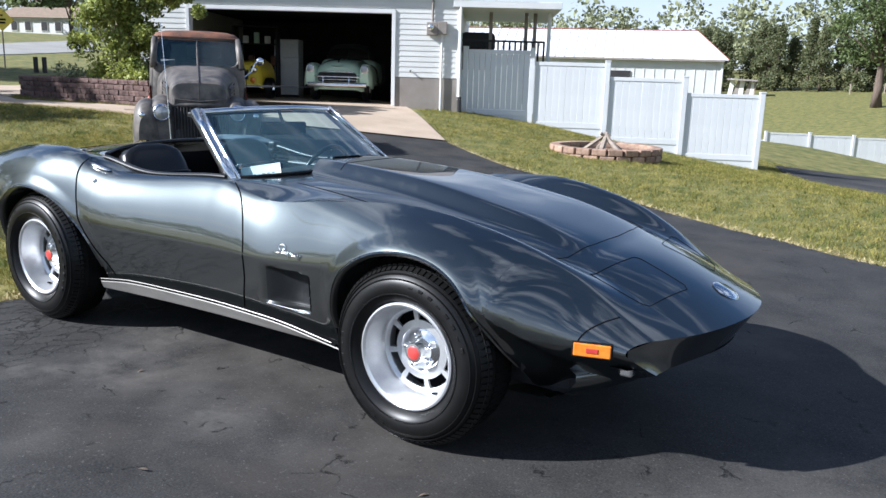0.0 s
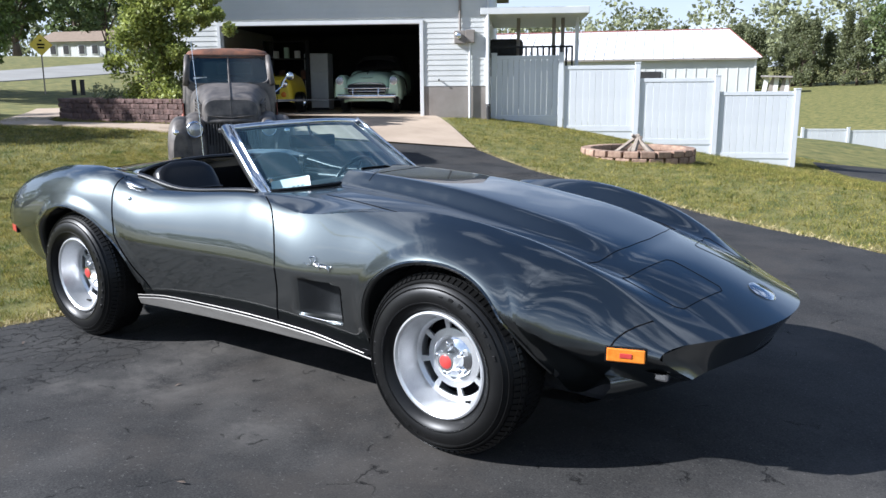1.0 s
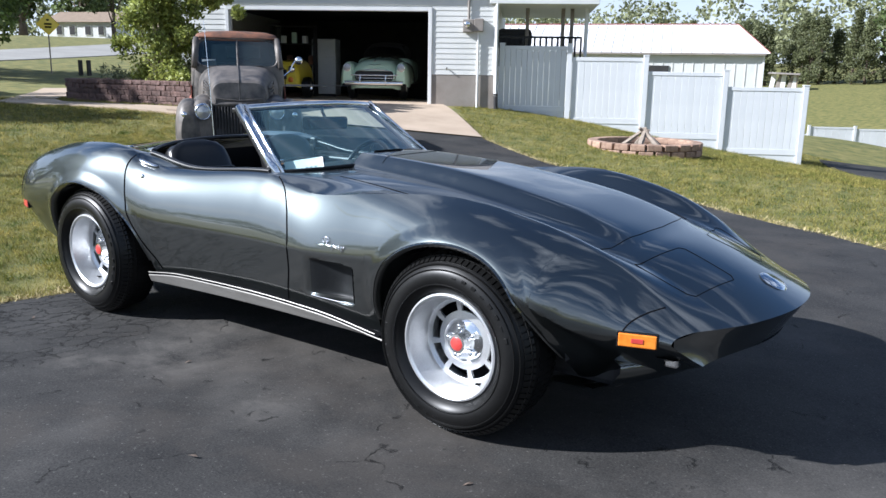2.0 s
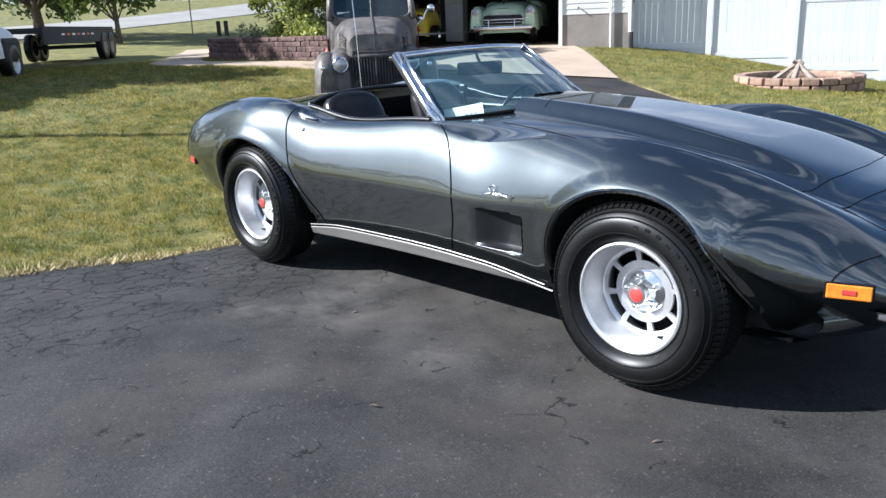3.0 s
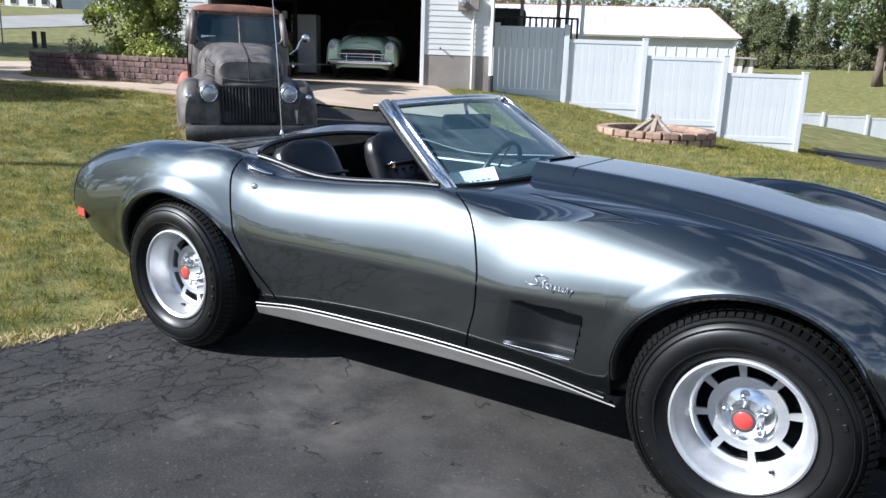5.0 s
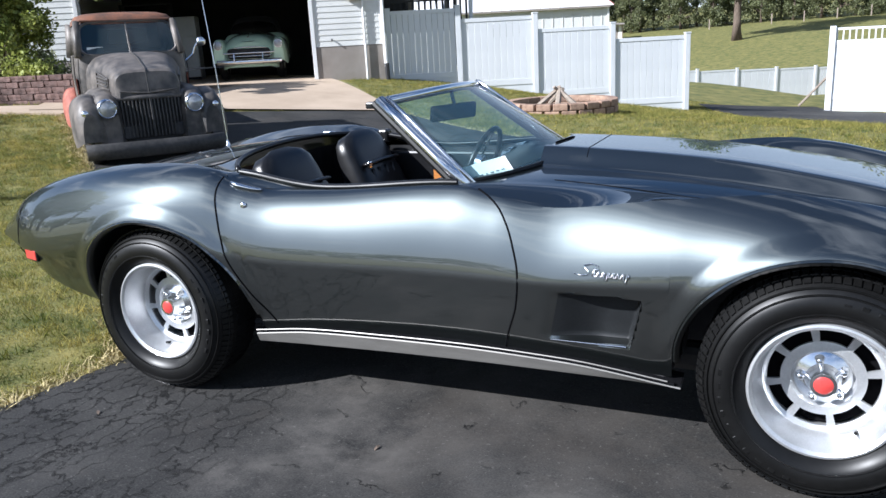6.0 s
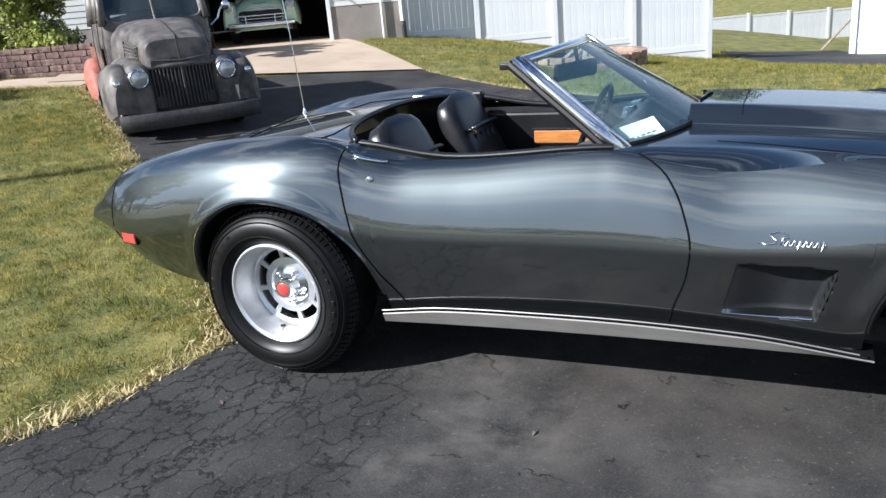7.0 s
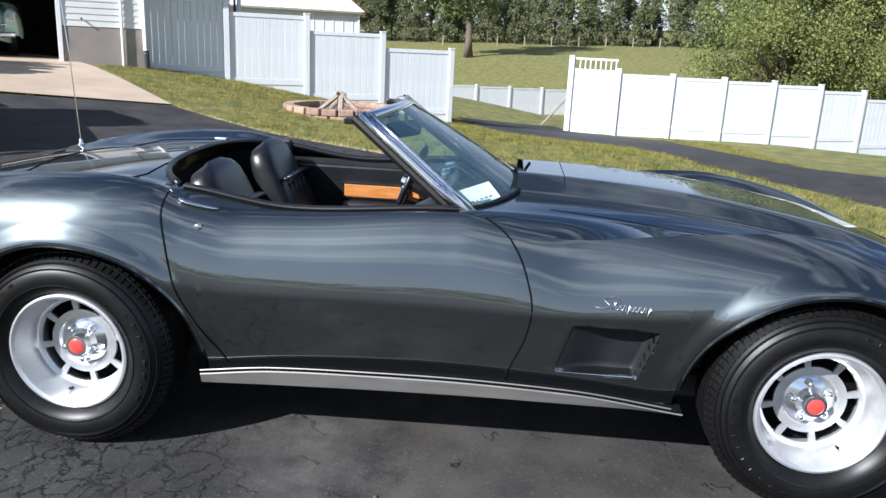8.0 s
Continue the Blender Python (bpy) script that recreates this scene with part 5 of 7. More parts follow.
def build_truck():
    t = thing("old_pickup_truck", "rusty grey old pickup truck with round lamps, parked on the drive", "truck", at=pose(-6.385, 4.42, ground_z(-6.3, 4.4) + 0.005, 0, 0, -38.5))
    # bonnet: broad at the cowl, narrowing to a ridged nose
    bm = bmesh.new()
    sheet(bm, arc_rows(smooth_stations([(0.47, 0.33, 0.90, 0.82, 4.6), (0.45, 0.36, 1.08, 0.80, 5.0), (0.41, 0.375, 1.125, 0.76, 5.0), (0.20, 0.41, 1.175, 0.70, 4.6), (-0.3, 0.50, 1.275, 0.68, 4.2), (-0.86, 0.61, 1.345, 0.72, 4.2)], 40), 36))
    rows = arc_rows([(0.47, 0.33, 0.90, 0.82, 4.6)], 36)
    bm.faces.new([bm.verts.new(p) for p in rows[0]])
    hood = part("bonnet", bm, PATINA, t, "dull grey bonnet with bare patches", smooth=True, angle=22)
    ridge = [(x, 0, z + 0.004) for x, _, z, _, _ in smooth_stations([(0.475, 0.2, 0.85, 0, 0), (0.457, 0.3, 1.08, 0, 0), (0.415, 0.3, 1.128, 0, 0), (0.20, 0.4, 1.18, 0, 0), (-0.3, 0.5, 1.28, 0, 0), (-0.86, 0.6, 1.35, 0, 0)], 30)]
    part("bonnet_ridge", tube(bmesh.new(), ridge, 0.008, 6), DARK_STEEL, hood, "worn dark metal centre strip")
    part("nose_trim", tube(bmesh.new(), [(0.485, 0, 0.855), (0.478, -0.15, 0.868), (0.46, -0.33, 0.885)], 0.011, 6), PATINA, hood)
    part("nose_trim", tube(bmesh.new(), [(0.485, 0, 0.855), (0.478, 0.15, 0.868), (0.46, 0.33, 0.885)], 0.011, 6), PATINA, hood)
    for s in (-1, 1):
        side = lambda x: 0.405 + 0.18 * (0.20 - x) + 0.004
        frame_pts = [(0.16, 0.90), (0.16, 1.03), (-0.30, 1.12), (-0.34, 0.92), (0.16, 0.90)]
        part("louvre_frame", tube(bmesh.new(), [(x, s * side(x), z) for x, z in frame_pts], 0.012, 6), PATINA, hood)
        for k in range(3):
            part("louvre", tube(bmesh.new(), [(x, s * (side(x) + 0.006), 0.935 + k * 0.042 + (0.16 - x) * 0.10) for x in (0.13, -0.08, -0.30)], 0.013, 6), PATINA, hood)
    # grille: upright slats in a dark shell
    bm = bmesh.new()
    front = lambda y, z: 0.50 - 0.45 * y * y + 0.10 * (0.80 - z) * 0.6
    ys = np.linspace(-0.44, 0.44, 15)
    sheet(bm, [[(front(y, z) - 0.035, y, z) for y in ys] for z in (0.30, 0.45, 0.6, 0.72, 0.82)])
    shell = part("grille_shell", bm, DARK, t, smooth=True)
    bm = bmesh.new()
    sheet(bm, [[(front(y, 0.8) + dx, y, z) for y in np.linspace(-0.62, 0.62, 21)] for dx, z in ((0.0, 0.775), (0.014, 0.785), (0.012, 0.82), (-0.02, 0.85), (-0.08, 0.87))])
    part("front_apron", bm, PATINA, t, "dull grey panel over the grille", smooth=True)
    for k in range(-10, 11):
        y = k * 0.041
        top = 0.785
        part("grille_slat", tube(bmesh.new(), [(front(y, 0.34), y * 1.0, 0.34), (front(y, 0.55) + 0.012, y, 0.55), (front(y, top), y, top)], 0.012 if k else 0.020, 6), DARK_STEEL, shell)
    # front wings
    for s in (-1, 1):
        bm = bmesh.new()
        keys = [(0.58, 0.10, 0.66, 0.33, 2.4), (0.55, 0.15, 0.74, 0.30, 2.6), (0.42, 0.185, 0.83, 0.27, 2.6), (0.15, 0.20, 0.88, 0.40, 2.5), (-0.15, 0.195, 0.85, 0.62, 2.4), (-0.5, 0.185, 0.74, 0.48, 2.3), (-0.85, 0.16, 0.55, 0.30, 2.2), (-1.05, 0.14, 0.40, 0.27, 2.2)]
        rows = [[(x, s * 0.70 + y, z) for x, y, z in row] for row in arc_rows(smooth_stations(keys, 34), 20)]
        sheet(bm, rows)
        vs = [bm.verts.new(p) for p in rows[0]]
        bm.faces.new(vs)
        wing = part("front_wing", bm, PATINA, t, "bulging dull grey front wing", smooth=True, angle=60)
        bm = bmesh.new()
        rows = [[(x, s * (0.50 + y), z) for x, y, z in row] for row in arc_rows(smooth_stations([(0.535, 0.12, 0.81, 0.30, 3.4), (0.50, 0.16, 0.85, 0.30, 3.2), (0.40, 0.18, 0.88, 0.30, 2.8), (0.0, 0.22, 0.92, 0.40, 2.6), (-0.6, 0.24, 0.92, 0.5, 2.6)], 14), 16)]
        sheet(bm, rows)
        bm.faces.new([bm.verts.new(p) for p in rows[0]])
        part("lamp_panel", bm, PATINA, t, smooth=True, angle=60)
        at = Matrix.Translation((0.565, s * 0.50, 0.70))
        bm = bmesh.new()
        lathe(bm, [(0.125, -0.20), (0.124, -0.05), (0.117, -0.012), (0.100, 0.004), (0.094, 0.0)], "X", 32, at)
        lamp = part("headlamp", bm, CHROME, t, "round headlamp with a bright ring", smooth=True, angle=50)
        bm = bmesh.new()
        lathe(bm, [(0.0, 0.022), (0.05, 0.018), (0.094, -0.002)], "X", 28, at)
        part("lens", bm, LENS, lamp, "pale ribbed glass lens", smooth=True)
        bm = bmesh.new()
        lathe(bm, [(0.0, 0.03), (0.03, 0.026), (0.042, 0.004), (0.05, -0.03)], "X", 20, Matrix.Translation((0.555, s * 0.745, 0.665)))
        part("parking_lamp", bm, CHROME, wing, "small round parking lamp", smooth=True)
        # running board and rear wing
        part("running_board", boxed(-1.5, s * 0.70, 0.29, 1.1, 0.24, 0.05, 0.015), PATINA, t)
        bm = bmesh.new()
        keys = [(-2.15, 0.08, 0.42, 0.30, 2.2), (-2.35, 0.15, 0.72, 0.34, 2.4), (-2.75, 0.17, 0.88, 0.52, 2.5), (-3.2, 0.16, 0.74, 0.40, 2.3), (-3.45, 0.12, 0.45, 0.30, 2.2)]
        sheet(bm, [[(x, s * 0.72 + y, z) for x, y, z in row] for row in arc_rows(smooth_stations(keys, 20), 14)])
        part("rear_wing", bm, RED_PATCH if s < 0 else PATINA, t, "faded rear wing", smooth=True)
        wheel = part("wheel_hub", tube(bmesh.new(), [(0.0, s * 0.45, 0.345), (0.0, s * 0.62, 0.345)], 0.07, 12), RUST, t)
        road_wheel(wheel, 0.0, s * 0.64, 0.345, 0.17, RED_PATCH, s)
        wheel = part("wheel_hub", tube(bmesh.new(), [(-2.8, s * 0.45, 0.345), (-2.8, s * 0.66, 0.345)], 0.07, 12), RUST, t)
        road_wheel(wheel, -2.8, s * 0.70, 0.345, 0.17, RED_PATCH, s)
    # bumper
    bm = bmesh.new()
    bow = [(0.76 - 0.10 * (abs(y) / 0.80) ** 4, y) for y in np.linspace(-0.80, 0.80, 25)]
    sheet(bm, [[(x + dx, y, z) for dx, z in ((-0.02, 0.13), (0.010, 0.15), (0.020, 0.23), (0.010, 0.30), (-0.02, 0.32), (-0.035, 0.225))] for x, y in bow], close_v=True)
    part("bumper", bm, DARK_STEEL, t, "dull dark steel bumper", smooth=True, angle=50)
    for s in (-1, 1):
        part("bumper_iron", boxed(0.55, s * 0.36, 0.22, 0.32, 0.05, 0.05, 0.01), DARK, t)
    # cab: rounded box with a rusty roof
    def ring(z, hw, xf, xb, e, n=44):
        cx, hx = (xf + xb) / 2, (xf - xb) / 2
        return [(cx + hx * math.copysign(abs(math.cos(a)) ** (2 / e), math.cos(a)), hw * math.copysign(abs(math.sin(a)) ** (2 / e), math.sin(a)), z) for a in [k * math.tau / n for k in range(n)]]

    bm = bmesh.new()
    sheet(bm, [ring(z, hw, xf, xb, e) for z, hw, xf, xb, e in ((0.42, 0.68, -0.84, -2.02, 6), (0.80, 0.715, -0.82, -2.06, 6), (1.10, 0.72, -0.82, -2.08, 6), (1.34, 0.705, -0.84, -2.07, 6))], close_v=True)
    cab = part("cab_body", bm, PATINA, t, "dull grey cab with rust-red patches", smooth=True, angle=50)
    bm = bmesh.new()
    rows = [ring(z, hw, xf, xb, e) for z, hw, xf, xb, e in ((1.72, 0.655, -1.00, -2.00, 5), (1.78, 0.645, -1.02, -1.98, 4.6), (1.835, 0.60, -1.08, -1.92, 4), (1.87, 0.48, -1.20, -1.80, 3.4), (1.885, 0.25, -1.35, -1.65, 3), (1.888, 0.02, -1.49, -1.51, 2))]
    vs = sheet(bm, rows, close_v=True)
    bm.faces.new(vs[-1])
    part("cab_roof", bm, RUST, t, "rusty brown cab roof", smooth=True, angle=60)
    # pillars between body and roof, with the panes set in
    def post(a, b, r, flat=1.0):
        part("cab_pillar", tube(bmesh.new(), [a, b], r, 8, flat), PATINA, cab, smooth=True)

    for s in (-1, 1):
        post((-0.87, s * 0.655, 1.31), (-1.03, s * 0.605, 1.76), 0.045)
        post((-2.0, s * 0.66, 1.31), (-1.95, s * 0.61, 1.76), 0.09)
        pane = bmesh.new()
        sheet(pane, [[(-0.90, s * 0.69, 1.33), (-1.93, s * 0.69, 1.33)], [(-1.05, s * 0.64, 1.74), (-1.93, s * 0.64, 1.74)]])
        part("side_pane", pane, DARK_GLASS, cab)
        part("door_gap", tube(bmesh.new(), [(-0.93, s * 0.716, 0.45), (-0.93, s * 0.722, 1.1), (-0.93, s * 0.706, 1.33)], 0.006, 6), GAP, cab)
        part("door_gap", tube(bmesh.new(), [(-1.80, s * 0.716, 0.45), (-1.80, s * 0.722, 1.1), (-1.80, s * 0.706, 1.33)], 0.006, 6), GAP, cab)
        part("rust_streak", boxed(-1.0, s * 0.712, 0.86, 0.10, 0.012, 0.36, 0.005), RED_PATCH, cab, "strip of faded red paint")
        # divided windscreen
        pane = bmesh.new()
        sheet(pane, [[(-0.855 - 0.16 * v - 0.02 * (abs(y) / 0.6) ** 3, s * y, 1.325 + 0.42 * v) for y in (0.012, 0.2, 0.4, 0.60 - 0.045 * v)] for v in (0, 0.5, 1)])
        part("windscreen_pane", pane, DARK_GLASS, cab, "dusty divided windscreen", smooth=True)
    part("windscreen_bar", tube(bmesh.new(), [(-0.85, 0, 1.32), (-1.02, 0, 1.75)], 0.014, 6), PATINA, cab)
    loop = []
    for k in range(37):
        a = k * math.tau / 36
        yy = 0.615 * math.copysign(abs(math.cos(a)) ** 0.35, math.cos(a))
        v = 0.5 + 0.5 * math.copysign(abs(math.sin(a)) ** 0.4, math.sin(a))
        loop.append((-0.85 - 0.165 * v - 0.02 * (abs(yy) / 0.6) ** 3, yy * (1 - 0.06 * v), 1.315 + 0.44 * v))
    part("windscreen_rim", tube(bmesh.new(), loop, 0.018, 6), PATINA, cab)
    part("sun_lip", boxed(-1.03, 0, 1.765, 0.06, 1.15, 0.03, 0.012), RUST, cab)
    part("back_panel", boxed(-1.98, 0, 1.53, 0.05, 1.2, 0.45, 0.01), DARK, cab)
    # opaque white pane: daylight through the rear window put into the colour
    part("rear_pane", boxed(-1.95, 0.10, 1.58, 0.02, 0.55, 0.20, 0.02), PAPER, cab, "rear cab window with the daylight painted in as white")
    part("bench_seat", boxed(-1.75, 0, 1.15, 0.2, 1.2, 0.5, 0.05), BLACK_VINYL, cab)
    part("paper_notice", boxed(-0.90, -0.43, 1.385, 0.006, 0.20, 0.09, 0, pose(0, 0, 0)), PAPER, cab, "white paper in the windscreen")
    part("wiper", tube(bmesh.new(), [(-0.85, 0.18, 1.335), (-0.835, 0.34, 1.345)], 0.007), DARK, cab)
    arm = part("mirror_arm", tube(bmesh.new(), [(-0.88, 0.70, 1.20), (-0.86, 0.80, 1.28), (-0.86, 0.84, 1.38), (-0.86, 0.88, 1.43)], 0.012, 8), CHROME, t)
    bm = bmesh.new()
    lathe(bm, [(0.0, 0.03), (0.04, 0.028), (0.062, 0.0), (0.05, -0.015), (0.0, -0.02)], "X", 20, Matrix.Translation((-0.86, 0.93, 1.44)))
    part("mirror_head", bm, CHROME, arm, "round chrome mirror", smooth=True)
    # load bed
    for name, a in (("bed_side", (-3.1, 0.62, 0.80, 1.95, 0.05, 0.42)), ("bed_side", (-3.1, -0.62, 0.80, 1.95, 0.05, 0.42)), ("bed_floor", (-3.1, 0, 0.62, 1.95, 1.2, 0.05)), ("tailgate", (-4.05, 0, 0.80, 0.05, 1.24, 0.42))):
        part(name, boxed(*a, 0.01), RUST, t)
    part("chassis", boxed(-1.6, 0, 0.40, 4.2, 0.7, 0.16, 0.02), DARK, t)
    return t


build_truck()

# ---- in the garage ----
MINT = material("mint_paint", (0.52, 0.70, 0.53), (0.60, 0.77, 0.60), 2, 0.25, fine=200, coat=0.8)
YELLOW = material("yellow_paint", (0.75, 0.55, 0.03), (0.85, 0.65, 0.06), 3, 0.35, fine=90, coat=0.4)
APPLIANCE = material("appliance_white", (0.70, 0.70, 0.68), (0.78, 0.78, 0.75), 3, 0.4, fine=80)


def in_garage(u, n, turn=-90):
    x, y = house_xy(u, n)
    return pose(x, y, FLOOR - 0.02, 0, 0, HOUSE_TURN + turn)


def build_sedan():
    c = thing("mint_green_sedan", "mint green rounded sedan with chrome bumper in the garage", "car", at=in_garage(-3.28, -1.6))
    bm = bmesh.new()
    keys = [(0.30, 0.50, 0.88, 0.30, 2.8), (0.22, 0.62, 0.98, 0.26, 3.0), (0.0, 0.70, 1.06, 0.26, 3.0), (-0.6, 0.74, 1.12, 0.30, 3.0), (-1.2, 0.76, 1.15, 0.32, 3.2)]
    sheet(bm, arc_rows(smooth_stations(keys, 20), 24))
    rows0 = arc_rows(smooth_stations(keys, 20), 24)[0]
    bm.faces.new([bm.verts.new(p) for p in rows0])
    body = part("body", bm, MINT, c, "mint green body", smooth=True, angle=60)
    for s in (-1, 1):
        bm = bmesh.new()
        keys = [(0.36, 0.12, 0.90, 0.42, 2.2), (0.30, 0.18, 0.97, 0.34, 2.3), (0.0, 0.21, 1.0, 0.40, 2.4), (-0.5, 0.21, 0.99, 0.50, 2.4), (-1.2, 0.18, 0.96, 0.35, 2.4)]
        rows = [[(x, s * 0.72 + y, z) for x, y, z in row] for row in arc_rows(smooth_stations(keys, 18), 18)]
        sheet(bm, rows)
        bm.faces.new([bm.verts.new(p) for p in rows[0]])
        wing = part("front_wing", bm, MINT, c, smooth=True, angle=60)
        at = Matrix.Translation((0.37, s * 0.725, 0.83))
        bm = bmesh.new()
        lathe(bm, [(0.098, -0.08), (0.108, -0.02), (0.102, 0.01), (0.090, 0.008)], "X", 28, at)
        lamp = part("headlamp", bm, CHROME, c, "round chrome-ringed headlamp", smooth=True)
        bm = bmesh.new()
        lathe(bm, [(0.0, 0.028), (0.05, 0.022), (0.09, 0.004)], "X", 24, at)
        part("lens", bm, LENS, lamp, smooth=True)
        part("bumper_guard", tube(bmesh.new(), [(0.52, s * 0.34, 0.36), (0.55, s * 0.34, 0.48), (0.50, s * 0.34, 0.64)], 0.014), CHROME, c)
        wheel = part("wheel_hub", tube(bmesh.new(), [(-0.25, s * 0.5, 0.33), (-0.25, s * 0.66, 0.33)], 0.08), DARK, c)
        road_wheel(wheel, -0.25, s * 0.70, 0.33, 0.18, CHROME, s)
        pane = bmesh.new()
        sheet(pane, [[(-1.25 - 0.28 * v, s * y, 1.15 + 0.33 * v) for y in (0.01, 0.3, 0.60 - 0.08 * v)] for v in (0, 0.5, 1)])
        part("windscreen_pane", pane, DARK_GLASS, body)
    # wide oval mouth with bright bars
    mouth = part("grille_mouth", boxed(0.34, 0, 0.62, 0.05, 1.02, 0.24, 0.06, segs=3), DARK, c, "dark oval grille mouth", smooth=True)
    for z, w, r in ((0.775, 0.47, 0.014), (0.635, 0.76, 0.018), (0.56, 0.60, 0.012)):
        part("grille_bar", tube(bmesh.new(), [(0.40 - 0.10 * (abs(y) / w) ** 3, y, z - 0.04 * (abs(y) / w) ** 2 * (z > 0.7)) for y in np.linspace(-w, w, 15)], r, 8), CHROME, mouth, smooth=True)
    bm = bmesh.new()
    sheet(bm, [[(0.53 - 0.16 * (abs(y) / 0.88) ** 2.4 + dx, y, z) for dx, z in ((-0.03, 0.37), (0.01, 0.39), (0.018, 0.43), (0.006, 0.47), (-0.03, 0.49))] for y in np.linspace(-0.78, 0.78, 25)])
    part("bumper", bm, CHROME, c, "full-width chrome bumper", smooth=True)
    part("bonnet_strip", tube(bmesh.new(), [(0.24, 0, 1.0), (0.0, 0, 1.085), (-0.6, 0, 1.135)], 0.012), CHROME, body)
    part("bonnet_badge", tube(bmesh.new(), [(0.28, -0.16, 0.915), (0.31, 0, 0.90), (0.28, 0.16, 0.915)], 0.012, 6, 0.6), CHROME, body)
    # roof in a dark tone: the garage's shade is put into its colour
    bm = bmesh.new()
    sheet(bm, arc_rows(smooth_stations([(-1.3, 0.60, 1.42, 1.1, 3), (-1.6, 0.62, 1.56, 1.1, 3), (-2.3, 0.62, 1.58, 1.1, 3), (-2.9, 0.5, 1.2, 0.9, 3)], 12), 20))
    part("cabin", bm, DARK, c, "sedan roof with the garage's shade painted in", smooth=True)
    part("rear_body", boxed(-2.4, 0, 0.75, 2.4, 1.6, 0.75, 0.2, segs=3), MINT, c, smooth=True)


def build_yellow():
    c = thing("yellow_roadster", "small bright yellow hot rod with a round lamp, in the garage", "car", at=in_garage(-5.85, -1.8))
    bm = bmesh.new()
    keys = [(0.20, 0.34, 0.86, 0.30, 3.0), (0.14, 0.42, 0.94, 0.26, 3.2), (-0.3, 0.46, 1.0, 0.28, 3.2), (-1.0, 0.50, 1.04, 0.30, 3.2)]
    rows = arc_rows(smooth_stations(keys, 14), 20)
    sheet(bm, rows)
    bm.faces.new([bm.verts.new(p) for p in rows[0]])
    body = part("body", bm, YELLOW, c, "bright yellow body", smooth=True, angle=60)
    for s in (-1, 1):
        bm = bmesh.new()
        lathe(bm, [(0.085, -0.08), (0.10, -0.02), (0.094, 0.012), (0.0, 0.03)], "X", 24, Matrix.Translation((0.20, s * 0.22, 0.76)))
        part("headlamp", bm, CHROME, body, "round chrome lamp", smooth=True)
        wheel = part("wheel_hub", tube(bmesh.new(), [(-0.1, s * 0.35, 0.28), (-0.1, s * 0.5, 0.28)], 0.06), DARK, c)
        road_wheel(wheel, -0.1, s * 0.58, 0.28, 0.2, CHROME, s)
    bm = bmesh.new()
    lathe(bm, [(0.0, 0.02), (0.06, 0.018), (0.075, 0.0)], "X", 20, Matrix.Translation((0.21, 0.20, 0.48)))
    part("turn_lamp", bm, AMBER, body, smooth=True)
    part("grille", boxed(0.205, 0, 0.62, 0.02, 0.18, 0.26, 0.01), DARK, body)


def build_fridge():
    f = thing("refrigerator", "off-white two-door upright refrigerator in the garage", "refrigerator", at=in_garage(-5.3, -3.9))
    part("cabinet", boxed(-0.33, 0, 0.84, 0.62, 0.72, 1.66, 0.02), APPLIANCE, f)
    for z, h in ((1.40, 0.50), (0.59, 1.06)):
        d = part("door", boxed(0.0, 0, z, 0.06, 0.72, h, 0.018), APPLIANCE, f)
        part("handle", boxed(0.045, -0.30, z - h * 0.15 if h < 0.6 else z + h * 0.3, 0.03, 0.03, 0.26, 0.008), DARK, d, "dark door handle")
    part("foot_grille", boxed(-0.02, 0, 0.03, 0.05, 0.70, 0.06), DARK, f)


def build_shelving():
    s = thing("garage_shelf", "dark steel garage shelf with boxes and cans", "shelf", at=in_garage(-6.1, -3.6))
    for z in (0.3, 0.9, 1.5, 2.0):
        part("shelf_board", boxed(0, 0, z, 0.4, 1.3, 0.03), DARK, s)
    for y in (-0.62, 0.62):
        part("upright", boxed(0, y, 1.0, 0.4, 0.04, 2.0), DARK, s)
    tones = (YELLOW, APPLIANCE, RUST, MINT)
    for k in range(7):
        cx, cy = house_xy(-6.55 + 0.16 * k, -3.5)
        size = (0.13, 0.14 + 0.03 * (k % 3), 0.16 + 0.05 * (k % 4))
        single("storage_box", boxed(0, 0, size[2] / 2, *size, 0.01), tones[k % 4], "small storage box or can on the garage shelf", "box", "boxes on the garage shelf", at=pose(cx, cy, FLOOR - 0.02 + 0.915 + (0.6 if k % 2 else 0), 0, 0, HOUSE_TURN))


build_sedan()
build_yellow()
build_fridge()
build_shelving()

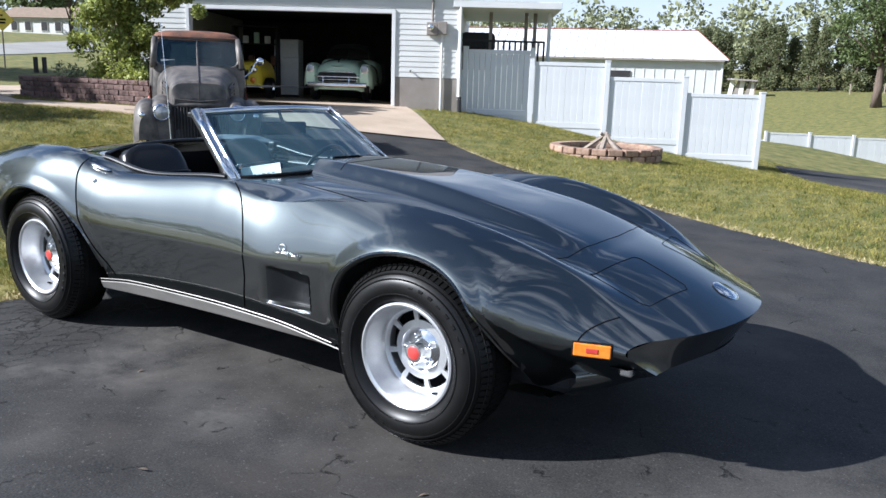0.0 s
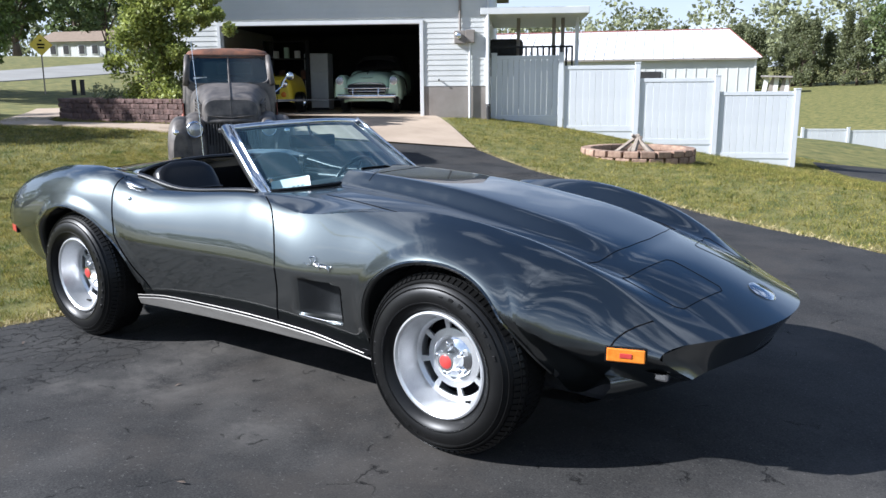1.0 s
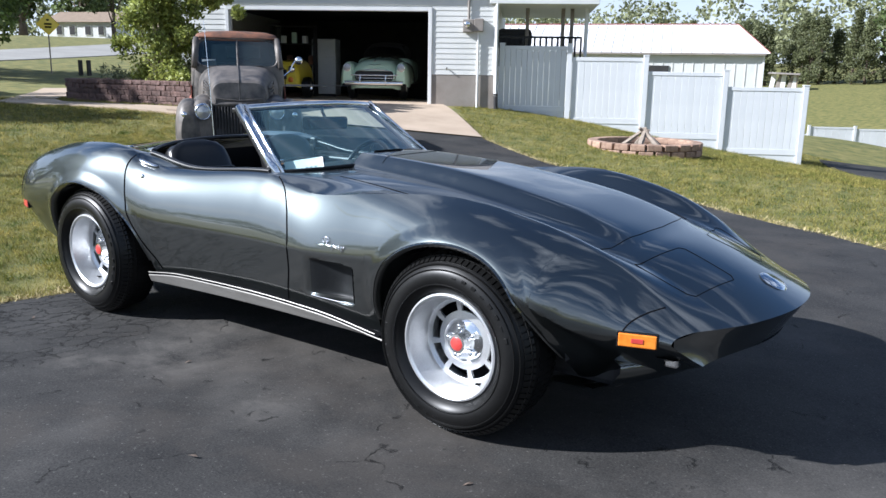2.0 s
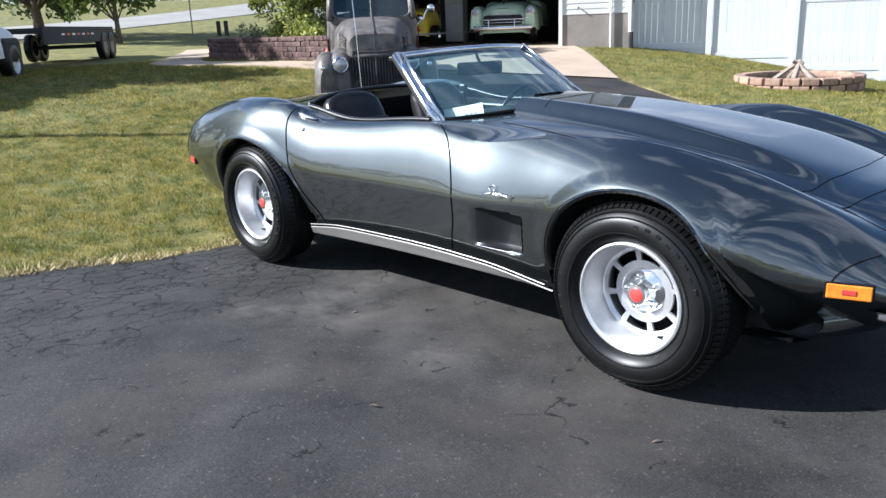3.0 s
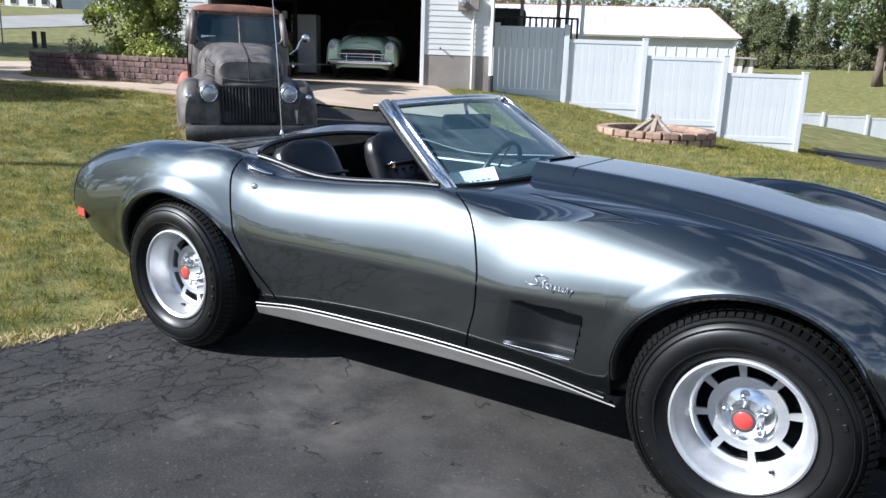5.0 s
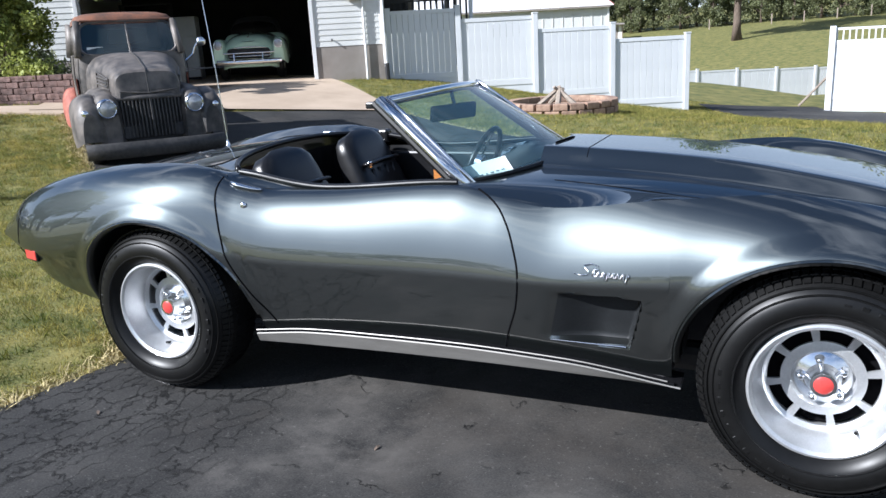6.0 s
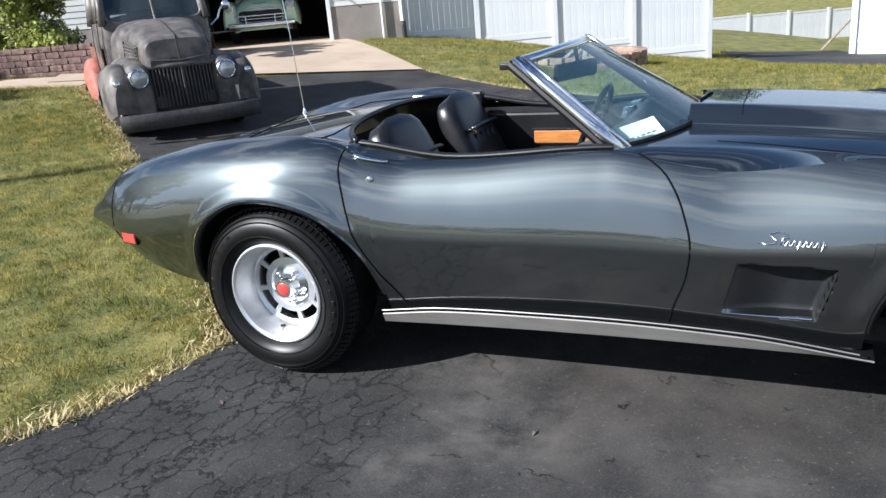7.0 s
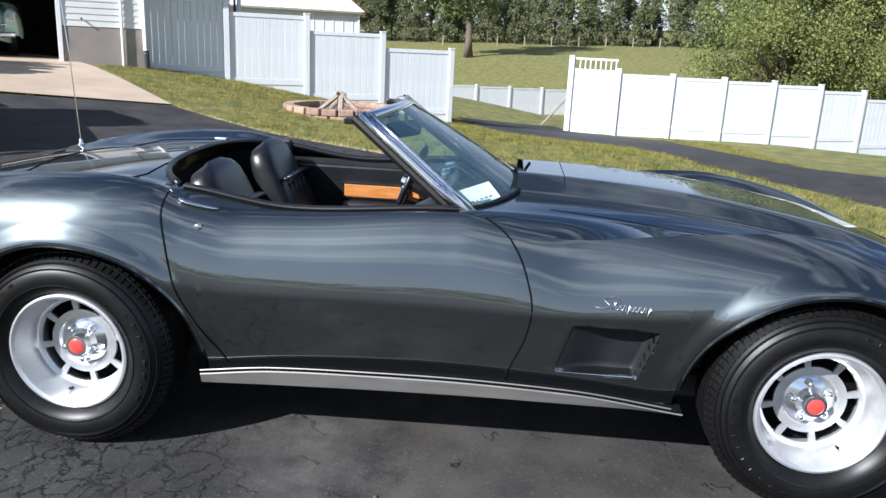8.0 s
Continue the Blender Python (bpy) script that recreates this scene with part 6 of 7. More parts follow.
# ---- fire ring on the lawn ----
def build_fire_ring():
    cx, cy = -2.98, 11.35
    z0 = ground_z(cx, cy) + 0.03
    f = thing("fire_ring", "round fire pit ring of reddish concrete blocks", "fire pit", at=pose(cx, cy, z0))
    me = None
    for course, n in ((0, 22), (1, 22)):
        for k in range(n):
            a = (k + 0.5 * course) * math.tau / n
            m = pose(0.98 * math.cos(a), 0.98 * math.sin(a), -0.04 + course * 0.125, 0, 0, math.degrees(a) + 90 + random.uniform(-2, 2))
            if me is None:
                bm = bmesh.new()
                box(bm, 0, 0, 0.0, 0.262, 0.19, 0.118, 0.014)
                for v in bm.verts:
                    v.co += Vector((0, 0.012 * noise.noise(v.co * 18), 0.004 * noise.noise(v.co * 25)))
                me = part("block", bm, PIT_BLOCK, f)
                me.matrix_basis = m
            else:
                shared("block", me.data, f, m)
    bm = bmesh.new()
    disc(bm, 0.93, 0.0, "Z", 32)
    part("ash_bed", bm, DARK, f, "dark ash bed")
    logs = [((0.34, -0.12, 0.02), (-0.08, 0.06, 0.34), 0.05), ((-0.40, -0.1, 0.02), (0.0, 0.08, 0.36), 0.045), ((0.05, -0.32, 0.03), (-0.02, 0.06, 0.30), 0.055), ((-0.28, 0.28, 0.03), (0.06, 0.02, 0.32), 0.04), ((0.2, 0.3, 0.03), (-0.1, -0.04, 0.36), 0.035)]
    for a, b, r in logs:
        p, q = Vector(a), Vector(b)
        bm = tube(bmesh.new(), [p, p.lerp(q, 0.5), q], [r, r * 0.96, r * 0.9], 6)
        ob = single("firewood_log", bm, OLD_WOOD, "grey split firewood log leaning in the fire ring", "log", "logs in the fire ring", at=pose(cx, cy, z0 + 0.02))


build_fire_ring()

# ---- raised bed with its block wall ----
def build_bed_wall():
    w = thing("block_retaining_wall", "low curved retaining wall of dark red split blocks", "wall", kind="structure")
    line = [(-9.6, 7.3), (-11.2, 7.15), (-13.0, 6.95), (-15.0, 6.8), (-16.2, 7.15), (-16.7, 8.0), (-16.7, 9.8)]
    pts = [Vector((*p, 0)) for p in line]
    lengths = [(b - a).length for a, b in zip(pts, pts[1:])]
    total, L = sum(lengths), 0.30

    def at(d):
        for a, b, n in zip(pts, pts[1:], lengths):
            if d <= n:
                return a.lerp(b, d / n), (b - a).normalized()
            d -= n
        return pts[-1], (pts[-1] - pts[-2]).normalized()

    meshes = []
    for v in range(4):
        bm = boxed(0, 0, 0, L - 0.008, 0.20, 0.108, 0.012)
        bmesh.ops.subdivide_edges(bm, edges=[e for e in bm.edges if e.calc_length() > 0.08], cuts=2, use_grid_fill=True)
        for q in bm.verts:
            if q.co.y > 0.05 or q.co.y < -0.05:
                q.co.y += 0.022 * noise.noise(Vector((q.co.x * 9 + v * 7, q.co.z * 14, v)))
        ob = part("block", bm, RED_BLOCK, w)
        meshes.append(ob)
        ob.matrix_basis = pose(-9.5 - 0.3 * v, 7.9, ground_z(-9.5, 7.9) + 0.0)
    for course in range(5):
        d = 0.15 * (course % 2)
        while d < total:
            p, t_ = at(d)
            base = ground_z(p.x, p.y)
            level = 0.58
            m = Matrix.Translation((p.x, p.y, level + 0.055 + course * 0.112)) @ Matrix.Rotation(math.atan2(t_.y, t_.x) + random.uniform(-0.03, 0.03), 4, "Z")
            if abs(course - 4) < 1:
                m = m @ Matrix.Diagonal((1, 1.1, 0.9, 1))
            shared("block", meshes[random.randrange(4)].data, w, m)
            d += L
    bm = bmesh.new()
    inner = [bm.verts.new((p.x, p.y, 1.06)) for p in pts] + [bm.verts.new((-10, 11, 1.06))]
    bm.faces.new(inner)
    single("bed_soil", bm, DARK, "dark soil and mulch in the raised bed", "soil", kind="structure")


# ---- plants ----
def leaf_material(name, low, high, rough=0.6, scale=2.5, spread=(0.32, 0.68)):
    m = material(name, low, high, scale, rough, fine=20, spread=spread)
    n, l = m.node_tree.nodes, m.node_tree.links
    b = n["Principled BSDF"]
    geo = n.new("ShaderNodeNewGeometry")
    span = n.new("ShaderNodeMapRange")
    span.inputs["To Min"].default_value, span.inputs["To Max"].default_value = 0.5, 1.6
    hsv = n.new("ShaderNodeHueSaturation")
    l.new(geo.outputs["Random Per Island"], span.inputs["Value"])
    l.new(span.outputs[0], hsv.inputs["Value"])
    l.new(b.inputs["Base Color"].links[0].from_socket, hsv.inputs["Color"])
    l.new(hsv.outputs["Color"], b.inputs["Base Color"])
    thin = n.new("ShaderNodeBsdfTranslucent")
    l.new(hsv.outputs["Color"], thin.inputs["Color"])
    mix = n.new("ShaderNodeMixShader")
    mix.inputs["Fac"].default_value = 0.35
    l.new(b.outputs[0], mix.inputs[1])
    l.new(thin.outputs[0], mix.inputs[2])
    l.new(mix.outputs[0], n["Material Output"].inputs["Surface"])
    return m


LEAF = leaf_material("leaf_green", (0.065, 0.11, 0.025), (0.18, 0.23, 0.06))
LEAF_YELLOW = leaf_material("leaf_yellow_green", (0.15, 0.20, 0.04), (0.40, 0.42, 0.11))
LEAF_DARK = leaf_material("leaf_dark", (0.055, 0.09, 0.03), (0.16, 0.20, 0.07))
NEEDLE = leaf_material("pine_needle", (0.10, 0.13, 0.035), (0.28, 0.295, 0.095), 0.9)
# paler leaf tone with distance haze put in; the dry low shrub shares it
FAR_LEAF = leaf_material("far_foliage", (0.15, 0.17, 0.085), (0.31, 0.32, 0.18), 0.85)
CEDAR = leaf_material("cedar_green", (0.075, 0.095, 0.04), (0.20, 0.21, 0.10))
BLADE = leaf_material("grass_blade", (0.075, 0.105, 0.013), (0.38, 0.31, 0.085), 0.85, 4.5, (0.40, 0.62))
BARK = material("bark", (0.07, 0.05, 0.038), (0.17, 0.13, 0.10), 6, 0.9, bump=0.01, fine=40, stretch=(1, 1, 0.25))


def foliage(rng, clumps, per, leaf, narrow=0.55):
    """Leaves as small folded quads about a set of clump centres (x, y, z, radius): points and faces."""
    n = len(clumps) * per
    c = np.repeat(np.array(clumps, float), per, 0)
    off = rng.normal(size=(n, 3))
    off /= np.linalg.norm(off, axis=1)[:, None]
    off *= (rng.random(n) ** 0.45)[:, None] * c[:, 3:4]
    p = c[:, :3] + off
    a = rng.normal(size=(n, 3))
    a /= np.linalg.norm(a, axis=1)[:, None]
    b = np.cross(a, rng.normal(size=(n, 3)))
    b /= np.linalg.norm(b, axis=1)[:, None]
    s = leaf * (0.6 + 0.8 * rng.random(n))[:, None]
    quad = np.stack([p - a * s, p + b * s * narrow, p + a * s, p - b * s * narrow], 1).reshape(-1, 3)
    faces = np.arange(4 * n).reshape(-1, 4)
    return quad, faces


def mesh_of(name, pts, faces, mat_, parent=None):
    me = bpy.data.meshes.new(name)
    me.from_pydata([tuple(v) for v in pts.tolist()], [], [tuple(f) for f in faces.tolist()])
    me.materials.append(mat_)
    ob = new(name, me)
    if parent is not None:
        ob.parent = parent
    return ob


def tree(x, y, height, spread, trunk_r, seed, mat_, label, clumps=60, per=60, leaf=0.12, base=0.28, lean=(0, 0), category="tree", group="", name="tree", z=None, cone=0.0):
    """A tapered trunk with limbs and a ragged crown of many leaves."""
    rng = np.random.default_rng(seed)
    t = thing(name, label, category, group, at=pose(x, y, (ground_z(x, y) if z is None else z) - 0.05))
    bm = bmesh.new()
    spine = [Vector((lean[0] * k / 6 + 0.06 * trunk_r * rng.normal(), lean[1] * k / 6 + 0.06 * trunk_r * rng.normal(), height * 0.80 * k / 6)) for k in range(7)]
    tube(bm, spine, [trunk_r * (1.35 if k == 0 else 1) * (1 - 0.13 * k) for k in range(7)], 9)
    centres = []
    for k in range(clumps):
        f = base + (1 - base) * rng.random() ** 0.8
        wide = spread * (math.sin(math.pi * min(1, 0.12 + 0.80 * (f - base) / (1 - base))) ** 0.7 if not cone else 1.02 - (f - base) / (1 - base)) * (0.75 + 0.4 * rng.random())
        ang = rng.random() * math.tau
        r = wide * rng.random() ** 0.45
        at = Vector((lean[0] * f + r * math.cos(ang), lean[1] * f + r * math.sin(ang), height * f))
        centres.append((*at, spread * (0.15 + 0.16 * rng.random()) * (1.1 if cone else 1)))
        if k % 4 == 0:
            s = spine[min(5, max(1, int(f * 0.75 * 6)))]
            tube(bm, [s, s.lerp(at, 0.55) + Vector((0, 0, 0.04 * height)), at], [trunk_r * 0.36, trunk_r * 0.2, trunk_r * 0.06], 5)
    part("trunk", bm, BARK, t, smooth=True)
    mesh_of("crown", *foliage(rng, centres, per, leaf), mat_, t)
    return t


def build_plants():
    # climbing shrub round a pole in the raised bed
    s = thing("garden_shrub", "tall leafy yellow-green shrub growing round a pole in the bed", "shrub", at=pose(-12.75, 7.45, 1.0))
    rng = np.random.default_rng(5)
    bm = bmesh.new()
    centres = []
    for k in range(95):
        f = rng.random() ** 0.85
        wide = 1.2 * (1 - 0.45 * f) * (0.7 + 0.5 * rng.random())
        a, r = rng.random() * math.tau, wide * rng.random() ** 0.5
        centres.append((r * math.cos(a), r * math.sin(a) * 0.8, 0.1 + 2.9 * f, 0.20 + 0.16 * rng.random()))
        if k % 4 == 0:
            tube(bm, [(0.1 * math.cos(a), 0.1 * math.sin(a), 0), (0.5 * r * math.cos(a), 0.4 * r * math.sin(a), 1.6 * f), centres[-1][:3]], [0.025, 0.015, 0.006], 5)
    for k in range(14):
        a = rng.random() * 0.9 - 0.3
        r = 1.2 + 0.9 * rng.random()
        centres.append((r * math.cos(a), r * math.sin(a), 1.4 + 1.1 * rng.random(), 0.16))
    part("stems", bm, BARK, s)
    mesh_of("leaves", *foliage(rng, centres, 260, 0.042, 0.6), LEAF_YELLOW, s)
    part("garden_pole", tube(bmesh.new(), [(0, 0, 0), (0, 0, 3.6)], 0.05), OLD_WOOD, s, "grey wooden pole inside the shrub")
    s = thing("low_shrub", "dry grey-green low shrub in the bed", "shrub", at=pose(-13.6, 8.2, 1.0))
    cs = [(rng.normal() * 0.7, rng.normal() * 0.4, 0.15 + 0.35 * rng.random(), 0.22) for _ in range(26)]
    mesh_of("leaves", *foliage(rng, cs, 70, 0.06, 0.35), FAR_LEAF, s)
    # yard and street trees
    tree(-32.2, 8.2, 9.0, 4.0, 0.21, 11, LEAF_DARK, "broad dark yard tree by the road", 110, 110, 0.16, 0.15)
    tree(-28.6, 9.9, 6.2, 2.2, 0.10, 12, LEAF, "small leaning yard tree on the verge", 70, 90, 0.12, 0.20, (-0.6, 0.3))
    tree(-95, 44, 11, 5.0, 0.45, 13, LEAF_DARK, "tall dark tree beside the white house", 80, 50, 0.35, 0.25)
    tree(-92, 54, 12, 3.8, 0.35, 14, LEAF_DARK, "thin-crowned tree before the white house", 60, 40, 0.30, 0.30)
    tree(-104, 41, 13, 5.5, 0.5, 15, LEAF_DARK, "tall dark tree beside the white house", 80, 50, 0.38, 0.2)
    tree(-110, 60, 13, 5, 0.5, 16, LEAF_DARK, "tall dark tree behind the white house", 70, 45, 0.4, 0.2)
    # trees behind the camera, whose shade lies on the lawn
    tree(-22.0, -7.0, 9.5, 3.3, 0.4, 17, LEAF, "leafy yard tree shading the lawn", 90, 60, 0.22, 0.30)
    tree(-26.0, -5.0, 11.0, 4.2, 0.4, 18, LEAF, "leafy yard tree shading the lawn", 90, 60, 0.24, 0.30)
    # field
    tree(-4.8, 81.5, 14, 5.5, 0.42, 21, LEAF_DARK, "single field tree with a bare trunk", 90, 150, 0.16, 0.34)
    # soft yellow-green pines beyond the fence
    for k, (x, y, h, w) in enumerate(((12.6, 34.0, 9.0, 3.9), (17.0, 33.0, 9.5, 4.3), (21.8, 32.0, 10.0, 4.6), (16.5, 39.0, 11.0, 4.6), (27.0, 34.5, 10.0, 5.0))):
        tree(x, y, h, w, 0.3, 30 + k, NEEDLE, "full soft-needled pine beyond the white fence", 190, 400, 0.058, 0.02, group="pines behind the fence")
    # row of dark cedars at the far edge of the field
    rng2 = random.Random(4)
    for k in range(42):
        x = -36 + k * 1.65 + rng2.uniform(-0.6, 0.6)
        y = 104 + rng2.uniform(-2, 4) - 0.065 * k
        tree(x, y, rng2.uniform(5.6, 8.6), rng2.uniform(2.0, 2.8), 0.15, 150 + k, CEDAR, "olive cedar in the row along the field", 60, 110, 0.12, 0.02, group="cedar row", cone=1.0)
    for k in range(15):
        x = -75 + k * 3.6 + rng2.uniform(-1.5, 1.5)
        y = 78 + rng2.uniform(-6, 18)
        tree(x, y, rng2.uniform(5, 8), rng2.uniform(2.2, 3.6), 0.2, 90 + k, FAR_LEAF, "tree at the edge of the far field, haze painted into its pale leaves", 50, 230, 0.12, 0.10, group="far field trees")
    # the woods on the ridge, beyond counting
    rng3 = np.random.default_rng(8)
    cs = []
    for k in range(1500):
        # full ring: the unseen part behind the camera is added for the car's reflections
        a = radians(rng3.uniform(0, 360))
        d = rng3.uniform(170, 230)
        x, y = d * math.cos(a), d * math.sin(a)
        for q in range(2):
            cs.append((x + rng3.normal() * 2, y + rng3.normal() * 2, ground_z(x, y) + rng3.uniform(1, 15), rng3.uniform(2.2, 4.0)))
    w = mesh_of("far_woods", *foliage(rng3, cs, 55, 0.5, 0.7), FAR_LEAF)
    tagged(w, "green woods along the far ridge, haze put into the leaf colour", "woods", kind="stuff")


build_plants()

# ---- shed behind the fence ----
METAL_ROOF = material("pale_metal_roof", (0.74, 0.73, 0.72), (0.84, 0.83, 0.82), 1.2, 0.5, 0.0, fine=40)
RED_TRIM = material("red_trim", (0.20, 0.06, 0.05), (0.28, 0.09, 0.075), 3, 0.6)
TAN_BRICK = material("tan_brick", (0.34, 0.20, 0.14), (0.46, 0.30, 0.21), 3, 0.9, fine=30)
BROWN_ROOF = material("brown_shingle", (0.20, 0.15, 0.11), (0.30, 0.23, 0.17), 2, 0.9, fine=20)
ROAD = material("road_surface", (0.24, 0.23, 0.21), (0.34, 0.33, 0.30), 0.4, 0.9, fine=20)


def build_shed():
    s = thing("metal_shed", "long white metal shed with pale ribbed roof, red trim", "shed", at=pose(-8.35, 39.6, 0, 0, 0, 21))
    z0, eave, ridge = ground_z(-12, 40) - 0.3, 2.72, 4.30
    part("wall", boxed(-9, 0.06, (z0 + eave) / 2, 18, 0.12, eave - z0), SIDING, s)
    part("wall", boxed(-0.06, 3.6, (z0 + eave) / 2, 0.12, 7.0, eave - z0), SIDING, s)
    bm = bmesh.new()
    bm.faces.new([bm.verts.new(p) for p in ((0.3, -0.25, eave - 0.02), (0.3, 7.45, eave - 0.02), (-1.1, 3.6, ridge + 0.08))])
    part("hip", bm, METAL_ROOF, s, "pale hipped end of the roof")
    for k in range(34):
        part("wall_rib", boxed(-0.3 - k * 0.52, -0.012, (z0 + eave) / 2, 0.035, 0.025, eave - z0 - 0.05), SIDING, s)
    for k in range(12):
        part("wall_rib", boxed(0.012, 0.3 + k * 0.58, (z0 + eave) / 2, 0.025, 0.035, eave - z0 - 0.05), SIDING, s)
    for y0, y1 in ((-0.25, 3.6), (7.45, 3.6)):
        bm = bmesh.new()
        sheet(bm, [[(x, y0, eave - 0.02), (x + dx, y1, ridge + 0.08)] for x, dx in ((-18.2, 0), (0.3, -1.4))])
        roof = part("roof", bm, METAL_ROOF, s, "pale metal roof slope")
        if y0 < 0:
            for k in range(33):
                part("roof_rib", tube(bmesh.new(), [(-18.0 + k * 0.515, y0, eave - 0.0), (-18.0 + k * 0.515, y1, ridge + 0.10)], 0.02, 4), METAL_ROOF, roof)
    part("ridge_cap", tube(bmesh.new(), [(-18.2, 3.6, ridge + 0.11), (-1.1, 3.6, ridge + 0.08)], 0.05, 6), RED_TRIM, s)
    part("barge_trim", tube(bmesh.new(), [(0.31, -0.25, eave), (-1.09, 3.6, ridge + 0.1), (0.31, 7.45, eave)], 0.025, 4), RED_TRIM, s)
    part("corner_trim", boxed(0.02, -0.02, (z0 + eave) / 2, 0.1, 0.1, eave - z0), WHITE_TRIM, s)
    part("eave_gutter", boxed(-9, -0.26, eave - 0.06, 18.2, 0.06, 0.10), FOUNDATION, s)
    part("window", boxed(-5.4, -0.03, 1.7, 1.5, 0.06, 0.7), DARK, s)


def build_far_house(x, y, turn, w, d, eave, ridge, wall_m, roof_m, label, windows, z=None):
    h = thing("house", label, "house", at=pose(x, y, ground_z(x, y) - 0.2 if z is None else z, 0, 0, turn))
    part("wall", boxed(0, d / 2, eave / 2, w, d, eave), wall_m, h)
    bm = bmesh.new()
    o = 0.4
    sheet(bm, [[(-w / 2 - o, -o, eave), (-w / 2 - o * 0.2, d / 2, ridge), (-w / 2 - o, d + o, eave)], [(w / 2 + o, -o, eave), (w / 2 + o * 0.2, d / 2, ridge), (w / 2 + o, d + o, eave)]])
    for sx in (-1, 1):
        bm.faces.new([bm.verts.new(p) for p in ((sx * w / 2, 0, eave), (sx * w / 2, d, eave), (sx * w / 2, d / 2, ridge - 0.1))])
    part("roof", bm, roof_m, h)
    for u in windows:
        f = part("window", boxed(u, -0.04, eave * 0.58, 1.0, 0.08, 1.3), WHITE_TRIM, h)
        part("pane", boxed(u, -0.09, eave * 0.58, 0.8, 0.04, 1.1), DARK, f)


build_shed()
build_far_house(-102, 55.0, 25, 11.0, 7, 2.6, 4.2, WHITE_TRIM, BROWN_ROOF, "low white house across the road", (-3.2, -1.2, 1.2, 3.2))
build_far_house(-27.0, 56.0, 25, 14, 9, 4.6, 7.2, TAN_BRICK, BROWN_ROOF, "tan brick house with a brown roof beyond the deck", (-4, 0, 4))

# ---- road, sign, trailer and truck at the yard's edge ----
ribbon("road", [(-30.5, -14), (-33.2, 7.2), (-36.8, 15.0), (-41, 24), (-50, 40), (-62, 58)], [(-38.5, -14), (-41.9, 9.8), (-44.5, 18.2), (-49, 27), (-57, 42), (-69, 60)], 4, ROAD, "pale grey country road past the yard", "road", 0.03, 0.1, 0.1, 1.5)


def build_sign():
    x, y = -29.5, 13.5
    s = thing("road_sign", "yellow diamond warning sign on a steel post", "sign", at=pose(x, y, ground_z(x, y), 0, 0, 65))
    part("post", tube(bmesh.new(), [(0, 0, -0.1), (0.02, 0, 2.2)], 0.03, 6), FOUNDATION, s)
    part("plate", boxed(0, -0.04, 0, 0.62, 0.02, 0.62, 0.03, Matrix.Translation((0.02, 0, 1.95)) @ pose(0, 0, 0, 0, 45, 0)), YELLOW, s, "yellow diamond plate")
    for z, w in ((2.12, 0.10), (1.96, 0.28), (1.84, 0.24)):
        part("symbol_bar", boxed(0.02, -0.056, z, w, 0.006, 0.07), GAP, s)
    for k in range(2):
        single("stub_post", boxed(0, 0, 0.28, 0.14, 0.14, 0.65, 0.02), DARK, "short dark stub post beside the road", "post", "stub posts by the sign", at=pose(-28.5 + 0.28 * k, 14.2 + 0.2 * k, ground_z(-28.5, 14.2)))


def build_trailer():
    t = thing("flatbed_trailer", "black flat utility trailer with twin wheels on the lawn", "trailer", at=pose(-20.4, 5.95, ground_z(-20.4, 5.9), 0, 0, 144.2))
    part("deck", boxed(-1.9, 0.9, 0.82, 6.2, 1.9, 0.10, 0.01), DARK, t)
    part("side_rail", boxed(-1.9, -0.08, 0.70, 6.2, 0.06, 0.40, 0.008), DARK, t)
    for k in range(7):
        part("reflector", boxed(-3.6 + k * 0.42, -0.115, 0.72, 0.22, 0.008, 0.045), RED_PLASTIC if k % 2 else WHITE_TRIM, t)
    part("ramp", boxed(0, 0, 0, 1.1, 1.8, 0.06, 0.01, Matrix.Translation((1.75, 0.9, 0.72)) @ pose(0, 0, 0, 0, 14, 0)), DARK, t)
    part("drawbar", boxed(-5.6, 0.9, 0.6, 1.6, 0.12, 0.12), DARK, t)
    for x in (0.0, 0.75):
        for y in (-0.05, 1.85):
            hub = part("axle_end", tube(bmesh.new(), [(x, 0.9, 0.38), (x, y, 0.38)], 0.05), DARK, t)
            road_wheel(hub, x, y, 0.38, 0.2, FOUNDATION, -1 if y < 0 else 1)


def build_white_pickup():
    x, y = -12.4, -0.75
    t = thing("white_pickup", "white modern pickup parked on the lawn, mostly out of view", "truck", at=pose(x, y, ground_z(x, y), 0, 0, -35.8))
    bm = bmesh.new()
    keys = [(0.95, 0.85, 0.95, 0.45, 4), (0.7, 0.93, 1.06, 0.45, 4), (-0.9, 0.95, 1.12, 0.45, 4), (-3.5, 0.95, 1.12, 0.5, 4)]
    rows = arc_rows(smooth_stations(keys, 12), 20)
    sheet(bm, rows)
    bm.faces.new([bm.verts.new(p) for p in rows[0]])
    part("body", bm, WHITE_TRIM, t, "white body", smooth=True, angle=50)
    part("cab", boxed(-1.7, 0, 1.42, 1.9, 1.6, 0.75, 0.2, segs=3), WHITE_TRIM, t, smooth=True)
    for wx in (0.0, -3.2):
        for s in (-1, 1):
            hub = part("axle_end", tube(bmesh.new(), [(wx, 0, 0.37), (wx, s * 0.8, 0.37)], 0.06), DARK, t)
            road_wheel(hub, wx, s * 0.88, 0.37, 0.22, ALUMINIUM, s)
            part("wheel_well", boxed(wx, s * 0.80, 0.62, 0.95, 0.36, 0.5, 0.1), DARK, t)


build_sign()
build_trailer()
build_white_pickup()


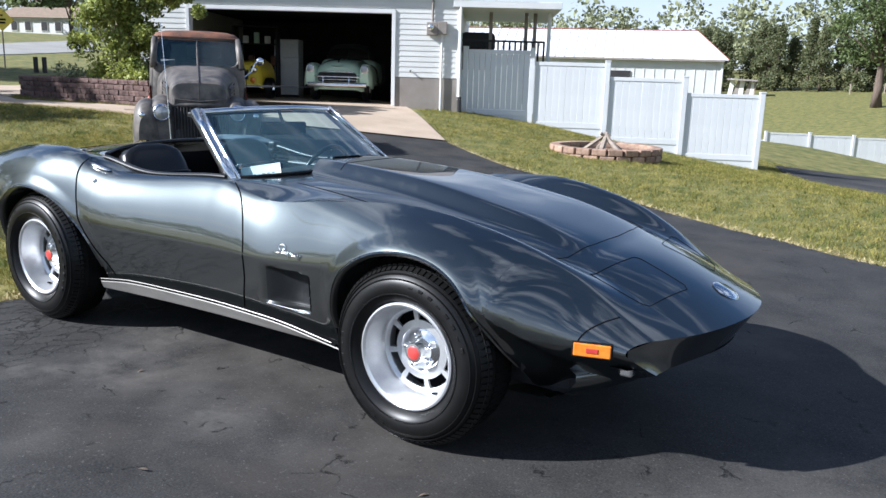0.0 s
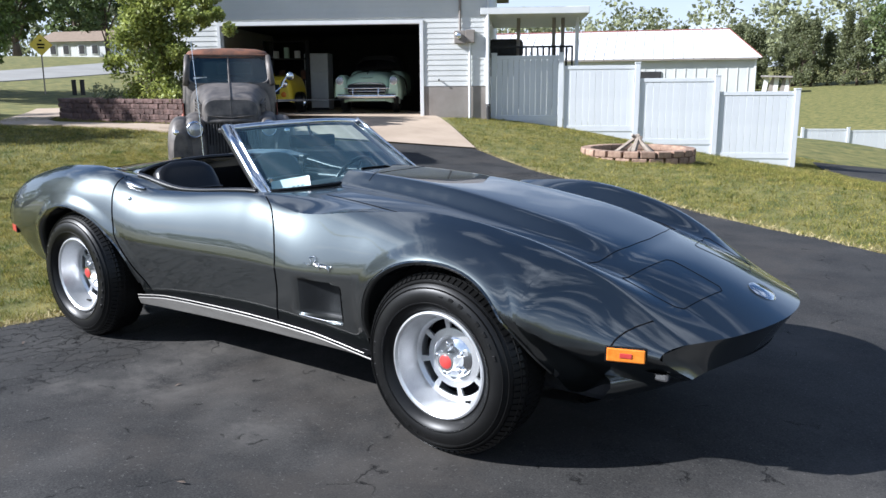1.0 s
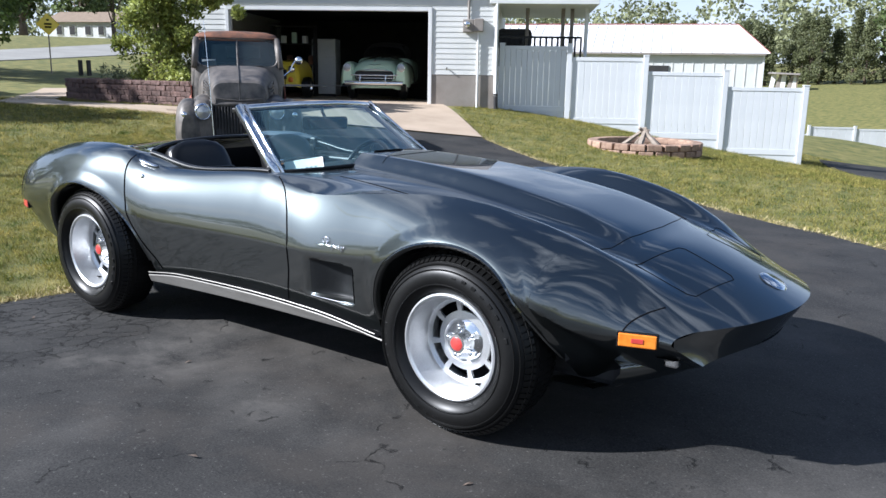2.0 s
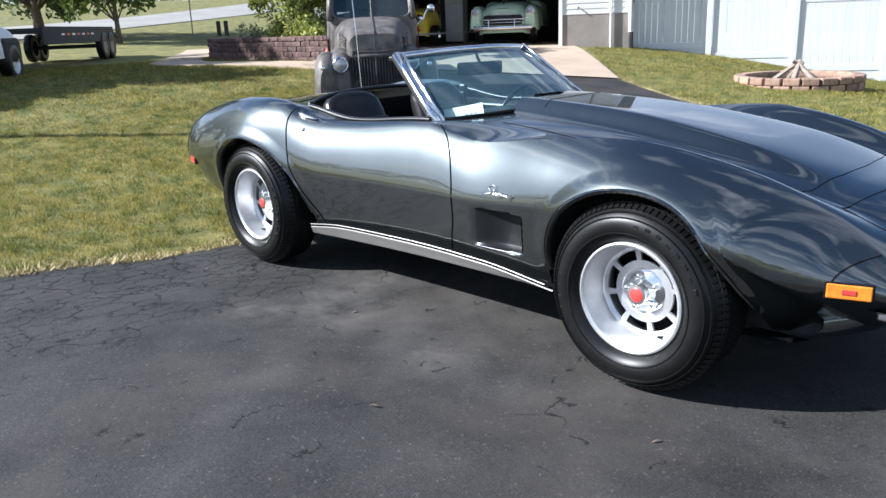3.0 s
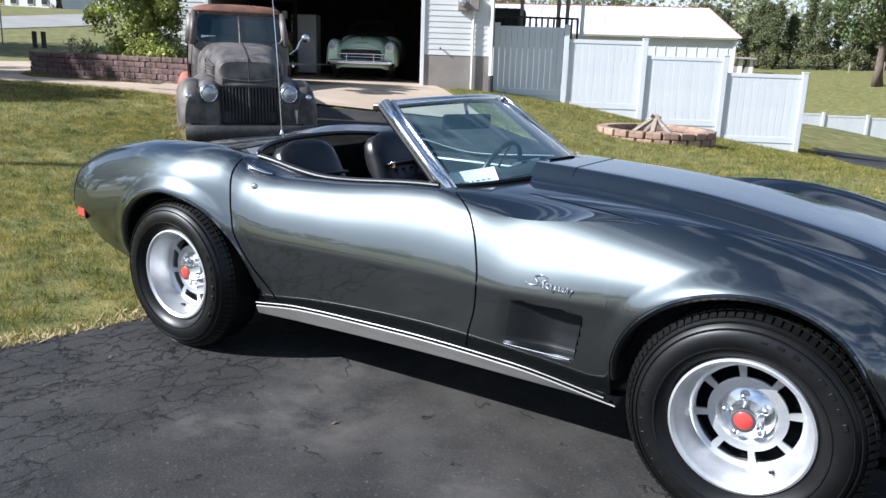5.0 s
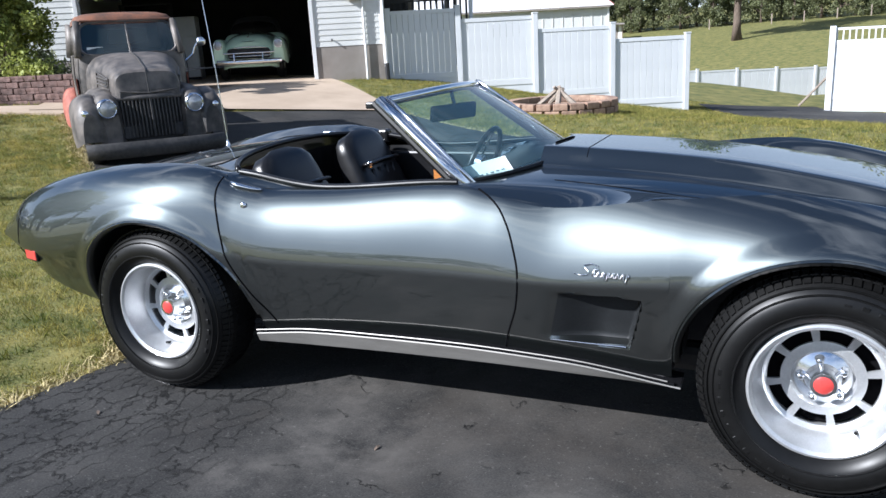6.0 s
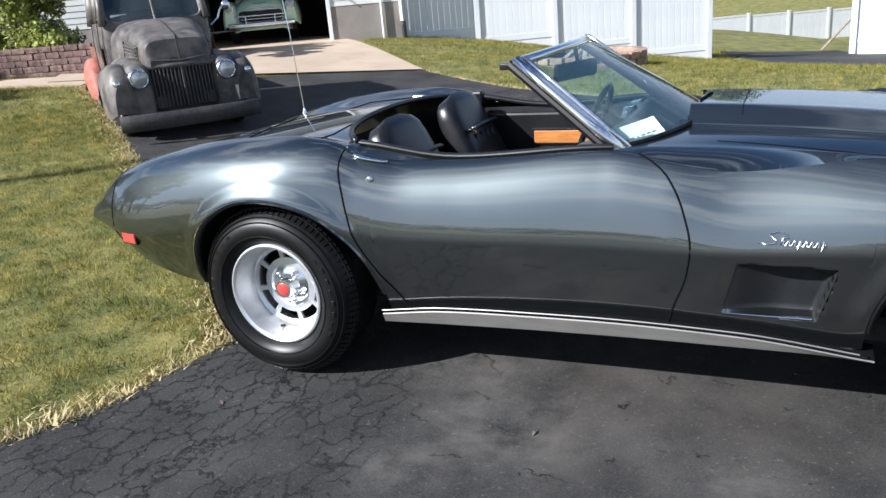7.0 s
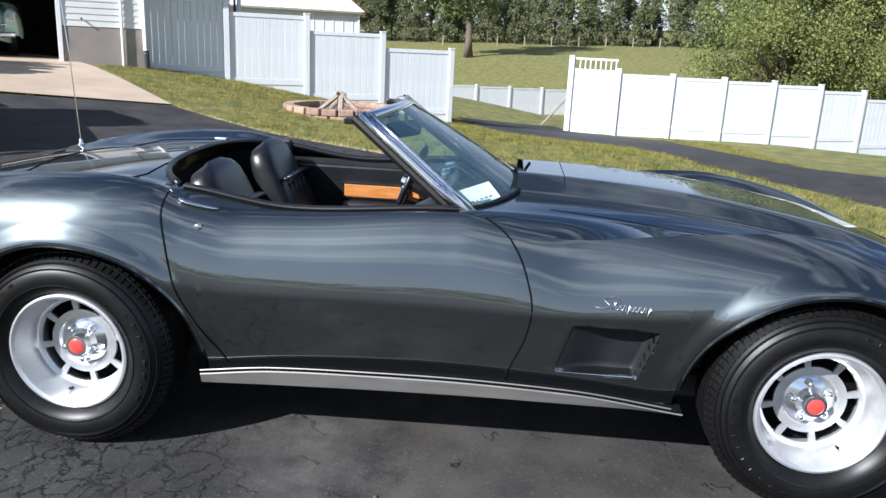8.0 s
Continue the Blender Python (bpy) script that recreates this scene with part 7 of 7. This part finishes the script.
def build_pole():
    p = thing("utility_pole", "tall wooden utility pole at the edge of the yard", "pole", at=pose(-14.6, -6.6, ground_z(-14.6, -6.6) - 0.1))
    part("shaft", tube(bmesh.new(), [(0, 0, 0), (0, 0, 9.4)], [0.11, 0.08], 10), OLD_WOOD, p)


build_pole()


def build_gate_prop():
    single("gate_prop", tube(bmesh.new(), [(1.15, 21.4, ground_z(1.15, 21.4)), (1.95, 21.9, ground_z(1.95, 21.9) + 0.95)], 0.035, 5), OLD_WOOD, "grey timber prop leaning by the open gate", "prop")


build_gate_prop()


def build_shelter():
    x, y = -20.0, 93.0
    s = thing("field_shelter", "ramshackle grey tin lean-to shelter in the far field", "shelter", at=pose(x, y, ground_z(x, y), 0, 0, 12))
    part("roof", boxed(0, 0.6, 1.95, 3.4, 2.6, 0.08, 0.0, pose(0, 0, 0, 3, 2, 0)), FOUNDATION, s)
    for k in range(5):
        part("tin_sheet", boxed(-1.2 + 0.6 * k, 0.02 * (k % 2), 0.95, 0.5, 0.04, 1.9, 0.0, pose(0, 0, 0, 0, (8, 14, 4, 16, 6)[k], 0)), FOUNDATION if k % 2 else APPLIANCE, s)
    part("corner_post", boxed(1.5, 0, 0.95, 0.14, 0.14, 1.9), OLD_WOOD, s)


build_shelter()
for k in range(9):
    x, y = -9 + k * 3.4, 97 + 0.3 * k
    single("field_post", boxed(0, 0, 0.55, 0.12, 0.12, 1.2), OLD_WOOD, "weathered fence post at the far edge of the field", "post", "field fence posts", at=pose(x, y, ground_z(x, y)))

# single leaves and twigs on the drive
for k, (x, y, a) in enumerate(((0.705, -1.56, 20), (1.53, -1.08, 60), (-0.15, -0.97, 90), (-1.35, -1.1, 140))):
    bm = bmesh.new()
    sheet(bm, [[(-0.018, -0.001, 0), (-0.018, 0.001, 0)], [(-0.006, -0.006, 0.005), (-0.006, 0.006, 0.003)], [(0.009, -0.005, 0.003), (0.009, 0.005, 0.006)], [(0.02, -0.001, 0.002), (0.02, 0.001, 0.002)]])
    single("fallen_leaf", bm, BARK, "small dry brown leaf lying on the asphalt", "leaf", "leaves on the drive", at=pose(x, y, ground_z(x, y) + 0.009, 0, 0, a))

# ---- grass ----
def inside(px, py, poly):
    poly = np.array(poly)
    hit = np.zeros(len(px), bool)
    for (x0, y0), (x1, y1) in zip(poly, np.roll(poly, -1, 0)):
        if y0 == y1:
            continue
        cross = ((y0 > py) != (y1 > py)) & (px < (x1 - x0) * (py - y0) / (y1 - y0) + x0)
        hit ^= cross
    return hit


def build_grass(name, x0, x1, y0, y1, count, high, wide, seed, label):
    rng = np.random.default_rng(seed)
    px, py = rng.uniform(x0, x1, count), rng.uniform(y0, y1, count)
    hard = inside(px, py, DRIVE_L + DRIVE_R[::-1])
    hard |= inside(px, py, [house_xy(-6.95, -1), house_xy(-6.3, 4.7), house_xy(-0.08, 4.72), house_xy(-1.3, -1)])
    hard |= inside(px, py, [(-1.35, 19.3), (-0.9, 18.0), (0.9, 15.8), (2.2, 12), (2.8, 7.6), (4.1, 5.0), (6.0, 1.6), (9.6, 1.2), (7.6, 7.0), (6.8, 10.5), (6.0, 14.8), (4.6, 19.3), (2.0, 20.2), (1.6, 21.5)])
    hard |= inside(px, py, [(-15.1, 4.9), (-14.2, 4.75), (-9.9, 6.05), (-10.2, 6.95), (-14.3, 5.95), (-15.6, 6.4)])
    hard |= np.hypot(px + 2.98, py - 11.35) < 1.08
    px, py = px[~hard], py[~hard]
    n = len(px)
    gx, gy = np.arange(x0, x1 + 0.5, 0.25), np.arange(y0, y1 + 0.5, 0.25)
    grid = np.array([[ground_z(a, b) for b in gy] for a in gx])
    i, j = ((px - x0) / 0.25).astype(int), ((py - y0) / 0.25).astype(int)
    u, v = (px - x0) / 0.25 - i, (py - y0) / 0.25 - j
    pz = grid[i, j] * (1 - u) * (1 - v) + grid[i + 1, j] * u * (1 - v) + grid[i, j + 1] * (1 - u) * v + grid[i + 1, j + 1] * u * v - 0.015
    ang = rng.uniform(0, math.tau, n)
    tuft = rng.random((int((x1 - x0) / 0.11) + 2, int((y1 - y0) / 0.11) + 2)) ** 2
    h = high * (0.5 + 0.8 * rng.random(n)) * (0.55 + 1.3 * tuft[((px - x0) / 0.11).astype(int), ((py - y0) / 0.11).astype(int)])
    w = wide * (0.6 + 0.7 * rng.random(n))
    lean = rng.normal(size=(n, 2)) * h[:, None] * 0.65
    c, s = np.cos(ang) * w, np.sin(ang) * w
    pts = np.stack([np.stack([px - c, py - s, pz], 1), np.stack([px + c, py + s, pz], 1), np.stack([px + lean[:, 0], py + lean[:, 1], pz + h], 1)], 1).reshape(-1, 3)
    ob = mesh_of(name, pts, np.arange(3 * n).reshape(-1, 3), BLADE)
    tagged(ob, label, "grass", kind="stuff")


build_grass("lawn_grass", -9.0, -1.5, -5.0, 6.5, 430000, 0.036, 0.0026, 1, "short sunlit lawn grass, green mixed with dry straw blades")
build_grass("lawn_grass", -17.0, -9.0, -3.0, 8.0, 150000, 0.040, 0.0046, 2, "short lawn grass before the garden path")
build_grass("lawn_grass", -9.0, 6.5, 3.5, 20.0, 400000, 0.038, 0.0040, 3, "short sloping lawn grass beside the fence")

def build_edge_grass():
    """Dead straw-coloured grass along the drive's edge."""
    rng = np.random.default_rng(9)
    pts = []
    for line, way in ((DRIVE_L, -1), (DRIVE_R, 1)):
        v = [Vector((*p, 0)) for p in line]
        for a, b in zip(v[1:], v[2:]):
            d = b - a
            side = Vector((d.y, -d.x, 0)).normalized() * way
            for _ in range(int(d.length * (1100 if way < 0 else 320))):
                p = a.lerp(b, rng.random()) + side * (abs(rng.normal()) * 0.09 - 0.03)
                z = ground_z(p.x, p.y) - 0.005
                c, s_, h = rng.normal() * 0.004, rng.normal() * 0.004, 0.012 + 0.03 * rng.random()
                lean = rng.normal(size=2) * 0.03
                pts += [(p.x - c, p.y - s_, z), (p.x + c, p.y + s_, z), (p.x + lean[0], p.y + lean[1], z + h)]
    pts = np.array(pts)
    ob = mesh_of("edge_grass", pts, np.arange(len(pts)).reshape(-1, 3), STRAW)
    tagged(ob, "dry straw-coloured grass along the asphalt edge", "grass", kind="stuff")


build_edge_grass()

# ---- pieces of walls, last ----
build_siding(house)
build_bed_wall()
